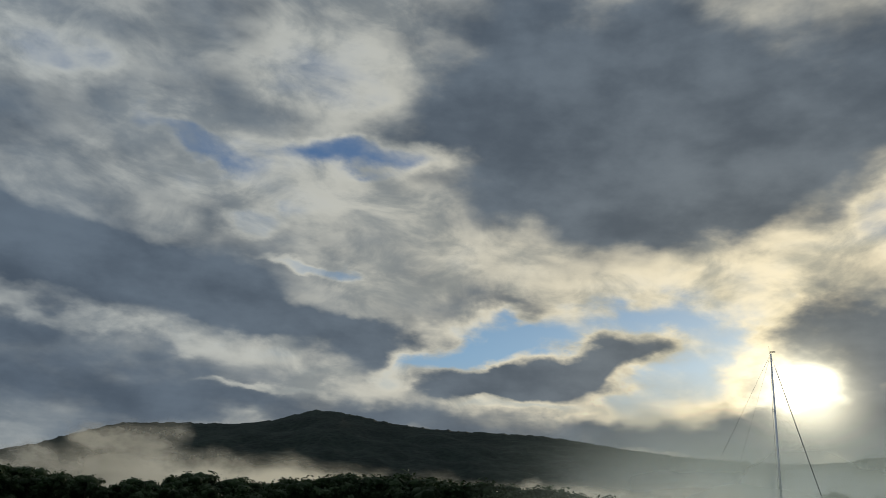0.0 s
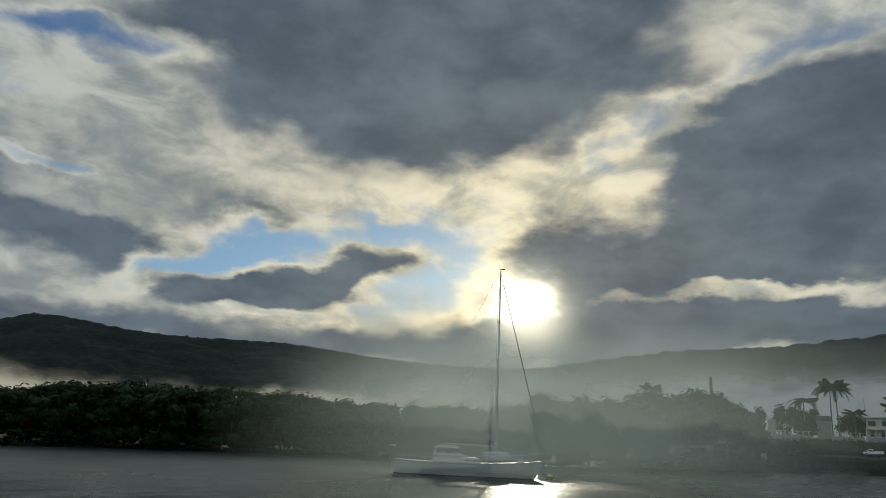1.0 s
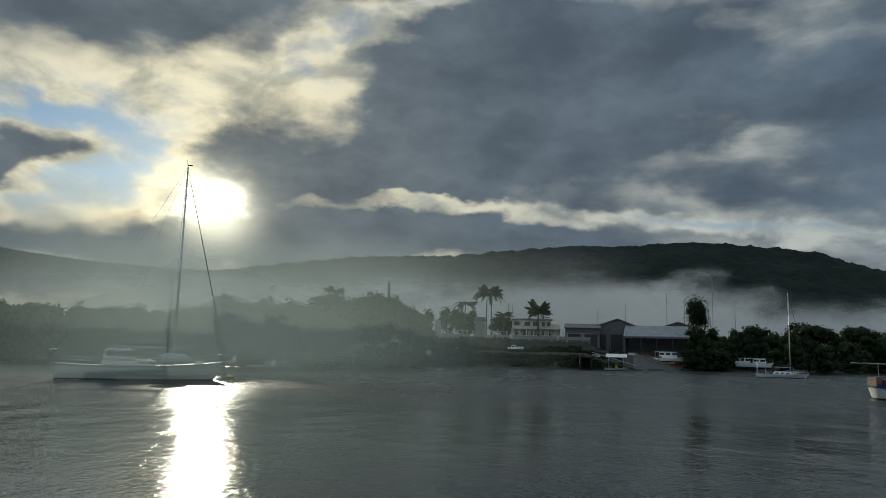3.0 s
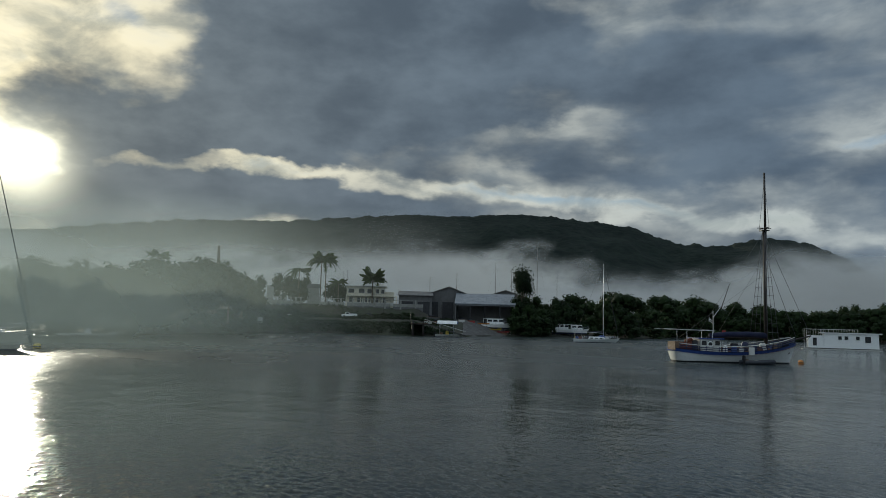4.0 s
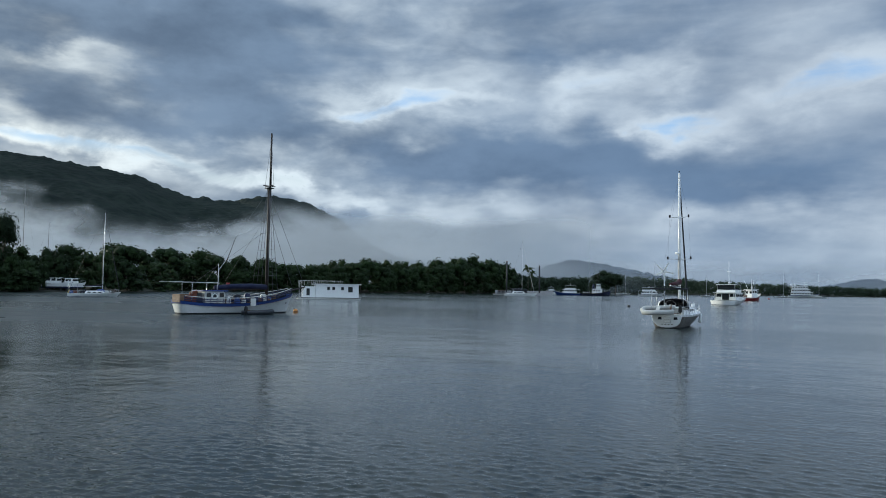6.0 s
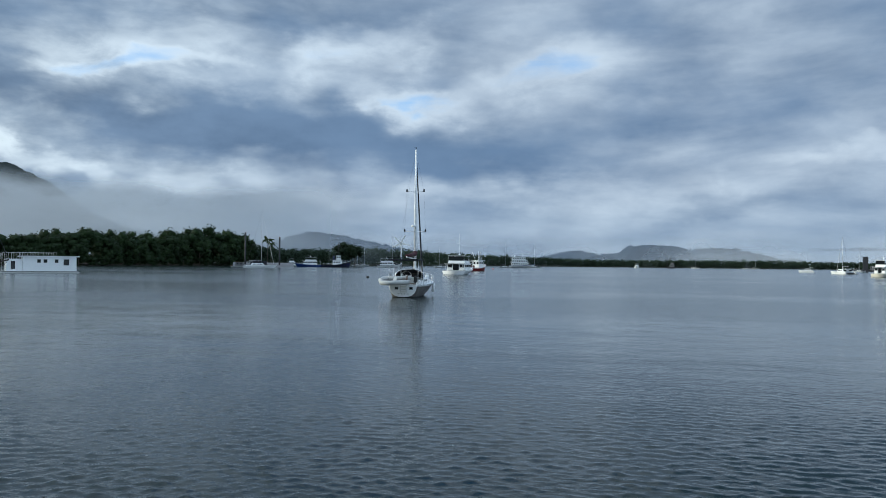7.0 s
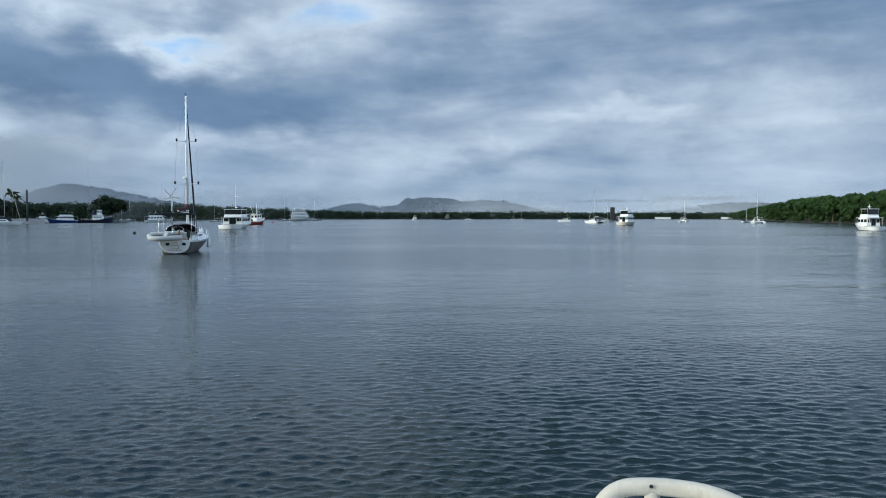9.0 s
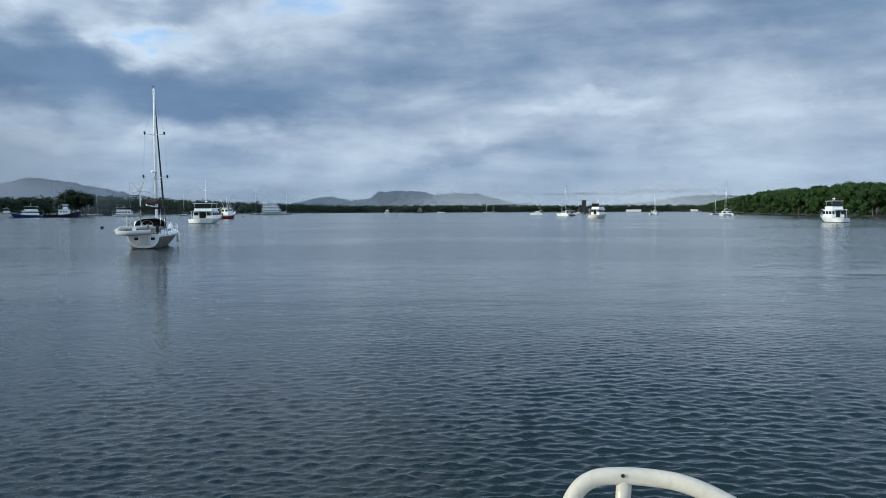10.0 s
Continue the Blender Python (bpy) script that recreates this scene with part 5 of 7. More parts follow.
# -- the houseboat --
def houseboat():
    m, L = berth(83.3, 184, 88.05, 186)
    e = thing("houseboat", m, "white box-shaped houseboat with a roof rail", "houseboat")
    part("pontoon", box(B(), -L / 2, L / 2, -2.3, 2.3, -0.3, 0.45, 0.08, (0.99, 0.97)), GREYW, e)
    part("fender_strip", box(B(), -L / 2 - 0.04, L / 2 + 0.04, -2.36, 2.36, 0.28, 0.4, 0.02), DARKSTEEL, e)
    block("cabin", e, WHITE, -L * 0.22, L * 0.46, -2.0, 2.0, 0.45, 3.55, 0.05, (0.99, 0.97))
    block("fore_cabin", e, WHITE, -L * 0.42, -L * 0.22, -1.8, 1.8, 0.45, 3.1, 0.05)
    block("roof", e, WHITE, -L * 0.26, L * 0.5, -2.25, 2.25, 3.55, 3.75, 0.05)
    for x in (-L * 0.02, L * 0.06, L * 0.2):
        f = part("window", box(B(), x - 0.32, x + 0.32, -2.06, -1.99, 2.3, 3.0, 0.01), GLASS, e)
        part("window_frame", box(B(), x - 0.4, x + 0.4, -2.03, -1.98, 2.22, 3.08, 0.01), GREYW, f)
    # dark panels on the wall stand for the shade in open doors
    part("doorway", box(B(), L * 0.29, L * 0.36, -2.06, -1.99, 1.75, 3.05, 0.01), GLASS, e, "dark panel for the shade of an open door")
    part("doorway", box(B(), -L * 0.36, -L * 0.31, -1.86, -1.79, 0.9, 2.6, 0.01), GLASS, e, "dark panel for the shade of an open door")
    for y in (-2.1, 2.1):
        part("roof_rail", tube(B(), [(-L * 0.46, y, 4.45), (L * 0.2, y, 4.45)], 0.035, 5), GREYW, e)
        for i in range(11):
            x = -L * 0.46 + L * 0.66 * i / 10
            bar("rail_post", e, GREYW, (x, y, 3.0 if x < -L * 0.26 else 3.7), (x, y, 4.45), 0.03)
    for x in (-L * 0.47, -L * 0.44):
        bar("ladder", e, GREYW, (x, -1.9, 0.4), (x, -1.9, 4.3), 0.03)


houseboat()


# -- mooring buoys --
def buoy(az, d, r, mat, label):
    e = thing("mooring_buoy", place(az, d, 0, -0.15 * r), label, "buoy")
    bm = B()
    bmesh.ops.create_uvsphere(bm, u_segments=12, v_segments=8, radius=r)
    bmesh.ops.translate(bm, vec=(0, 0, r * 0.55), verts=bm.verts)
    b = part("float", bm, mat, e, smooth=True)
    part("band", tube(B(), [(0, 0, r * 0.45), (0, 0, r * 0.7)], r * 1.03, 14), BLACK, b)
    part("ring", tube(B(), [(r * 0.25 * math.cos(a), 0, r * 1.65 + r * 0.25 * math.sin(a)) for a in np.linspace(0, 6.283, 10)], r * 0.07, 5), STEEL, e)


buoy(83.25, 88, 0.3, ORANGE, "orange mooring buoy with a yellow-white top near the ketch")
buoy(108.4, 150, 0.3, BLACK, "small dark mooring buoy on open water")
buoy(95.9, 240, 0.35, BLACK, "small dark mooring buoy on open water")
buoy(29.4, 78, 0.35, YELLOW, "small mooring buoy ahead of the sunrise yacht")
buoy(118.0, 420, 0.5, RED, "small red mooring buoy on open water")

# -- the sloop by the boatyard --
_e, _h = small_sloop(69.35, 182, 10.8, 159.5, 4.93, "white sloop with a bimini moored off the boatyard", 0.15)
for x in (-5.0, -3.4):
    for s in (1, -1):
        bar("bimini_post", _e, STEEL, (x, s * 1.2, 0.8), (x, s * 1.2, 2.9), 0.03)
part("bimini", box(B(), -5.3, -3.1, -1.3, 1.3, 2.88, 2.98, 0.04, (0.95, 0.95)), GREYW, _e, "pale cockpit canopy")
part("blue_tarp", box(B(), 0.3, 2.2, -0.8, 0.8, 1.2, 1.75, 0.1, (0.6, 0.5)), BLUE, _e, "blue tarpaulin over the fore cabin")
_h.rail(_e, STEEL, 0.65, 0.05, 0.95, 1.6, 0.02)
for x, y, w, mat in ((-4.6, -0.9, 0.5, BLUE), (-3.9, 0.8, 0.6, REDWOOD), (2.4, -0.3, 0.7, RUBBER), (-4.9, 0.3, 0.4, YELLOW)):
    part("deck_bundle", box(B(), x - w, x + w, y - 0.35, y + 0.35, 0.8, 1.45, 0.14, (0.7, 0.7)), mat, _e)
part("solar_panel", box(B(), -4.9, -3.5, -1.0, 1.0, 3.02, 3.06, 0.01), GLASS, _e)
bar("generator_pole", _e, STEEL, (-5.2, 0.6, 0.9), (-5.2, 0.6, 3.6), 0.04)


# -- the white sloop seen from astern --
def stern_sloop():
    L = 11.4
    s0, hd = at(111.1, 64.6), 121.0
    v = at(hd, 1.0)
    c = s0 + v * (L / 2)
    m = pose(c.x, c.y, 0, 0, 0, 90 - hd)
    e = thing("sailing_yacht", m, "white cruising sloop with taupe topsides seen from astern", "sailboat")
    h = Hull(L, 3.55, 1.15, 1.15, 1.5, 0.7, 0.5, 0.09)
    h.band("boot_stripe", e, BLACK, lambda s: -0.5, lambda s: 0.1)
    h.band("hull", e, TAUPE, lambda s: 0.1, lambda s: h.sheer(s) - 0.16)
    h.band("sheer_stripe", e, WHITE, lambda s: h.sheer(s) - 0.16, h.sheer, 0.012, 2)
    h.deck(e, WHITE)
    # white transom with portlights, steps and a line of lettering too small to read
    bm = B()
    prof = [(0.0, 0.06), (0.42, 0.09), (0.78, 0.2), (1.0, 0.4), (1.13, 0.65), (1.2, 0.95), (1.21, 1.16), (0.0, 1.2)]
    prof = [(-y, z) for y, z in prof[6:0:-1]] + prof
    rings = [[bm.verts.new((x + 0.22 * (1.16 - z) * 0.4, y * k, 0.6 + (z - 0.6) * k)) for y, z in prof] for x, k in ((-L / 2 - 0.16, 0.95), (-L / 2 - 0.12, 1.0), (-L / 2 + 0.12, 1.0))]
    for a, b in zip(rings, rings[1:]):
        for k in range(len(prof)):
            bm.faces.new((a[k], a[(k + 1) % len(prof)], b[(k + 1) % len(prof)], b[k]))
    bm.faces.new(rings[0][::-1]), bm.faces.new(rings[-1])
    part("transom", bm, WHITE, e, "rounded white transom")
    for y in (-0.72, 0.55):
        part("portlight", box(B(), -L / 2 - 0.15, -L / 2 - 0.1, y - 0.16, y + 0.16, 0.72, 0.96, 0.02), GLASS, e)
    for k in range(3):
        part("transom_step", box(B(), -L / 2 - 0.28, -L / 2 - 0.1, -0.3, 0.2, 0.5 + 0.22 * k, 0.55 + 0.22 * k, 0.01), GREYW, e)
    for y in (-0.32, 0.2):
        bar("ladder_rail", e, STEEL, (-L / 2 - 0.2, y, 0.45), (-L / 2 - 0.2, y, 1.3), 0.022)
    for k in range(4):
        part("name_bar", box(B(), -L / 2 - 0.135, -L / 2 - 0.115, -0.5 + 0.26 * k, -0.34 + 0.26 * k, 0.32, 0.37), TAUPE, e)
    # cockpit, coachroof, spray hood
    for s in (1, -1):
        block("coaming", e, WHITE, -5.2, -1.9, s * 1.15 - 0.14, s * 1.15 + 0.14, 1.1, 1.5, 0.06)
    block("cockpit_sole", e, TEAK, -5.2, -1.9, -1.0, 1.0, 1.1, 1.16, 0.01)
    block("coachroof", e, WHITE, -1.9, 3.2, -1.2, 1.2, 1.1, 1.65, 0.1, (0.9, 0.85), 0.05)
    windows(e, [-1.2, -0.2, 0.9], 1.12, 1.3, 1.5, 0.7)
    bm = B()
    arcs = []
    for x, w, top in ((-2.55, 1.3, 2.42), (-2.1, 1.28, 2.48), (-1.6, 1.22, 2.25), (-1.15, 1.1, 1.7)):
        arcs.append([bm.verts.new((x + 0.12 * math.sin(k * math.pi / 10), w * math.cos(k * math.pi / 10), 1.45 + (top - 1.45) * math.sin(k * math.pi / 10) ** 0.55)) for k in range(11)])
    for a, b in zip(arcs, arcs[1:]):
        for k in range(10):
            bm.faces.new((a[k], a[k + 1], b[k + 1], b[k]))
    bmesh.ops.solidify(bm, geom=bm.faces[:], thickness=0.03)
    part("spray_hood", bm, CANVAS, e, "dark arched canvas spray hood", True)
    part("hood_window", box(B(), -1.42, -1.3, -0.8, 0.8, 1.75, 2.1, 0.01, (1, 0.9), -0.1), GLASS, e)
    for x in (-2.55, -2.2):
        part("hood_frame", tube(B(), [(x, 1.32, 1.35), (x + 0.1, 1.25, 2.15), (x + 0.15, 0.8, 2.42), (x + 0.15, -0.8, 2.42), (x + 0.1, -1.25, 2.15), (x, -1.32, 1.35)], 0.02, 6), STEEL, e)
    wheel = part("steering_wheel", tube(B(), [(-4.0, 0.45 * math.cos(a), 1.85 + 0.45 * math.sin(a)) for a in np.linspace(0, 6.283, 18)], 0.02, 6), STEEL, e)
    for a in (0, 1.047, 2.094):
        bar("spoke", wheel, STEEL, (-4.0, -0.45 * math.cos(a), 1.85 - 0.45 * math.sin(a)), (-4.0, 0.45 * math.cos(a), 1.85 + 0.45 * math.sin(a)), 0.0045, n=4)
    block("binnacle", e, WHITE, -3.95, -3.7, -0.15, 0.15, 1.15, 1.95, 0.05)
    # arch with canopy and solar panels
    for x in (-5.5, -3.3):
        for s in (1, -1):
            bar("bimini_post", e, STEEL, (x, s * 1.25, 1.2), (x, s * 1.3, 3.25), 0.026)
    part("bimini", box(B(), -5.9, -2.9, -1.45, 1.45, 3.22, 3.36, 0.06, (0.95, 0.93)), CANVAS, e, "dark canvas cockpit canopy")
    for y in (-0.75, 0.75):
        part("solar_panel", box(B(), -5.9, -5.0, y - 0.65, y + 0.65, 3.45, 3.49, 0.01), GLASS, e)
    # wind generator on its pole
    bar("generator_pole", e, STEEL, (-5.4, 0.25, 1.2), (-5.4, 0.25, 4.55), 0.045, n=8)
    g = part("wind_generator", tube(B(), [(-5.65, 0.25, 4.7), (-5.1, 0.25, 4.7)], 0.12, 10, 0.07), WHITE, e, smooth=True)
    for k in range(5):
        a = 0.5 + k * 1.2566
        part("blade", box(B(), -5.69, -5.65, -0.085, 0.085, 0.05, 0.8, 0.005, (1, 0.45)), WHITE, g).matrix_basis = Matrix.Translation((0, 0.25, 4.7)) @ Matrix.Rotation(a, 4, "X")
    part("tail_fin", box(B(), -5.1, -4.85, 0.23, 0.27, 4.65, 4.95, 0.01), WHITE, g)
    # dan buoy, jerry cans, fender, outboard on the rail
    part("outboard_engine", box(B(), -5.75, -5.45, -1.2, -0.92, 1.3, 1.95, 0.06, (0.8, 0.8)), BLACK, e)
    bar("engine_leg", e, BLACK, (-5.65, -1.06, 0.75), (-5.65, -1.06, 1.35), 0.05)
    part("fender", tube(B(), [(1.6, -1.60, 0.3), (1.6, -1.66, 0.45), (1.6, -1.68, 0.9), (1.6, -1.66, 1.08)], 0.14, 8), WHITE, e, smooth=True)
    part("sail_bag", box(B(), 2.8, 3.5, -1.05, -0.6, 1.45, 2.05, 0.16, (0.6, 0.6)), WHITE, e, "white bundled sail on the side deck")
    for s in (1, -1):
        part("stern_rail", tube(B(), [(-3.9, s * 1.55, 1.15), (-3.9, s * 1.55, 1.8), (-5.5, s * 1.3, 1.8), (-5.6, s * 0.5, 1.8), (-5.6, s * 0.5, 1.2)], 0.02, 6), STEEL, e)
    h.rail(e, STEEL, 0.62, 0.18, 0.95, 1.6, 0.014, 2)
    part("bow_rail", tube(B(), [(4.5, 0.75, 1.4), (4.6, 0.75, 2.0), (5.6, 0.1, 2.1), (5.6, -0.1, 2.1), (4.6, -0.75, 2.0), (4.5, -0.75, 1.4)], 0.02, 6), STEEL, e)
    # rig
    mx, top = 0.75, up(8.75, 70.5)
    bar("mast", e, WHITE, (mx, 0, 1.5), (mx, 0, top), 0.14, 0.09, 10)
    bar("masthead_aerial", e, WIRE, (mx, 0.05, top), (mx - 0.1, 0.3, top + 0.45), 0.0045, n=4)
    part("wind_vane", box(B(), mx - 0.3, mx + 0.2, -0.02, 0.02, top + 0.12, top + 0.2), BLACK, e)
    zc = [up(2.42, 70.5), up(5.5, 70.5)]
    for side in (1, -1):
        prev = Vector((mx - 0.2, side * 1.65, 1.2))
        for z, w in zip(zc, (1.0, 0.82)):
            tip = Vector((mx - 0.15, side * w, z + 0.06))
            bar("spreader", e, WHITE, (mx, 0, z), tip, 0.032, 0.022)
            part("spreader_light", box(B(), tip.x - 0.08, tip.x + 0.08, tip.y - 0.07, tip.y + 0.07, tip.z - 0.06, tip.z + 0.2, 0.02), BLACK, e)
            bar("shroud", e, WIRE, prev, tip, 0.0045, n=4)
            prev = tip
        bar("shroud", e, WIRE, prev, (mx, 0, top - 0.2), 0.0045, n=4)
        bar("lower_shroud", e, WIRE, (mx + 0.4, side * 1.6, 1.2), (mx, 0, zc[0] - 0.1), 0.0045, n=4)
        bar("backstay", e, WIRE, (-5.6, side * 0.9, 1.2), (mx, 0, top), 0.0045, n=4)
    part("radar", tube(B(), [(mx - 0.35, 0.1, zc[0] + 0.45), (mx - 0.35, 0.1, zc[0] + 0.65)], 0.24, 12, 0.2), WHITE, e, smooth=True)
    bowp, topp = Vector((L * 0.49, 0, 1.5)), Vector((mx, 0, top - 0.2))
    bar("forestay", e, WIRE, bowp, topp, 0.0045, n=4)
    part("furled_headsail", tube(B(), [bowp.lerp(topp, f) for f in (0.04, 0.2, 0.6, 0.95)], 0.105, 8, 0.05), CANVAS, e, "dark furled headsail on the forestay", True)
    zb = 3.45
    bar("boom", e, WHITE, (mx - 0.1, 0, zb), (-4.0, 0, zb + 0.1), 0.075)
    part("sail_cover", tube(B(), [(mx - 0.05, 0, zb + 0.55), (mx - 0.35, 0, zb + 0.38), (-1.6, 0, zb + 0.3), (-4.0, 0, zb + 0.2)], 0.24, 10, 0.13), MAROON, e, "maroon canvas cover on the boom", True)
    for x in (-3.0, -1.5):
        for s in (1, -1):
            bar("lazy_jack", e, WIRE, (x, s * 0.2, zb + 0.2), (mx, 0, zc[0] + 0.6), 0.005, n=4)
    # dinghy slung across the stern
    p = m @ Vector((-L / 2 - 0.75, 0.62, 1.3))
    inflatable("inflatable_dinghy", pose(p.x, p.y, p.z, -22, 4, 90 - hd + 90), "pale grey inflatable dinghy slung across the sloop's stern", 2.75, 1.35, RUBBER, False)
    for y in (0.0, 1.1):
        part("davit", tube(B(), [(-L / 2 + 0.3, y, 1.15), (-L / 2 - 0.1, y, 2.0), (-L / 2 - 0.8, y, 2.05), (-L / 2 - 0.85, y, 1.5)], 0.035, 6), STEEL, e, smooth=True)


stern_sloop()

# -- boats by the east bank --
_e = catamaran(100.35, 372, 16.0, 190, 3.7, "white catamaran under a dark tent-shaped cover by a jetty")
bm = B()
_t = [[bm.verts.new((x, y, z)) for y, z in ((-2.9, 1.35), (-1.2, 2.9), (0, 3.35), (1.2, 2.9), (2.9, 1.35))] for x in (-4.6, -2.0, 0.8, 3.2)]
for a, b in zip(_t, _t[1:]):
    for k in range(4):
        bm.faces.new((a[k], a[k + 1], b[k + 1], b[k]))
bmesh.ops.solidify(bm, geom=bm.faces[:], thickness=0.06)
part("tent_cover", bm, CANVAS, _e, "dark tent-shaped canvas cover")
_e = thing("workboat", place(98.95, 385, 189), "old dark-roofed workboat lying by the bank", "motorboat")
_h = Hull(9.5, 2.8, 0.8, 0.8, 1.2, 0.9, 0.3)
_h.skin(_e, GREYW, NAVY), _h.deck(_e, GREYW)
block("wheelhouse", _e, SHED, -2.8, 1.8, -1.1, 1.1, 0.75, 2.6, 0.06, (0.8, 0.9))
block("roof", _e, RUST, -3.2, 2.2, -1.4, 1.4, 2.6, 2.75, 0.04, (0.7, 0.8))
windows(_e, [-1.5, 0.2], 1.05, 1.5, 2.1, 0.9)


def tugboat(az, d, L, heading, label, hull_mat, mast_el):
    e = thing("tugboat", place(az, d, heading), label, "tugboat")
    h = Hull(L, L * 0.3, 1.7, 1.6, 3.4, 0.85, 0.8, 0.06)
    h.skin(e, hull_mat, BLACK, BLACK, 0.25)
    h.deck(e, RUST, 0.3)
    block("deckhouse", e, WHITE, -L * 0.1, L * 0.22, -L * 0.1, L * 0.1, 1.4, 4.3, 0.1)
    windows(e, [-L * 0.04, L * 0.04, L * 0.12], L * 0.1, 2.8, 3.5, 0.9)
    block("boat_deck", e, GREYW, -L * 0.14, L * 0.25, -L * 0.12, L * 0.12, 4.3, 4.45, 0.04)
    block("wheelhouse", e, WHITE, L * 0.02, L * 0.17, -L * 0.08, L * 0.08, 4.45, 7.2, 0.1, (0.95, 0.92))
    windows(e, [L * 0.06, L * 0.13], L * 0.077, 5.8, 6.7, L * 0.05)
    for y in (-0.9, 0.0, 0.9):
        part("window", box(B(), L * 0.165, L * 0.172, y - 0.38, y + 0.38, 5.8, 6.7), GLASS, e)
        part("aft_window", box(B(), L * 0.018, L * 0.026, y - 0.38, y + 0.38, 5.8, 6.7), GLASS, e)
    block("wheelhouse_roof", e, WHITE, L * 0.0, L * 0.19, -L * 0.09, L * 0.09, 7.2, 7.35, 0.04)
    part("funnel", tube(B(), [(-L * 0.06, 0, 4.4), (-L * 0.065, 0, 7.0)], 0.7, 12, 0.6), NAVY, e, smooth=True)
    top = up(mast_el, d)
    bar("mast", e, DARKSTEEL, (L * 0.08, 0, 7.3), (L * 0.08, 0, top), 0.2, 0.1)
    bar("cross_arm", e, DARKSTEEL, (L * 0.08, -1.2, 9.5), (L * 0.08, 1.2, 9.5), 0.07)
    block("winch", e, DARKSTEEL, -L * 0.3, -L * 0.22, -0.9, 0.9, 1.4, 2.8, 0.2)
    for x in np.linspace(-0.4, 0.36, 7):
        part("tyre_fender", tube(B(), [(L * x + 0.5 * math.cos(a), -h.half(x + 0.5) - 0.1, 1.0 + 0.5 * math.sin(a)) for a in np.linspace(0, 6.283, 10)], 0.17, 6), BLACK, e)
    h.rail(e, WHITE, 0.9, 0.1, 0.95, 2.4, 0.04, 2)
    return e


tugboat(105.95, 470, 18.5, 196, "dark blue tugboat with a white wheelhouse", NAVY, 1.63)
motor_yacht(103.9, 478, 17.5, 5.0, 14, "white cruiser on a blue hull lying by the tug", 1, True, BLUE, WHITE, 1.6, tall=1.15, mast_h=8)
motor_yacht(102.75, 500, 9.0, 3.4, 190, "small white cabin boat tied by the bank", 1, True, WHITE, mast=1.0)
motor_yacht(110.0, 505, 16.5, 5.0, 199, "long white passenger launch with a wrap-round cabin", 1, True, WHITE, NAVY, 2.0, house=(-0.38, 0.25), tall=1.1)
small_sloop(108.05, 700, 12.0, 200, 1.25, "distant white sloop at its mooring", 0.08)
small_sloop(107.55, 720, 11.0, 195, 1.15, "distant white sloop at its mooring", 0.05)
small_sloop(110.2, 640, 12.0, 205, 2.35, "distant sloop with a tall mast behind the launch", 0.05)
small_sloop(113.9, 560, 9.5, 24, 1.25, "distant white sloop at its mooring", 0.05)
motor_yacht(115.45, 204, 13.5, 6.6, 131, "white two-deck motor cruiser seen from astern", 1, True, WHITE, None, 2.4, tall=0.98, mast_h=11.2, house=(-0.3, 0.22))


def trawler(az, d, L, heading, label, hull_mat):
    e = thing("fishing_trawler", place(az, d, heading), label, "fishing boat")
    h = Hull(L, L * 0.33, 1.6, 1.4, 3.0, 0.8, 0.8, 0.08)
    h.skin(e, hull_mat, BLACK, WHITE, 0.2)
    h.deck(e, GREYW, 0.3)
    block("wheelhouse", e, WHITE, -L * 0.05, L * 0.22, -L * 0.11, L * 0.11, 1.4, 4.4, 0.1, (0.9, 0.92))
    windows(e, [L * 0.02, L * 0.13], L * 0.105, 3.1, 3.9, L * 0.07)
    for y in (-0.8, 0.8):
        part("aft_window", box(B(), -L * 0.05, -L * 0.04, y - 0.4, y + 0.4, 2.9, 3.8), GLASS, e)
    block("roof", e, WHITE, -L * 0.1, L * 0.25, -L * 0.13, L * 0.13, 4.4, 4.55, 0.04)
    bar("mast", e, WHITE, (L * 0.08, 0, 4.5), (L * 0.08, 0, 8.6), 0.1, 0.06)
    for s in (1, -1):
        bar("outrigger", e, WHITE, (L * 0.02, s * 0.8, 4.4), (-L * 0.03, s * 2.2, 8.2), 0.07, 0.04)
        part("gantry", tube(B(), [(-L * 0.38, s * 1.5, 1.3), (-L * 0.38, s * 1.4, 4.0), (-L * 0.38, 0, 4.2)], 0.09, 6), WHITE, e)
    block("net_drum", e, RUST, -L * 0.3, -L * 0.2, -0.9, 0.9, 1.3, 2.4, 0.2)
    bar("forestay", e, WIRE, (L * 0.48, 0, 3.0), (L * 0.08, 0, 8.5), 0.03, n=4)


trawler(116.75, 318, 14, 150, "red-hulled fishing trawler with white upperworks", RED)


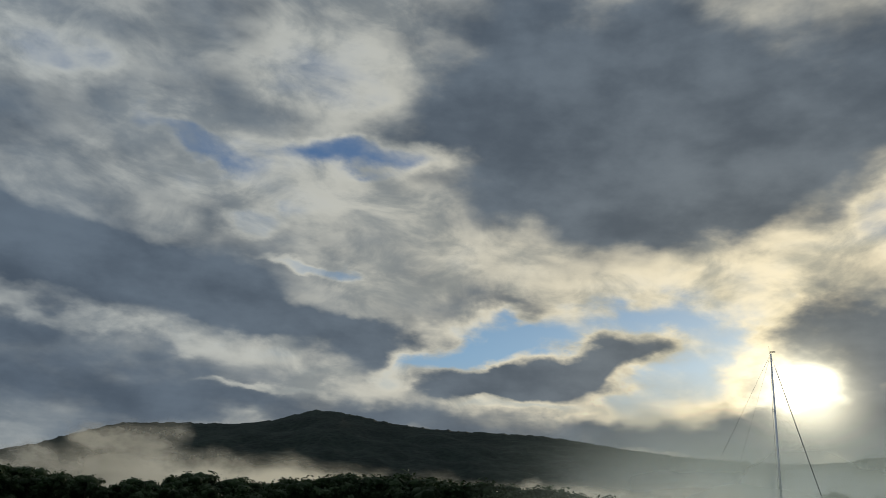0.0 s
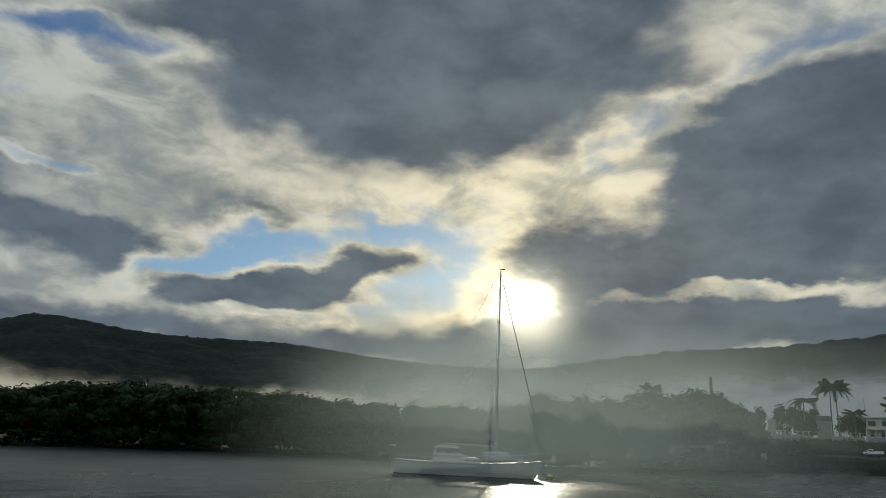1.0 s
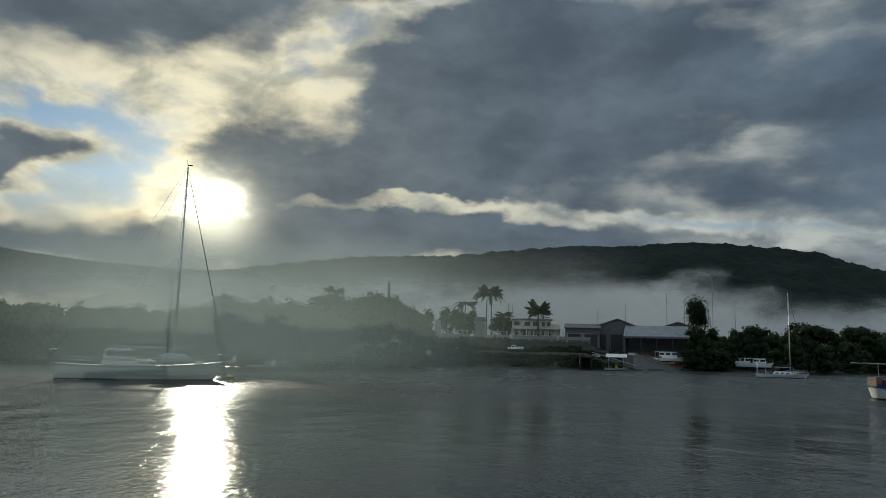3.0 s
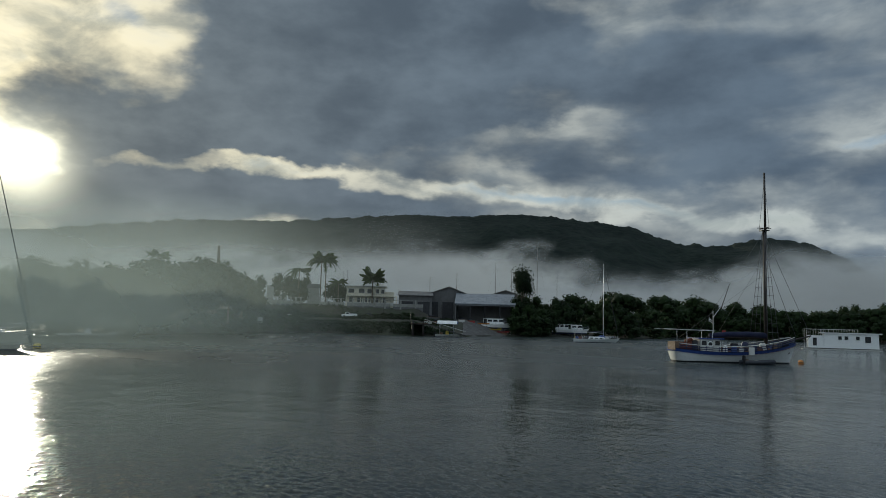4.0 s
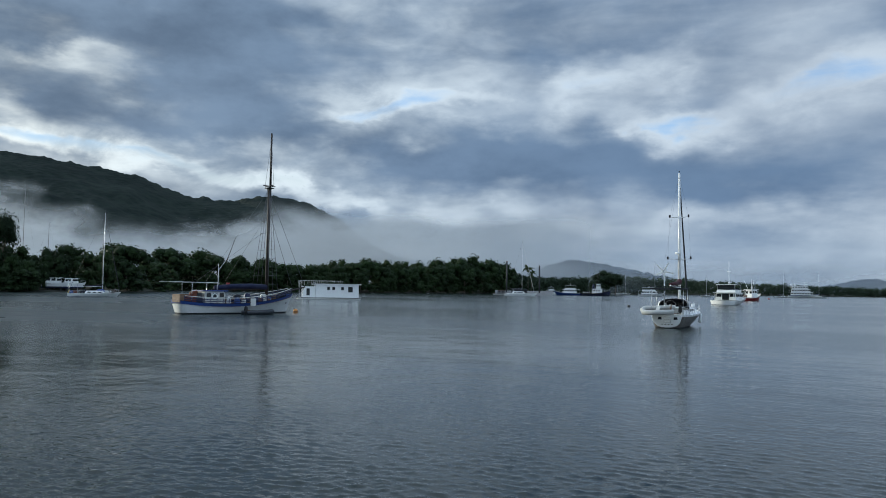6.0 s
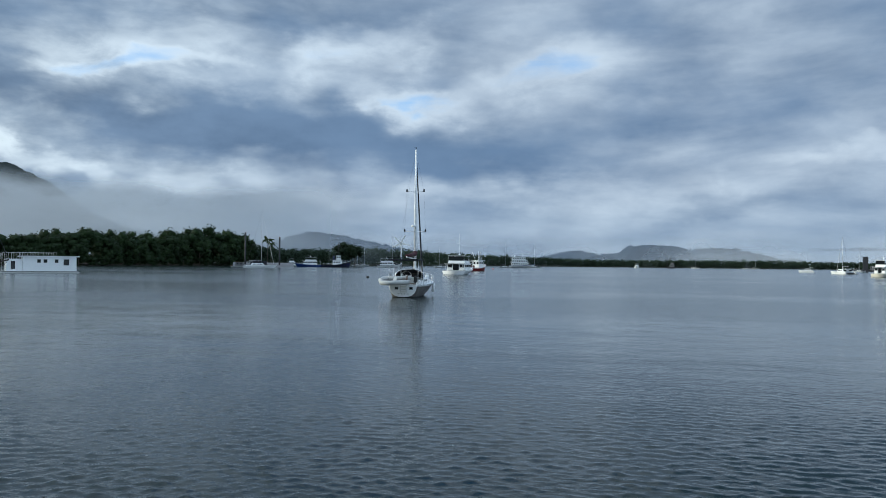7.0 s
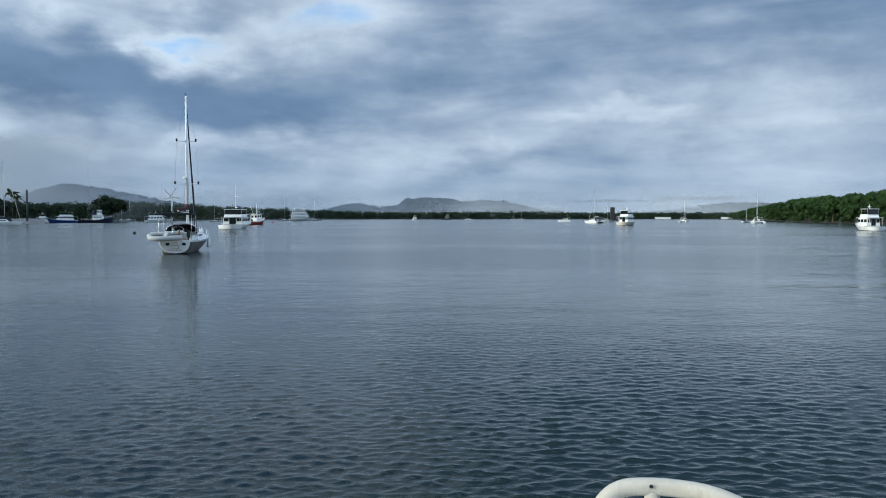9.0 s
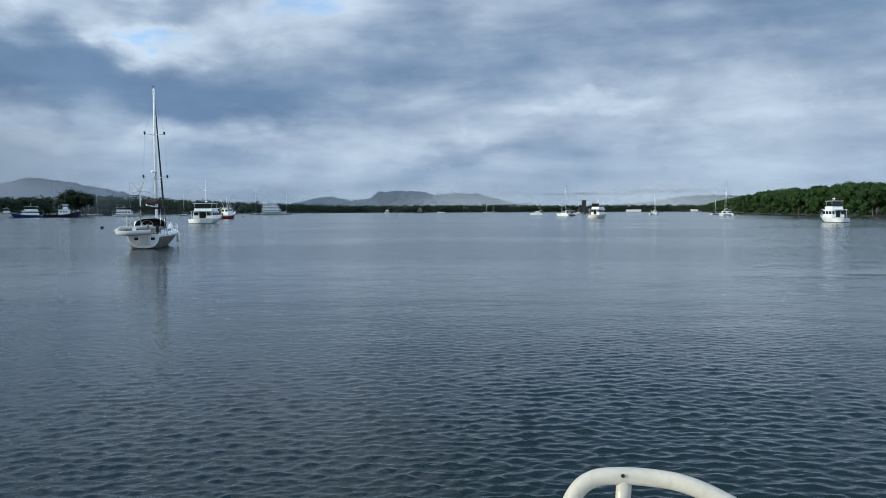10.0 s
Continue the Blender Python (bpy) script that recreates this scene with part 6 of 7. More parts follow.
def ferry(az, d, L, heading, label):
    e = thing("passenger_ferry", place(az, d, heading), label, "ferry")
    h = Hull(L, L * 0.3, 2.0, 2.0, 3.2, 0.92, 0.6, 0.08, full=2.0)
    h.skin(e, WHITE, BLUE, BLUE, 0.3)
    h.deck(e, GREYW)
    z, x0, x1, w = 2.0, -L * 0.42, L * 0.28, L * 0.27
    for k in range(3):
        block("cabin", e, WHITE, x0, x1, -w / 2, w / 2, z, z + 2.4, 0.08, (0.97, 0.97))
        n = max(3, int((x1 - x0) / 1.9))
        windows(e, [x0 + (x1 - x0) * (i + 0.5) / n for i in range(n)], w / 2 - 0.02, z + 0.9, z + 1.8, 1.35)
        block("deck_edge", e, WHITE, x0 - 1.2, x1 + 0.3, -w / 2 - 0.3, w / 2 + 0.3, z + 2.4, z + 2.6, 0.04)
        for s in (1, -1):
            part("deck_rail", tube(B(), [(x0 - 1.1, s * (w / 2 + 0.2), z + 3.6), (x1, s * (w / 2 + 0.2), z + 3.6)], 0.05, 5), WHITE, e)
        z += 2.6
        x0, x1, w = x0 + L * 0.02, x1 - L * 0.07, w * 0.95
    block("funnel", e, WHITE, x0 + 1, x0 + 2.4, -0.7, 0.7, z, z + 1.6, 0.1)
    bar("mast", e, WHITE, (x1 - 1, 0, z), (x1 - 1, 0, z + 3.5), 0.12, 0.06)


ferry(120.2, 680, 23, 206, "white three-deck passenger ferry at anchor")
small_sloop(118.85, 640, 11, 205, 1.68, "distant white sloop at its mooring", 0.08)
small_sloop(121.15, 650, 12, 30, 1.62, "distant white sloop with a long hull", 0.0)
motor_yacht(128.76, 900, 9.5, 4.0, 150, "tiny distant white cabin cruiser", 1, True, WHITE, None, 1.5)


def barge(az, d, L, heading, h_top, label, rig):
    e = thing("work_barge", place(az, d, heading), label, "barge")
    part("pontoon", box(B(), -L / 2, L / 2, -L * 0.2, L * 0.2, -0.4, 1.5, 0.1, (1.02, 1.02)), DARKSTEEL, e)
    block("deckhouse", e, SHED, -L * 0.3, L * 0.1, -L * 0.14, L * 0.14, 1.5, 4.4, 0.1)
    windows(e, [-L * 0.2, -L * 0.08, L * 0.04], L * 0.14, 2.9, 3.6, 1.0)
    if rig:
        block("tower", e, DARKSTEEL, L * 0.2, L * 0.45, -L * 0.1, L * 0.1, 1.5, h_top, 0.1)
    else:
        block("upper_house", e, SHED, -L * 0.24, L * 0.0, -L * 0.1, L * 0.1, 4.4, 7.2, 0.1)
        for x in (-L * 0.3, 0.0, L * 0.25):
            bar("frame_post", e, DARKSTEEL, (x, 0, 1.4), (x, 0, h_top), 0.18)
        bar("frame_beam", e, DARKSTEEL, (-L * 0.3, 0, h_top), (L * 0.25, 0, h_top * 0.9), 0.16)
        bar("boom", e, DARKSTEEL, (L * 0.25, 0, 1.5), (L * 0.45, 0, h_top * 0.8), 0.12)
    return e


barge(131.15, 1000, 15, 45, 13, "dark distant work barge with a gantry", False)
barge(144.1, 720, 15, 45, 12.4, "dark rusty barge with a square tower", True)
small_sloop(132.85, 1000, 11, 60, 0.80, "tiny distant sloop on the estuary", 0.0)
small_sloop(136.35, 1000, 10, 230, 0.62, "tiny distant sloop on the estuary", 0.0)
small_sloop(136.9, 1000, 10, 230, 0.64, "tiny distant sloop on the estuary", 0.0)
catamaran(140.15, 480, 8.5, 52, 0, "white power catamaran at anchor")
catamaran(142.4, 390, 11.5, 108, 2.05, "white cruising catamaran with a tall mast")
small_sloop(143.3, 600, 9.5, 240, 1.3, "small white sloop behind the catamaran", 0.05)
motor_yacht(144.82, 292, 10.5, 4.6, 170, "cream flybridge cruiser seen from the quarter", 1, True, CREAM, None, 1.6, tall=1.1)
catamaran(148.85, 468, 9.0, 160, 1.33, "white cruising catamaran at anchor")
small_sloop(153.05, 470, 8.5, 180, 0.72, "small white sloop near the south bank", 0.05)
catamaran(153.8, 384, 11.0, 145, 2.14, "white cruising catamaran near the south bank")
motor_yacht(160.6, 192, 9.5, 3.7, 136, "white flybridge cruiser with a dark hardtop screen", 1, True, WHITE, None, 1.0, tall=0.95, house=(-0.28, 0.2))
for a, d, w in ((147.35, 1150, 22), (151.8, 1180, 17)):
    _e = thing("shore_shed", place(a, d, a + 92, 0.4), "long low white shed on the far shore", "building")
    part("wall", box(B(), -w / 2, w / 2, -4, 4, 0.0, 2.2, 0.05), WHITE, _e)
    part("roof", box(B(), -w / 2 - 0.6, w / 2 + 0.6, -4.8, 4.8, 2.2, 3.2, 0.05, (0.96, 0.15)), GREYW, _e)

# ---- the deck rail in the foreground ----


def deck_rail():
    e = thing("deck_rail", pose(0, 0, 0), "white painted tubular deck rail with a bolt hole", "railing")
    def pt(az, el, d):
        return at(az, d * math.cos(radians(el)), EYE + d * math.sin(radians(el)))
    ctl = [pt(141.7, -30, 1.62), pt(141.9, -25.5, 1.56), pt(142.4, -22.6, 1.53), pt(143.3, -20.7, 1.52), pt(144.6, -19.75, 1.52), pt(146.4, -19.45, 1.52), pt(148.5, -19.38, 1.52),
           pt(151, -19.55, 1.51), pt(153.5, -20.25, 1.5), pt(156, -21.3, 1.49), pt(160, -23.3, 1.47), pt(166, -27, 1.45), pt(172, -32, 1.42)]
    fine = []
    for i in range(len(ctl) - 1):
        p0, p1, p2, p3 = ctl[max(0, i - 1)], ctl[i], ctl[i + 1], ctl[min(len(ctl) - 1, i + 2)]
        for k in range(5):
            t = k / 5
            fine.append(0.5 * ((2 * p1) + (p2 - p0) * t + (2 * p0 - 5 * p1 + 4 * p2 - p3) * t * t + (3 * p1 - p0 - 3 * p2 + p3) * t ** 3))
    fine.append(ctl[-1])
    foot0, foot1 = fine[0].copy(), fine[-1].copy()
    foot0.z = foot1.z = 1.45
    part("top_rail", tube(B(), [foot0] + fine + [foot1], 0.0165, 16), RAILPAINT, e, smooth=True)
    p = pt(146.85, -19.5, 1.52)
    part("post", tube(B(), [p + Vector((0, 0, -0.004)), p + Vector((0.003, 0, -0.05)), Vector((p.x + 0.02, p.y, 1.45))], 0.0145, 14), RAILPAINT, e, smooth=True)
    hole = pt(146.75, -19.42, 1.502)
    back = (Vector((0, 0, EYE)) - hole).normalized()
    part("bolt_hole", tube(B(), [hole - back * 0.004, hole + back * 0.0012], 0.0036, 12), BLACK, e, "dark bolt hole")


RAILPAINT = paint("chipped_white_rail_paint", (0.60, 0.55, 0.46), 0.3, wear=0.55, scale=11)
deck_rail()
# the deck on which the camera stands
_e = thing("home_boat", pose(0, 0, 0, 0, 0, 90 - 66), "white boat underfoot with a worn pale deck", "boat")
_h = Hull(6.8, 3.5, 1.44, 1.43, 1.5, 0.9, 0.4)
_h.skin(_e, WHITE, NAVY), _h.deck(_e, GREYW, 0.02)
_h.band("rubbing_strake", _e, DARKRUB, lambda s: _h.sheer(s) - 0.16, lambda s: _h.sheer(s) - 0.08, 0.03, 2)
# ---- the boatyard ----


def frond_mesh(length, droop, rows_n=26):
    """One palm frond: a bent midrib with hanging leaflets on both sides."""
    v, f = [], []
    def rib(t):
        return Vector((length * (t - 0.18 * t * t), 0, length * (0.42 * t - droop * t * t)))
    for i in range(rows_n):
        t = 0.12 + 0.88 * i / (rows_n - 1)
        p, q = rib(t), rib(min(1.05, t + 0.024))
        w = length * 0.16 * math.sin(math.pi * (0.15 + 0.8 * t)) + 0.05
        for s in (1, -1):
            k = len(v)
            v += [p, q, q + Vector((w * 0.5, s * w * 0.95, -w * 0.6)), p + Vector((w * 0.48, s * w * 0.98, -w * 0.72))]
            f.append((k, k + 1, k + 2, k + 3))
    for i in range(8):
        k = len(v)
        a, b = rib(i / 8), rib((i + 1) / 8)
        v += [a + Vector((0, 0.05, 0)), a - Vector((0, 0.05, 0)), b - Vector((0, 0.03, 0)), b + Vector((0, 0.03, 0))]
        f.append((k, k + 1, k + 2, k + 3))
    return raw("frond", v, f)


FRONDS = [frond_mesh(1.0, d) for d in (0.25, 0.5, 0.75, 1.1)]


def palm(az, d, z, top_el, label, crown=3.6, n=17, lean=0.3, r=0.24, name="palm_tree", rise=0, stiff=4):
    p = at(az, d, z)
    e = thing(name, pose(p.x, p.y, p.z), label, "palm tree")
    h = up(top_el, d) - z - crown * 0.35
    part("trunk", tube(B(), [(0, 0, -0.3), (lean * 0.1, 0, h * 0.3), (lean * 0.5, 0.1, h * 0.7), (lean, 0.1, h)], r, 8, r * 0.55), BARK, e, smooth=True)
    part("crownshaft", tube(B(), [(lean, 0.1, h - 0.1), (lean, 0.1, h + crown * 0.16)], r * 0.75, 8, r * 0.4), LEAF_PALM, e, smooth=True)
    for i in range(n):
        me = FRONDS[int(RNG.integers(stiff))]
        if not me.materials:
            me.materials.append(LEAF_PALM)
        s = 1.2 * crown * (0.85 + 0.3 * RNG.random())
        obj("frond", me, None, e, m=Matrix.LocRotScale((lean, 0.1, h + crown * 0.1), Euler((0, radians(-25 - rise + (35 + 2 * rise) * RNG.random()), i * 2.4 + RNG.random() * 0.3)), (s, s, s)))


def yard(az, d):
    return land_z(az, d - float(np.interp(az, _sa, _sd)))


def face(az, d, z=None):
    """A pose with x to the right and y away, on the land."""
    return place(az, d, az + 90, yard(az, d) if z is None else z)


TERR = 10.4   # height of the upper terrace


def window_part(parent, x, y, z0, z1, w, deep=0.06):
    f = part("window", box(B(), x - w / 2 - 0.08, x + w / 2 + 0.08, y - 0.05, y + 0.02, z0 - 0.08, z1 + 0.08, 0.01), GREYW, parent)
    part("pane", box(B(), x - w / 2, x + w / 2, y - deep - 0.01, y - 0.02, z0, z1, 0.005), GLASS, f)
    return f


def clubhouse():
    d = 262
    e = thing("clubhouse", face(51.9, d, TERR - 0.6), "cream two-storey waterfront house with a verandah", "house")
    w = 14.4
    block("ground_floor", e, CREAM, -w / 2, w / 2, 1.6, 9, -2.0, 2.9, 0.04)
    block("upper_floor", e, CREAM, -w / 2, w / 2 - 1.0, 0.2, 9, 2.9, 6.1, 0.04)
    block("roof", e, GREYW, -w / 2 - 0.5, w / 2 - 0.3, -0.5, 9.5, 6.1, 6.45, 0.05)
    block("verandah_roof", e, CREAM, -w / 2 - 0.2, w / 2 + 3.2, -0.9, 2.0, 2.75, 3.0, 0.04)
    block("stair_tower", e, CREAM, w / 2 - 1.0, w / 2 + 2.2, 1.5, 7, -2.0, 4.6, 0.04)
    for x in (-5.6, -2.0, 1.0, 3.6, 5.4):
        window_part(e, x, 0.16, 3.9, 5.3, 1.9 if x < 1.5 else 1.0)
    for x in (-5.4, -2.6, 0.2, 3.0, 5.6):
        window_part(e, x, 1.56, 0.4, 2.3, 1.7)
    for x in np.linspace(-w / 2, w / 2 + 3.0, 8):
        block("verandah_post", e, CREAM, x - 0.2, x + 0.2, -0.8, -0.4, -2.0, 2.75, 0.03)
    block("verandah_wall", e, GREYW, -w / 2, w / 2 + 3.2, -0.75, -0.5, -0.4, 0.65, 0.03)
    part("solar_heater", box(B(), w / 2 - 3.2, w / 2 - 1.6, 0.5, 2.2, 6.8, 7.0, 0.02, (1, 1), 0.2), GLASS, e)
    bar("aerial", e, WIRE, (-1.0, 4, 6.3), (-1.0, 4, 13.5), 0.06)


clubhouse()


def terrace_wall(az0, az1, d, label, posts):
    e = thing("terrace_wall", face((az0 + az1) / 2, d, TERR - 0.9), label, "wall")
    w = radians(az1 - az0) * d
    block("parapet", e, OLDWHITE, -w / 2, w / 2, -0.15, 0.15, -0.5, 0.6, 0.03)
    block("retaining_wall", e, SHED, -w / 2, w / 2, -0.1, 0.4, -6.0, -0.5, 0.02)
    for i in range(posts):
        x = -w / 2 + w * (i + 0.5) / posts
        block("post", e, OLDWHITE, x - 0.28, x + 0.28, -0.3, 0.3, -2.6, 1.9, 0.04)
    part("hand_rail", tube(B(), [(-w / 2, 0, 1.75), (w / 2, 0, 1.75)], 0.09, 6), OLDWHITE, e)


terrace_wall(44.9, 47.1, 256, "white terrace parapet with posts above the bank", 6)
terrace_wall(47.5, 50.2, 256, "white terrace parapet with posts above the bank", 5)
terrace_wall(50.4, 53.7, 256, "long white terrace parapet above the bank", 4)
terrace_wall(53.9, 56.2, 256, "long white terrace parapet above the bank", 2)
for a, w, top in ((44.65, 2.3, 0), (47.85, 4.0, 1)):
    _e = thing("water_tank_house", face(a, 264, TERR - 0.6), "square white concrete tank house among trees", "building")
    block("wall", _e, OLDWHITE, -w / 2, w / 2, 0, w, -1.5, 5.2, 0.05)
    if top:
        block("roof", _e, SHED, -w / 2 - 0.3, w / 2 + 0.3, -0.3, w + 0.3, 5.2, 6.6, 0.05, (0.85, 0.8))
for a, d, el in ((42.3, 240, 3.7), (43.6, 272, 3.5), (45.3, 275, 3.75), (46.2, 272, 3.5), (47.0, 275, 3.4), (49.4, 268, 3.3), (49.9, 272, 3.0), (46.8, 262, 2.6)):
    tree(BROAD, at(a, d, 8.0), up(el, d) - 8.0, 9.5, LEAF_DARK, "broadleaf_tree", "dark broadleaf tree behind the terrace", "trees on the terrace")
palm(48.35, 261, 8.4, 5.05, "tall royal palm beside the white tank house", 4.6, 26)
palm(48.75, 264, 8.4, 4.9, "tall royal palm beside the white tank house", 4.2, 24, -0.3)
palm(46.7, 264, 8.4, 4.1, "royal palm behind the terrace wall", 4.4, 16)
palm(52.3, 260.5, 8.4, 3.7, "short thick palm in front of the cream house", 4.6, 30, 0.1, 0.4, rise=25, stiff=2)
palm(49.7, 262, 8.4, 3.3, "short palm beside the cream house", 3.4, 14)
palm(36.6, 176, 3.0, 4.75, "palm rising from the hazy trees", 2.8, 14)
_e = thing("bare_trunk", face(40.8, 205), "tall bare dead palm trunk standing among trees", "tree trunk")
part("trunk", tube(B(), [(0, 0, -0.5), (0.1, 0, 9), (0.0, 0, up(5.4, 205) - yard(40.8, 205))], 0.5, 8, 0.36), BARK, _e, smooth=True)


def shed(az, d, z, w, deep, eave, ridge, label, roof_mat, wall_mat, ridge_at=0.5, doors=3, open_front=False):
    e = thing("boat_shed", face(az, d, z), label, "shed")
    xr = -w / 2 + w * ridge_at
    if open_front:
        block("back_wall", e, wall_mat, -w / 2, w / 2, deep - 0.3, deep, -1, eave, 0.02)
        for s in (-1, 1):
            block("side_wall", e, wall_mat, s * w / 2 - 0.15, s * w / 2 + 0.15, 0, deep, -1, eave, 0.02)
        for i in range(1, doors):
            x = -w / 2 + w * i / doors
            bar("column", e, DARKSTEEL, (x, 0.3, -1), (x, 0.3, eave), 0.16)
        block("fascia", e, roof_mat, -w / 2, w / 2, -0.1, 0.1, eave - 0.7, eave, 0.02)
    else:
        block("wall", e, wall_mat, -w / 2, w / 2, 0, deep, -1, eave, 0.02)
        for i in range(doors):
            x = -w / 2 + w * (i + 0.5) / doors
            part("roller_door", box(B(), x - w / doors * 0.36, x + w / doors * 0.36, -0.06, 0.02, -0.6, eave * 0.72, 0.01), DARKSTEEL, e)
    if ridge_at in (0, 1):
        bm = B()
        vs = [bm.verts.new(c) for c in ((-w / 2 - 0.4, -0.8, eave), (w / 2 + 0.4, -0.8, eave), (w / 2 + 0.4, deep + 0.5, ridge), (-w / 2 - 0.4, deep + 0.5, ridge))]
        lo = [bm.verts.new(v.co - Vector((0, 0, 0.2))) for v in vs]
        for q in ((0, 1, 2, 3),):
            bm.faces.new([vs[k] for k in q]), bm.faces.new([lo[k] for k in q[::-1]])
        for k in range(4):
            bm.faces.new((vs[k], lo[k], lo[(k + 1) % 4], vs[(k + 1) % 4]))
        rf = part("roof", bm, roof_mat, e)
        n = int(w / 0.9)
        for i in range(n):
            x = -w / 2 + w * (i + 0.5) / n
            part("roof_rib", tube(B(), [(x, -0.8, eave + 0.03), (x, deep + 0.5, ridge + 0.03)], 0.06, 4), roof_mat, rf)
    else:
        for x0, x1, z0, z1 in ((-w / 2 - 0.6, xr, eave - 0.1, ridge), (xr, w / 2 + 0.6, ridge, eave - 0.1)):
            bm = B()
            vs = [bm.verts.new(c) for c in ((x0, -0.7, z0), (x1, -0.7, z1), (x1, deep + 0.6, z1), (x0, deep + 0.6, z0))]
            lo = [bm.verts.new(v.co - Vector((0, 0, 0.25))) for v in vs]
            bm.faces.new(vs), bm.faces.new(lo[::-1])
            for k in range(4):
                bm.faces.new((vs[k], lo[k], lo[(k + 1) % 4], vs[(k + 1) % 4]))
            part("roof_slope", bm, roof_mat, e)
        bm = B()
        t = [bm.verts.new(c) for c in ((-w / 2, 0.0, eave - 0.05), (w / 2, 0.0, eave - 0.05), (xr, 0.0, ridge - 0.3))]
        u = [bm.verts.new(v.co + Vector((0, 0.2, 0))) for v in t]
        bm.faces.new(t), bm.faces.new(u[::-1])
        for k in range(3):
            bm.faces.new((t[k], u[k], u[(k + 1) % 3], t[(k + 1) % 3]))
        part("gable", bm, wall_mat, e)
    return e


shed(55.6, 268, 5.5, 12, 12, up(2.28, 268) - 5.5, up(2.7, 268) - 5.5, "low dark boat shed with a sloping dark roof", SHED, SHED, 1, 2)
shed(58.1, 276, 5.2, 17, 14, up(2.35, 276) - 5.2, up(3.02, 276) - 5.2, "dark gabled boat shed with deep eaves", SHED, SHED, 0.52, 3)
shed(60.95, 262, 5.0, 20.6, 13, up(1.75, 262) - 5.0, up(2.52, 275) - 5.0, "blue-grey roofed boat shed with an open front", ROOF, SHED, 1, 4, True)
shed(62.5, 300, 5.0, 14, 10, up(2.4, 300) - 5.0, up(2.85, 300) - 5.0, "dark shed roof beyond the boatyard", SHED, SHED, 0.5, 2)


# the slipway, its retaining edges and the jetty
_e = thing("slipway", pose(0, 0, 0), "wet concrete slipway running down into the river", "slipway")
_v = []
for i in range(14):
    a = 59.3 + (62.6 - 59.3) * i / 13
    for s in np.linspace(-6, 40, 10):
        dd = float(np.interp(a, _sa, _sd)) + s
        _v.append(at(a, dd, max(-0.7, 0.1 + yard(a, dd)) + 0.25))
obj("slab", raw("slab", _v, grid_faces(14, 10), True), WETCON, _e)


def jetty():
    a, d = 55.9, 205
    e = thing("jetty", face(a, d, 0), "old timber jetty with a gangway sloping to the water", "jetty")
    for x in (-1.6, 1.3):
        for y in (0, 4):
            bar("pile", e, SPAR, (x, y, -1.5), (x, y, 4.1), 0.3, 0.26, 8)
    block("deck", e, SPAR, -2.6, 2.4, -0.5, 16, 3.2, 3.5, 0.03)
    for i in range(10):
        x = -2.4 + i * 0.5
        block("plank", e, TEAK, x, x + 0.44, -0.7, 1.2, 3.5, 3.58, 0.01)
    g = part("gangway", box(B(), 1.5, 13.0, 0.2, 1.6, 0.3, 0.55, 0.03), WETCON, e)
    for v in g.data.vertices:
        v.co.z += 3.2 * (1 - (v.co.x - 1.5) / 11.5)
    for y in (0.2, 1.6):
        part("gangway_rail", tube(B(), [(1.5, y, 4.7), (13.0, y, 1.5)], 0.06, 5), GREYW, e)
    bar("lamp_post", e, DARKSTEEL, (-2.2, 1, 3.4), (-2.2, 1, 6.4), 0.08)


jetty()
# the canopied boat at the jetty
_e = thing("canopied_boat", place(58.25, 207, 150), "small open boat under a flat white canopy", "motorboat")
_h = Hull(7.6, 2.5, 0.7, 0.65, 1.05, 0.9, 0.3)
_h.skin(_e, GREYW, NAVY), _h.deck(_e, GREYW, 0.15)
for x in (-2.6, 1.2):
    for s in (1, -1):
        bar("canopy_post", _e, STEEL, (x, s * 1.0, 0.6), (x, s * 1.0, 3.9), 0.05)
_c = part("canopy", box(B(), -3.4, 2.2, -1.4, 1.4, 3.5, 3.6, 0.04, (0.98, 0.98)), WHITE, _e, "flat white canopy")
for v in _c.data.vertices:            # it tips towards the river
    v.co.z += 0.32 * (v.co.y + 1.4)
block("console", _e, YELLOW, -1.0, -0.1, -0.5, 0.5, 0.6, 1.7, 0.06, (0.8, 0.9))
part("seat_box", box(B(), -2.8, -1.8, -0.8, 0.8, 0.6, 1.2, 0.05), TEAK, _e)
part("outboard_engine", box(B(), -4.1, -3.7, -0.25, 0.25, 0.3, 1.4, 0.08, (0.8, 0.8)), BLACK, _e)
# small boats drawn up by the slipway
for a, d, mat, lab in ((60.9, 257, ORANGE, "orange rowing boat drawn up on the slipway"), (61.8, 255, YELLOW, "yellow rowing boat drawn up on the slipway"),
                       (62.4, 253, RED, "red rowing boat drawn up on the slipway"), (61.3, 259, GREYW, "pale rowing boat drawn up on the slipway")):
    _e = thing("rowing_boat", place(a, d, a + 100, yard(a, d) + 0.75), lab, "rowing boat", "rowing boats on the slipway")
    _h = Hull(4.2, 1.6, 0.45, 0.4, 0.65, 0.8, 0.2)
    _h.skin(_e, mat, GREYW, bottom=0.02)
    block("thwart", _e, TEAK, -0.3, 0.1, -0.7, 0.7, 0.3, 0.36, 0.01)
    block("floor", _e, TEAK, -1.7, 1.2, -0.55, 0.55, -0.1, 0.0, 0.01)
    block("cradle", _e, TEAK, -1.2, 1.2, -0.4, 0.4, -0.75, -0.1, 0.02)


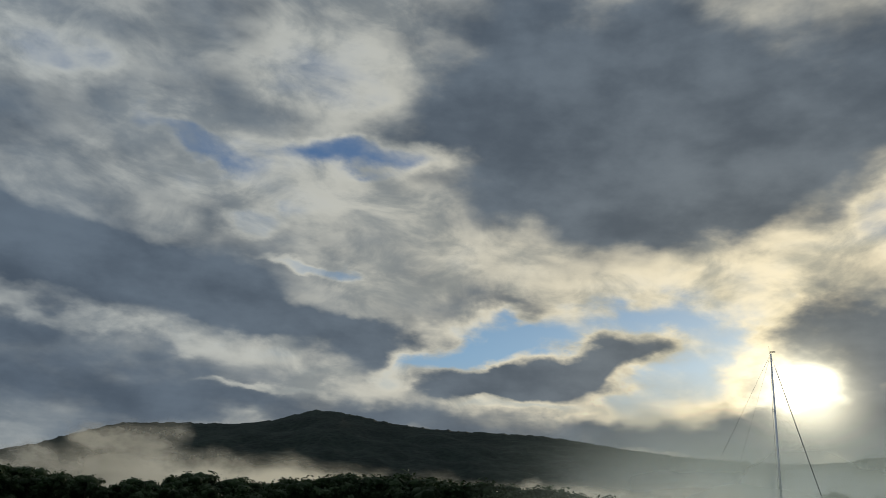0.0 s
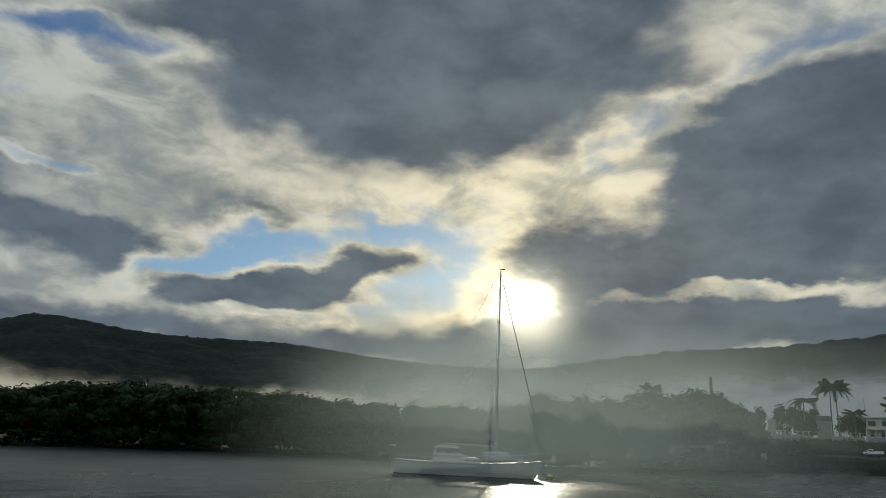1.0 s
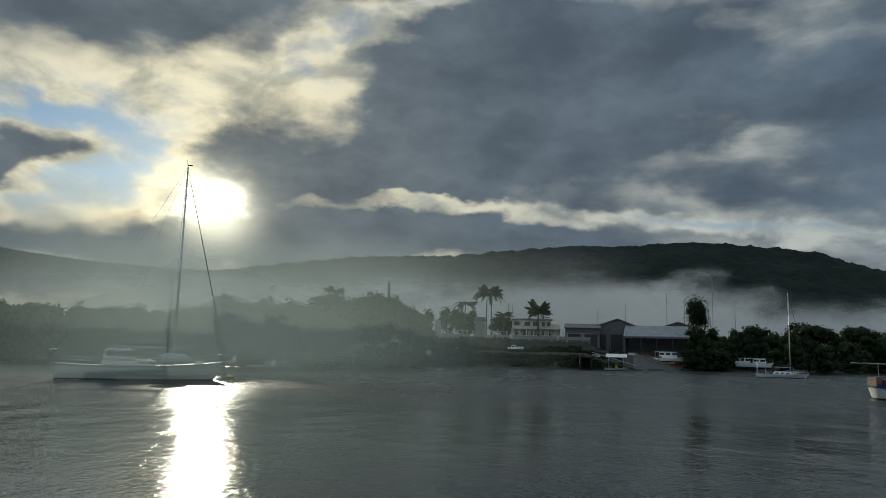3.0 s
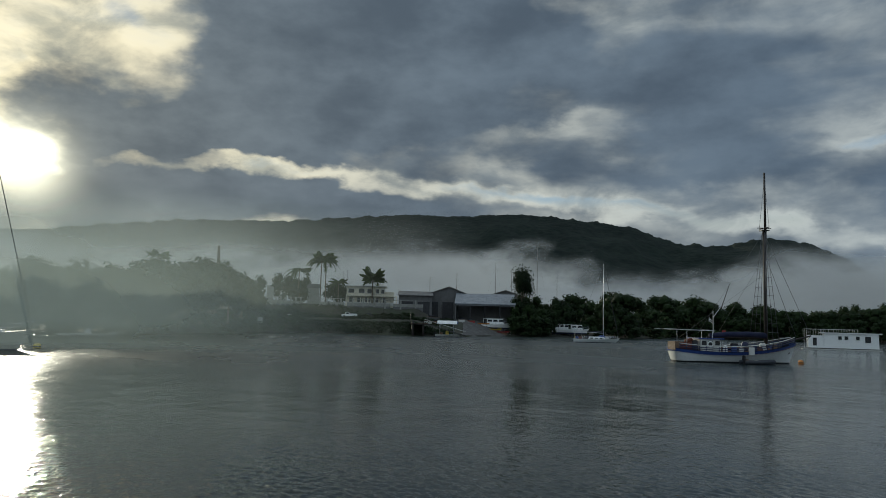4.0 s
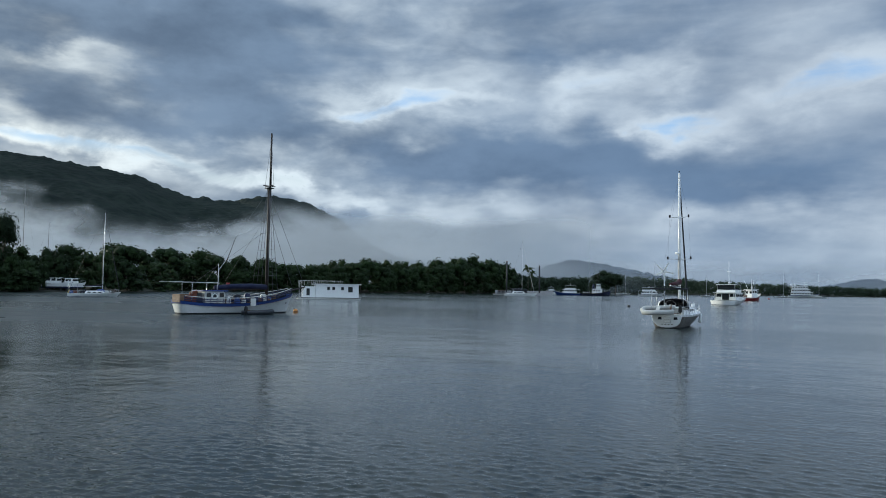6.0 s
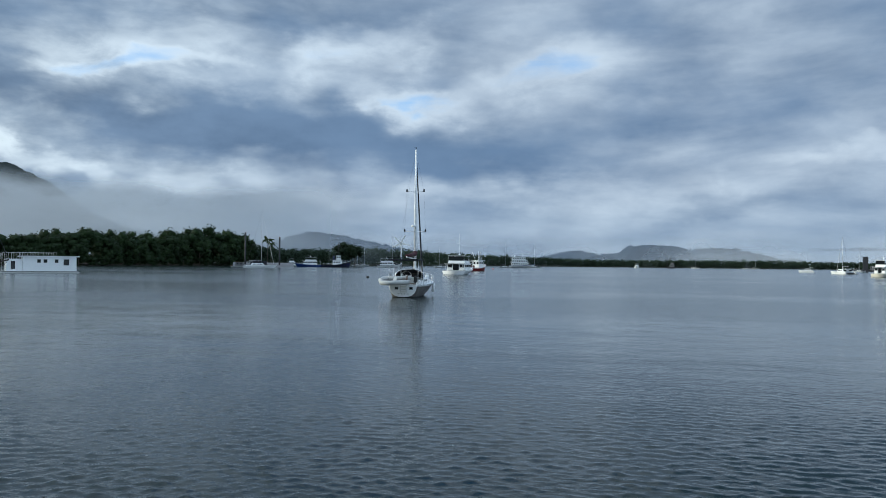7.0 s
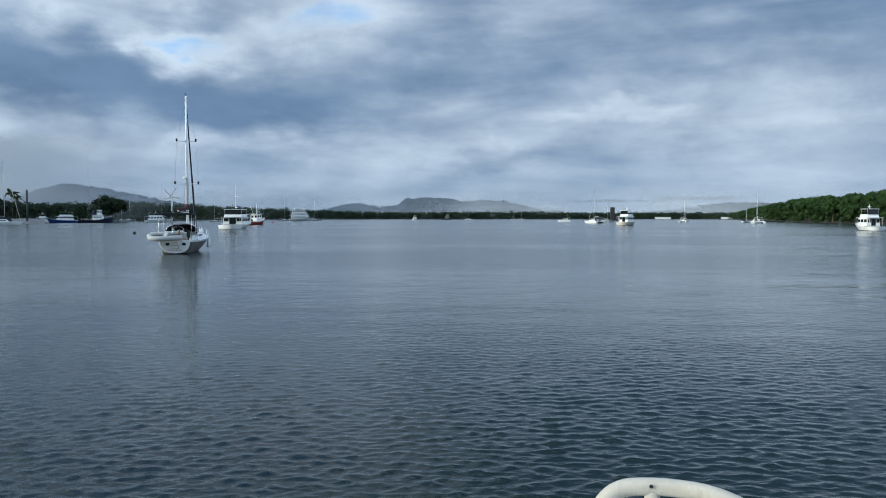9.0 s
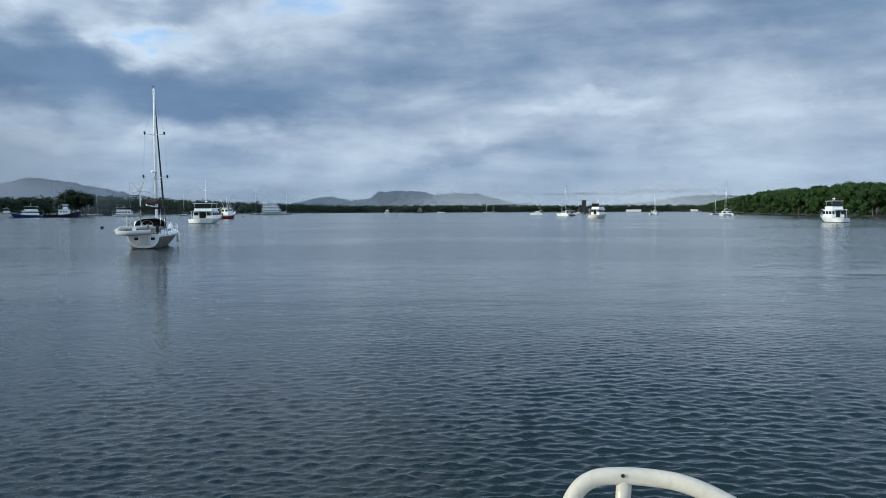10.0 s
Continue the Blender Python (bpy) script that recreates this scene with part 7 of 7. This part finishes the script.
def pickup(az, d):
    z = yard(az, d)
    e = thing("pickup_truck", place(az, d, az - 90, z + 0.05), "white pickup truck parked on the bank road", "pickup truck")
    part("body", box(B(), -2.5, 2.4, -0.88, 0.88, 0.45, 1.05, 0.1, (0.98, 0.96)), WHITE, e)
    part("cab", box(B(), -0.2, 1.5, -0.82, 0.82, 1.0, 1.75, 0.12, (0.68, 0.86), -0.05), WHITE, e)
    for s in (1, -1):
        part("side_window", box(B(), 0.05, 1.2, s * 0.78 - 0.03, s * 0.78 + 0.03, 1.15, 1.6, 0.01, (0.75, 1)), GLASS, e)
        part("tray_side", box(B(), -2.5, -0.3, s * 0.85 - 0.04, s * 0.85 + 0.04, 1.0, 1.3, 0.01), WHITE, e)
        part("headlight", box(B(), 2.35, 2.43, s * 0.6 - 0.15, s * 0.6 + 0.15, 0.75, 0.92, 0.02), GREYW, e)
        for x in (-1.6, 1.6):
            w = part("wheel", tube(B(), [(x, s * 0.7, 0.37), (x, s * 0.93, 0.37)], 0.37, 14), BLACK, e)
            part("rim", tube(B(), [(x, s * 0.9, 0.37), (x, s * 0.95, 0.37)], 0.2, 10), STEEL, w)
    part("windscreen", box(B(), 1.28, 1.36, -0.68, 0.68, 1.15, 1.62, 0.01, (1, 0.9), -0.2), GLASS, e)


pickup(50.6, 236)
_e = thing("parked_car", place(52.1, 238, 140, yard(52.1, 238) + 0.05), "dark small car parked on the bank road", "car")
part("body", box(B(), -2.0, 2.0, -0.85, 0.85, 0.4, 0.95, 0.12, (0.97, 0.95)), DARKSTEEL, _e)
part("cabin", box(B(), -1.4, 1.0, -0.78, 0.78, 0.9, 1.45, 0.15, (0.7, 0.85)), GLASS, _e)
for x in (-1.3, 1.3):
    for s in (1, -1):
        part("wheel", tube(B(), [(x, s * 0.65, 0.33), (x, s * 0.88, 0.33)], 0.33, 12), BLACK, _e)
_e = thing("electrical_box", face(44.0, 200), "small pale utility cabinet on the bank", "cabinet")
block("body", _e, GREYW, -0.7, 0.7, -0.4, 0.4, 0, 1.5, 0.04)
block("lid", _e, CONCRETE, -0.75, 0.75, -0.45, 0.45, 1.5, 1.6, 0.03)

# the big tree and bushes beside the slipway
ROUND = [tree_meshes(74, 26, 0.25, 0.57, 150, 0.017, 0.016, 9, core=0.55)]
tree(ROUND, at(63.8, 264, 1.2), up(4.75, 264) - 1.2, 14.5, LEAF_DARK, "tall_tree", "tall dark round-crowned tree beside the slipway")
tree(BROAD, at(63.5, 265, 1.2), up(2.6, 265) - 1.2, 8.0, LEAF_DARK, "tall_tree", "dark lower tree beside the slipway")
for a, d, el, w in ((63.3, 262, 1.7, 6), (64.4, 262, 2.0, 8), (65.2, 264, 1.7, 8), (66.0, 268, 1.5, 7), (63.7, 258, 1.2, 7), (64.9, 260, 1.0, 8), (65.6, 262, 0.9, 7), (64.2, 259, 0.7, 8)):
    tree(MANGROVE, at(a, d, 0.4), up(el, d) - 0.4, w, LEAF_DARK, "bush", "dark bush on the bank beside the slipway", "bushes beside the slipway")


# yachts laid up ashore, their masts above the roofs
def laid_up(az, d, L, mast_el, z, label):
    e, h = small_sloop(az, d, L, az + 80, mast_el, label, 0.05, bare=True)
    k = e.matrix_basis.copy()
    k.translation.z = z
    e.matrix_basis = k
    for x in (-L * 0.2, L * 0.15):
        block("cradle", e, DARKSTEEL, x - 0.15, x + 0.15, -1.2, 1.2, -1.6, -0.3, 0.03)
    # the mast's height was set from the water: take off the height of the stand
    for o in e.children:
        if o.name.split(".")[0] in ("mast", "masthead_aerial", "wind_vane", "shroud", "spreader", "backstay", "forestay", "furled_headsail"):
            top = up(mast_el, d)
            for v in o.data.vertices:
                if v.co.z > 1.5:
                    v.co.z = 1.5 + (v.co.z - 1.5) * (top - z - 1.5) / (top - 1.5)


for a, d, L, el in ((61.62, 300, 10, 4.83), (64.78, 300, 12, 6.1), (66.3, 296, 10, 4.05), (58.66, 310, 9, 4.05), (56.6, 312, 9, 3.7), (49.95, 330, 9, 3.95), (50.25, 330, 9, 4.05), (62.85, 305, 10, 4.4)):
    laid_up(a, d, L, el, yard(a, d) + 1.6, "laid-up white sloop ashore in the boatyard")
for a, d, L, lab in ((61.9, 258, 11, "white launch propped up before the open shed"), (66.9, 275, 9, "white launch laid up under the trees"), (68.0, 277, 8, "pale launch laid up under the trees")):
    _e = motor_yacht(a, d, L, L * 0.3, a + 88, lab, 1, False, WHITE, None, 0)
    _k = _e.matrix_basis.copy()
    _k.translation.z = yard(a, d) + 1.2
    _e.matrix_basis = _k
    for x in (-L * 0.25, L * 0.2):
        block("cradle", _e, DARKSTEEL, x - 0.15, x + 0.15, -1.1, 1.1, -1.3, -0.3, 0.03)

# rough grass and weeds over the bank, past counting
_c, _k = [], []
for i in range(5200):
    a = 41.0 + 17.5 * RNG.random()
    s = 2.0 + 38 * RNG.random() ** 1.2
    if 14 < s < 20:                    # the bank road stays bare
        continue
    d = float(np.interp(a, _sa, _sd)) + s
    _c.append(at(a, d, yard(a, d) + 0.25)), _k.append((0.6, 0.6, 0.35 + 0.3 * RNG.random()))
_v, _f = leaf_quads(RNG, _c, _k, 9, 0.26)
tagged(obj("rough_grass", raw("rough_grass", _v, _f), LEAF_DARK), "rough dark grass and weeds over the river bank", "grass", kind="stuff")

# oddments about the yard
for a, d, w, h, mat in ((56.6, 232, 1.2, 1.0, GREYW), (57.3, 236, 1.6, 1.3, RUST), (58.0, 240, 0.9, 1.1, DARKSTEEL), (58.6, 243, 1.4, 0.9, BLUE), (59.2, 250, 1.1, 1.2, GREYW),
                        (57.0, 246, 2.0, 1.5, SHED), (53.9, 232, 1.0, 0.9, CONCRETE), (46.2, 236, 0.9, 1.0, GREYW), (59.9, 256, 1.3, 1.0, RED), (62.7, 258, 1.1, 1.2, GREYW)):
    _e = thing("crate", face(a, d), "stacked crate with gear on the boatyard ground", "crate", "crates in the yard")
    block("box", _e, mat, -w, w, -w * 0.6, w * 0.6, -0.1, h * 0.7, 0.05)
    block("lid", _e, TEAK, -w * 1.04, w * 1.04, -w * 0.64, w * 0.64, h * 0.7, h * 0.8, 0.02)
    bar("bundle", _e, CANVAS, (-w * 0.8, 0, h), (w * 0.7, 0.1, h * 0.95), 0.22, 0.18, 7)
for a, d in ((44.4, 236), (49.0, 246), (53.2, 246), (57.6, 252)):
    _e = thing("utility_pole", face(a, d), "thin grey utility pole by the bank road", "pole")
    bar("shaft", _e, SPAR, (0, 0, -0.5), (0, 0, 5.2), 0.1, 0.07)
    bar("lamp_arm", _e, DARKSTEEL, (0, 0, 5.0), (1.0, 0, 5.3), 0.04)

# a grey hard running down to the water on the east bank
_e = thing("concrete_hard", pose(0, 0, 0), "grey concrete hard sloping down the east bank", "slipway")
_v = []
for i in range(16):
    a = 98.4 + 4.4 * i / 15
    for k in range(8):
        dd = 398 + 6.0 * k + 5 * noise.noise((a, 3.3, 0))
        _v.append(at(a, dd, -0.35 + 0.42 * k + 0.35 * noise.noise((a * 1.7, k * 0.5, 2))))
obj("slab", raw("slab", _v, grid_faces(16, 8), True), SHED, _e)
# old piles and palms on the east bank
for a, d, el in ((101.76, 420, 1.82), (99.27, 425, 2.14)):
    _e = thing("mooring_pile", place(a, d, a), "tall dark steel mooring pile", "pile")
    part("shaft", tube(B(), [(0, 0, -2), (0, 0, up(el, d))], 0.45, 10), DARKSTEEL, _e, smooth=True)
    part("cap", tube(B(), [(0, 0, up(el, d)), (0, 0, up(el, d) + 0.4)], 0.5, 10, 0.2), RUST, _e)
palm(100.9, 560, 1.0, 1.75, "coconut palm on the far bank", 4.5, 14)
palm(101.15, 570, 1.0, 1.45, "coconut palm on the far bank", 4.0, 14)
_e = thing("landing_stage", place(100.6, 430, 192), "low grey timber landing stage", "jetty")
block("deck", _e, TEAK, -18, 12, -1.5, 1.5, 0.7, 1.0, 0.03)
for i in range(7):
    bar("pile", _e, TEAK, (-17 + i * 4.6, -1.2, -1.5), (-17 + i * 4.6, -1.2, 1.2), 0.18)
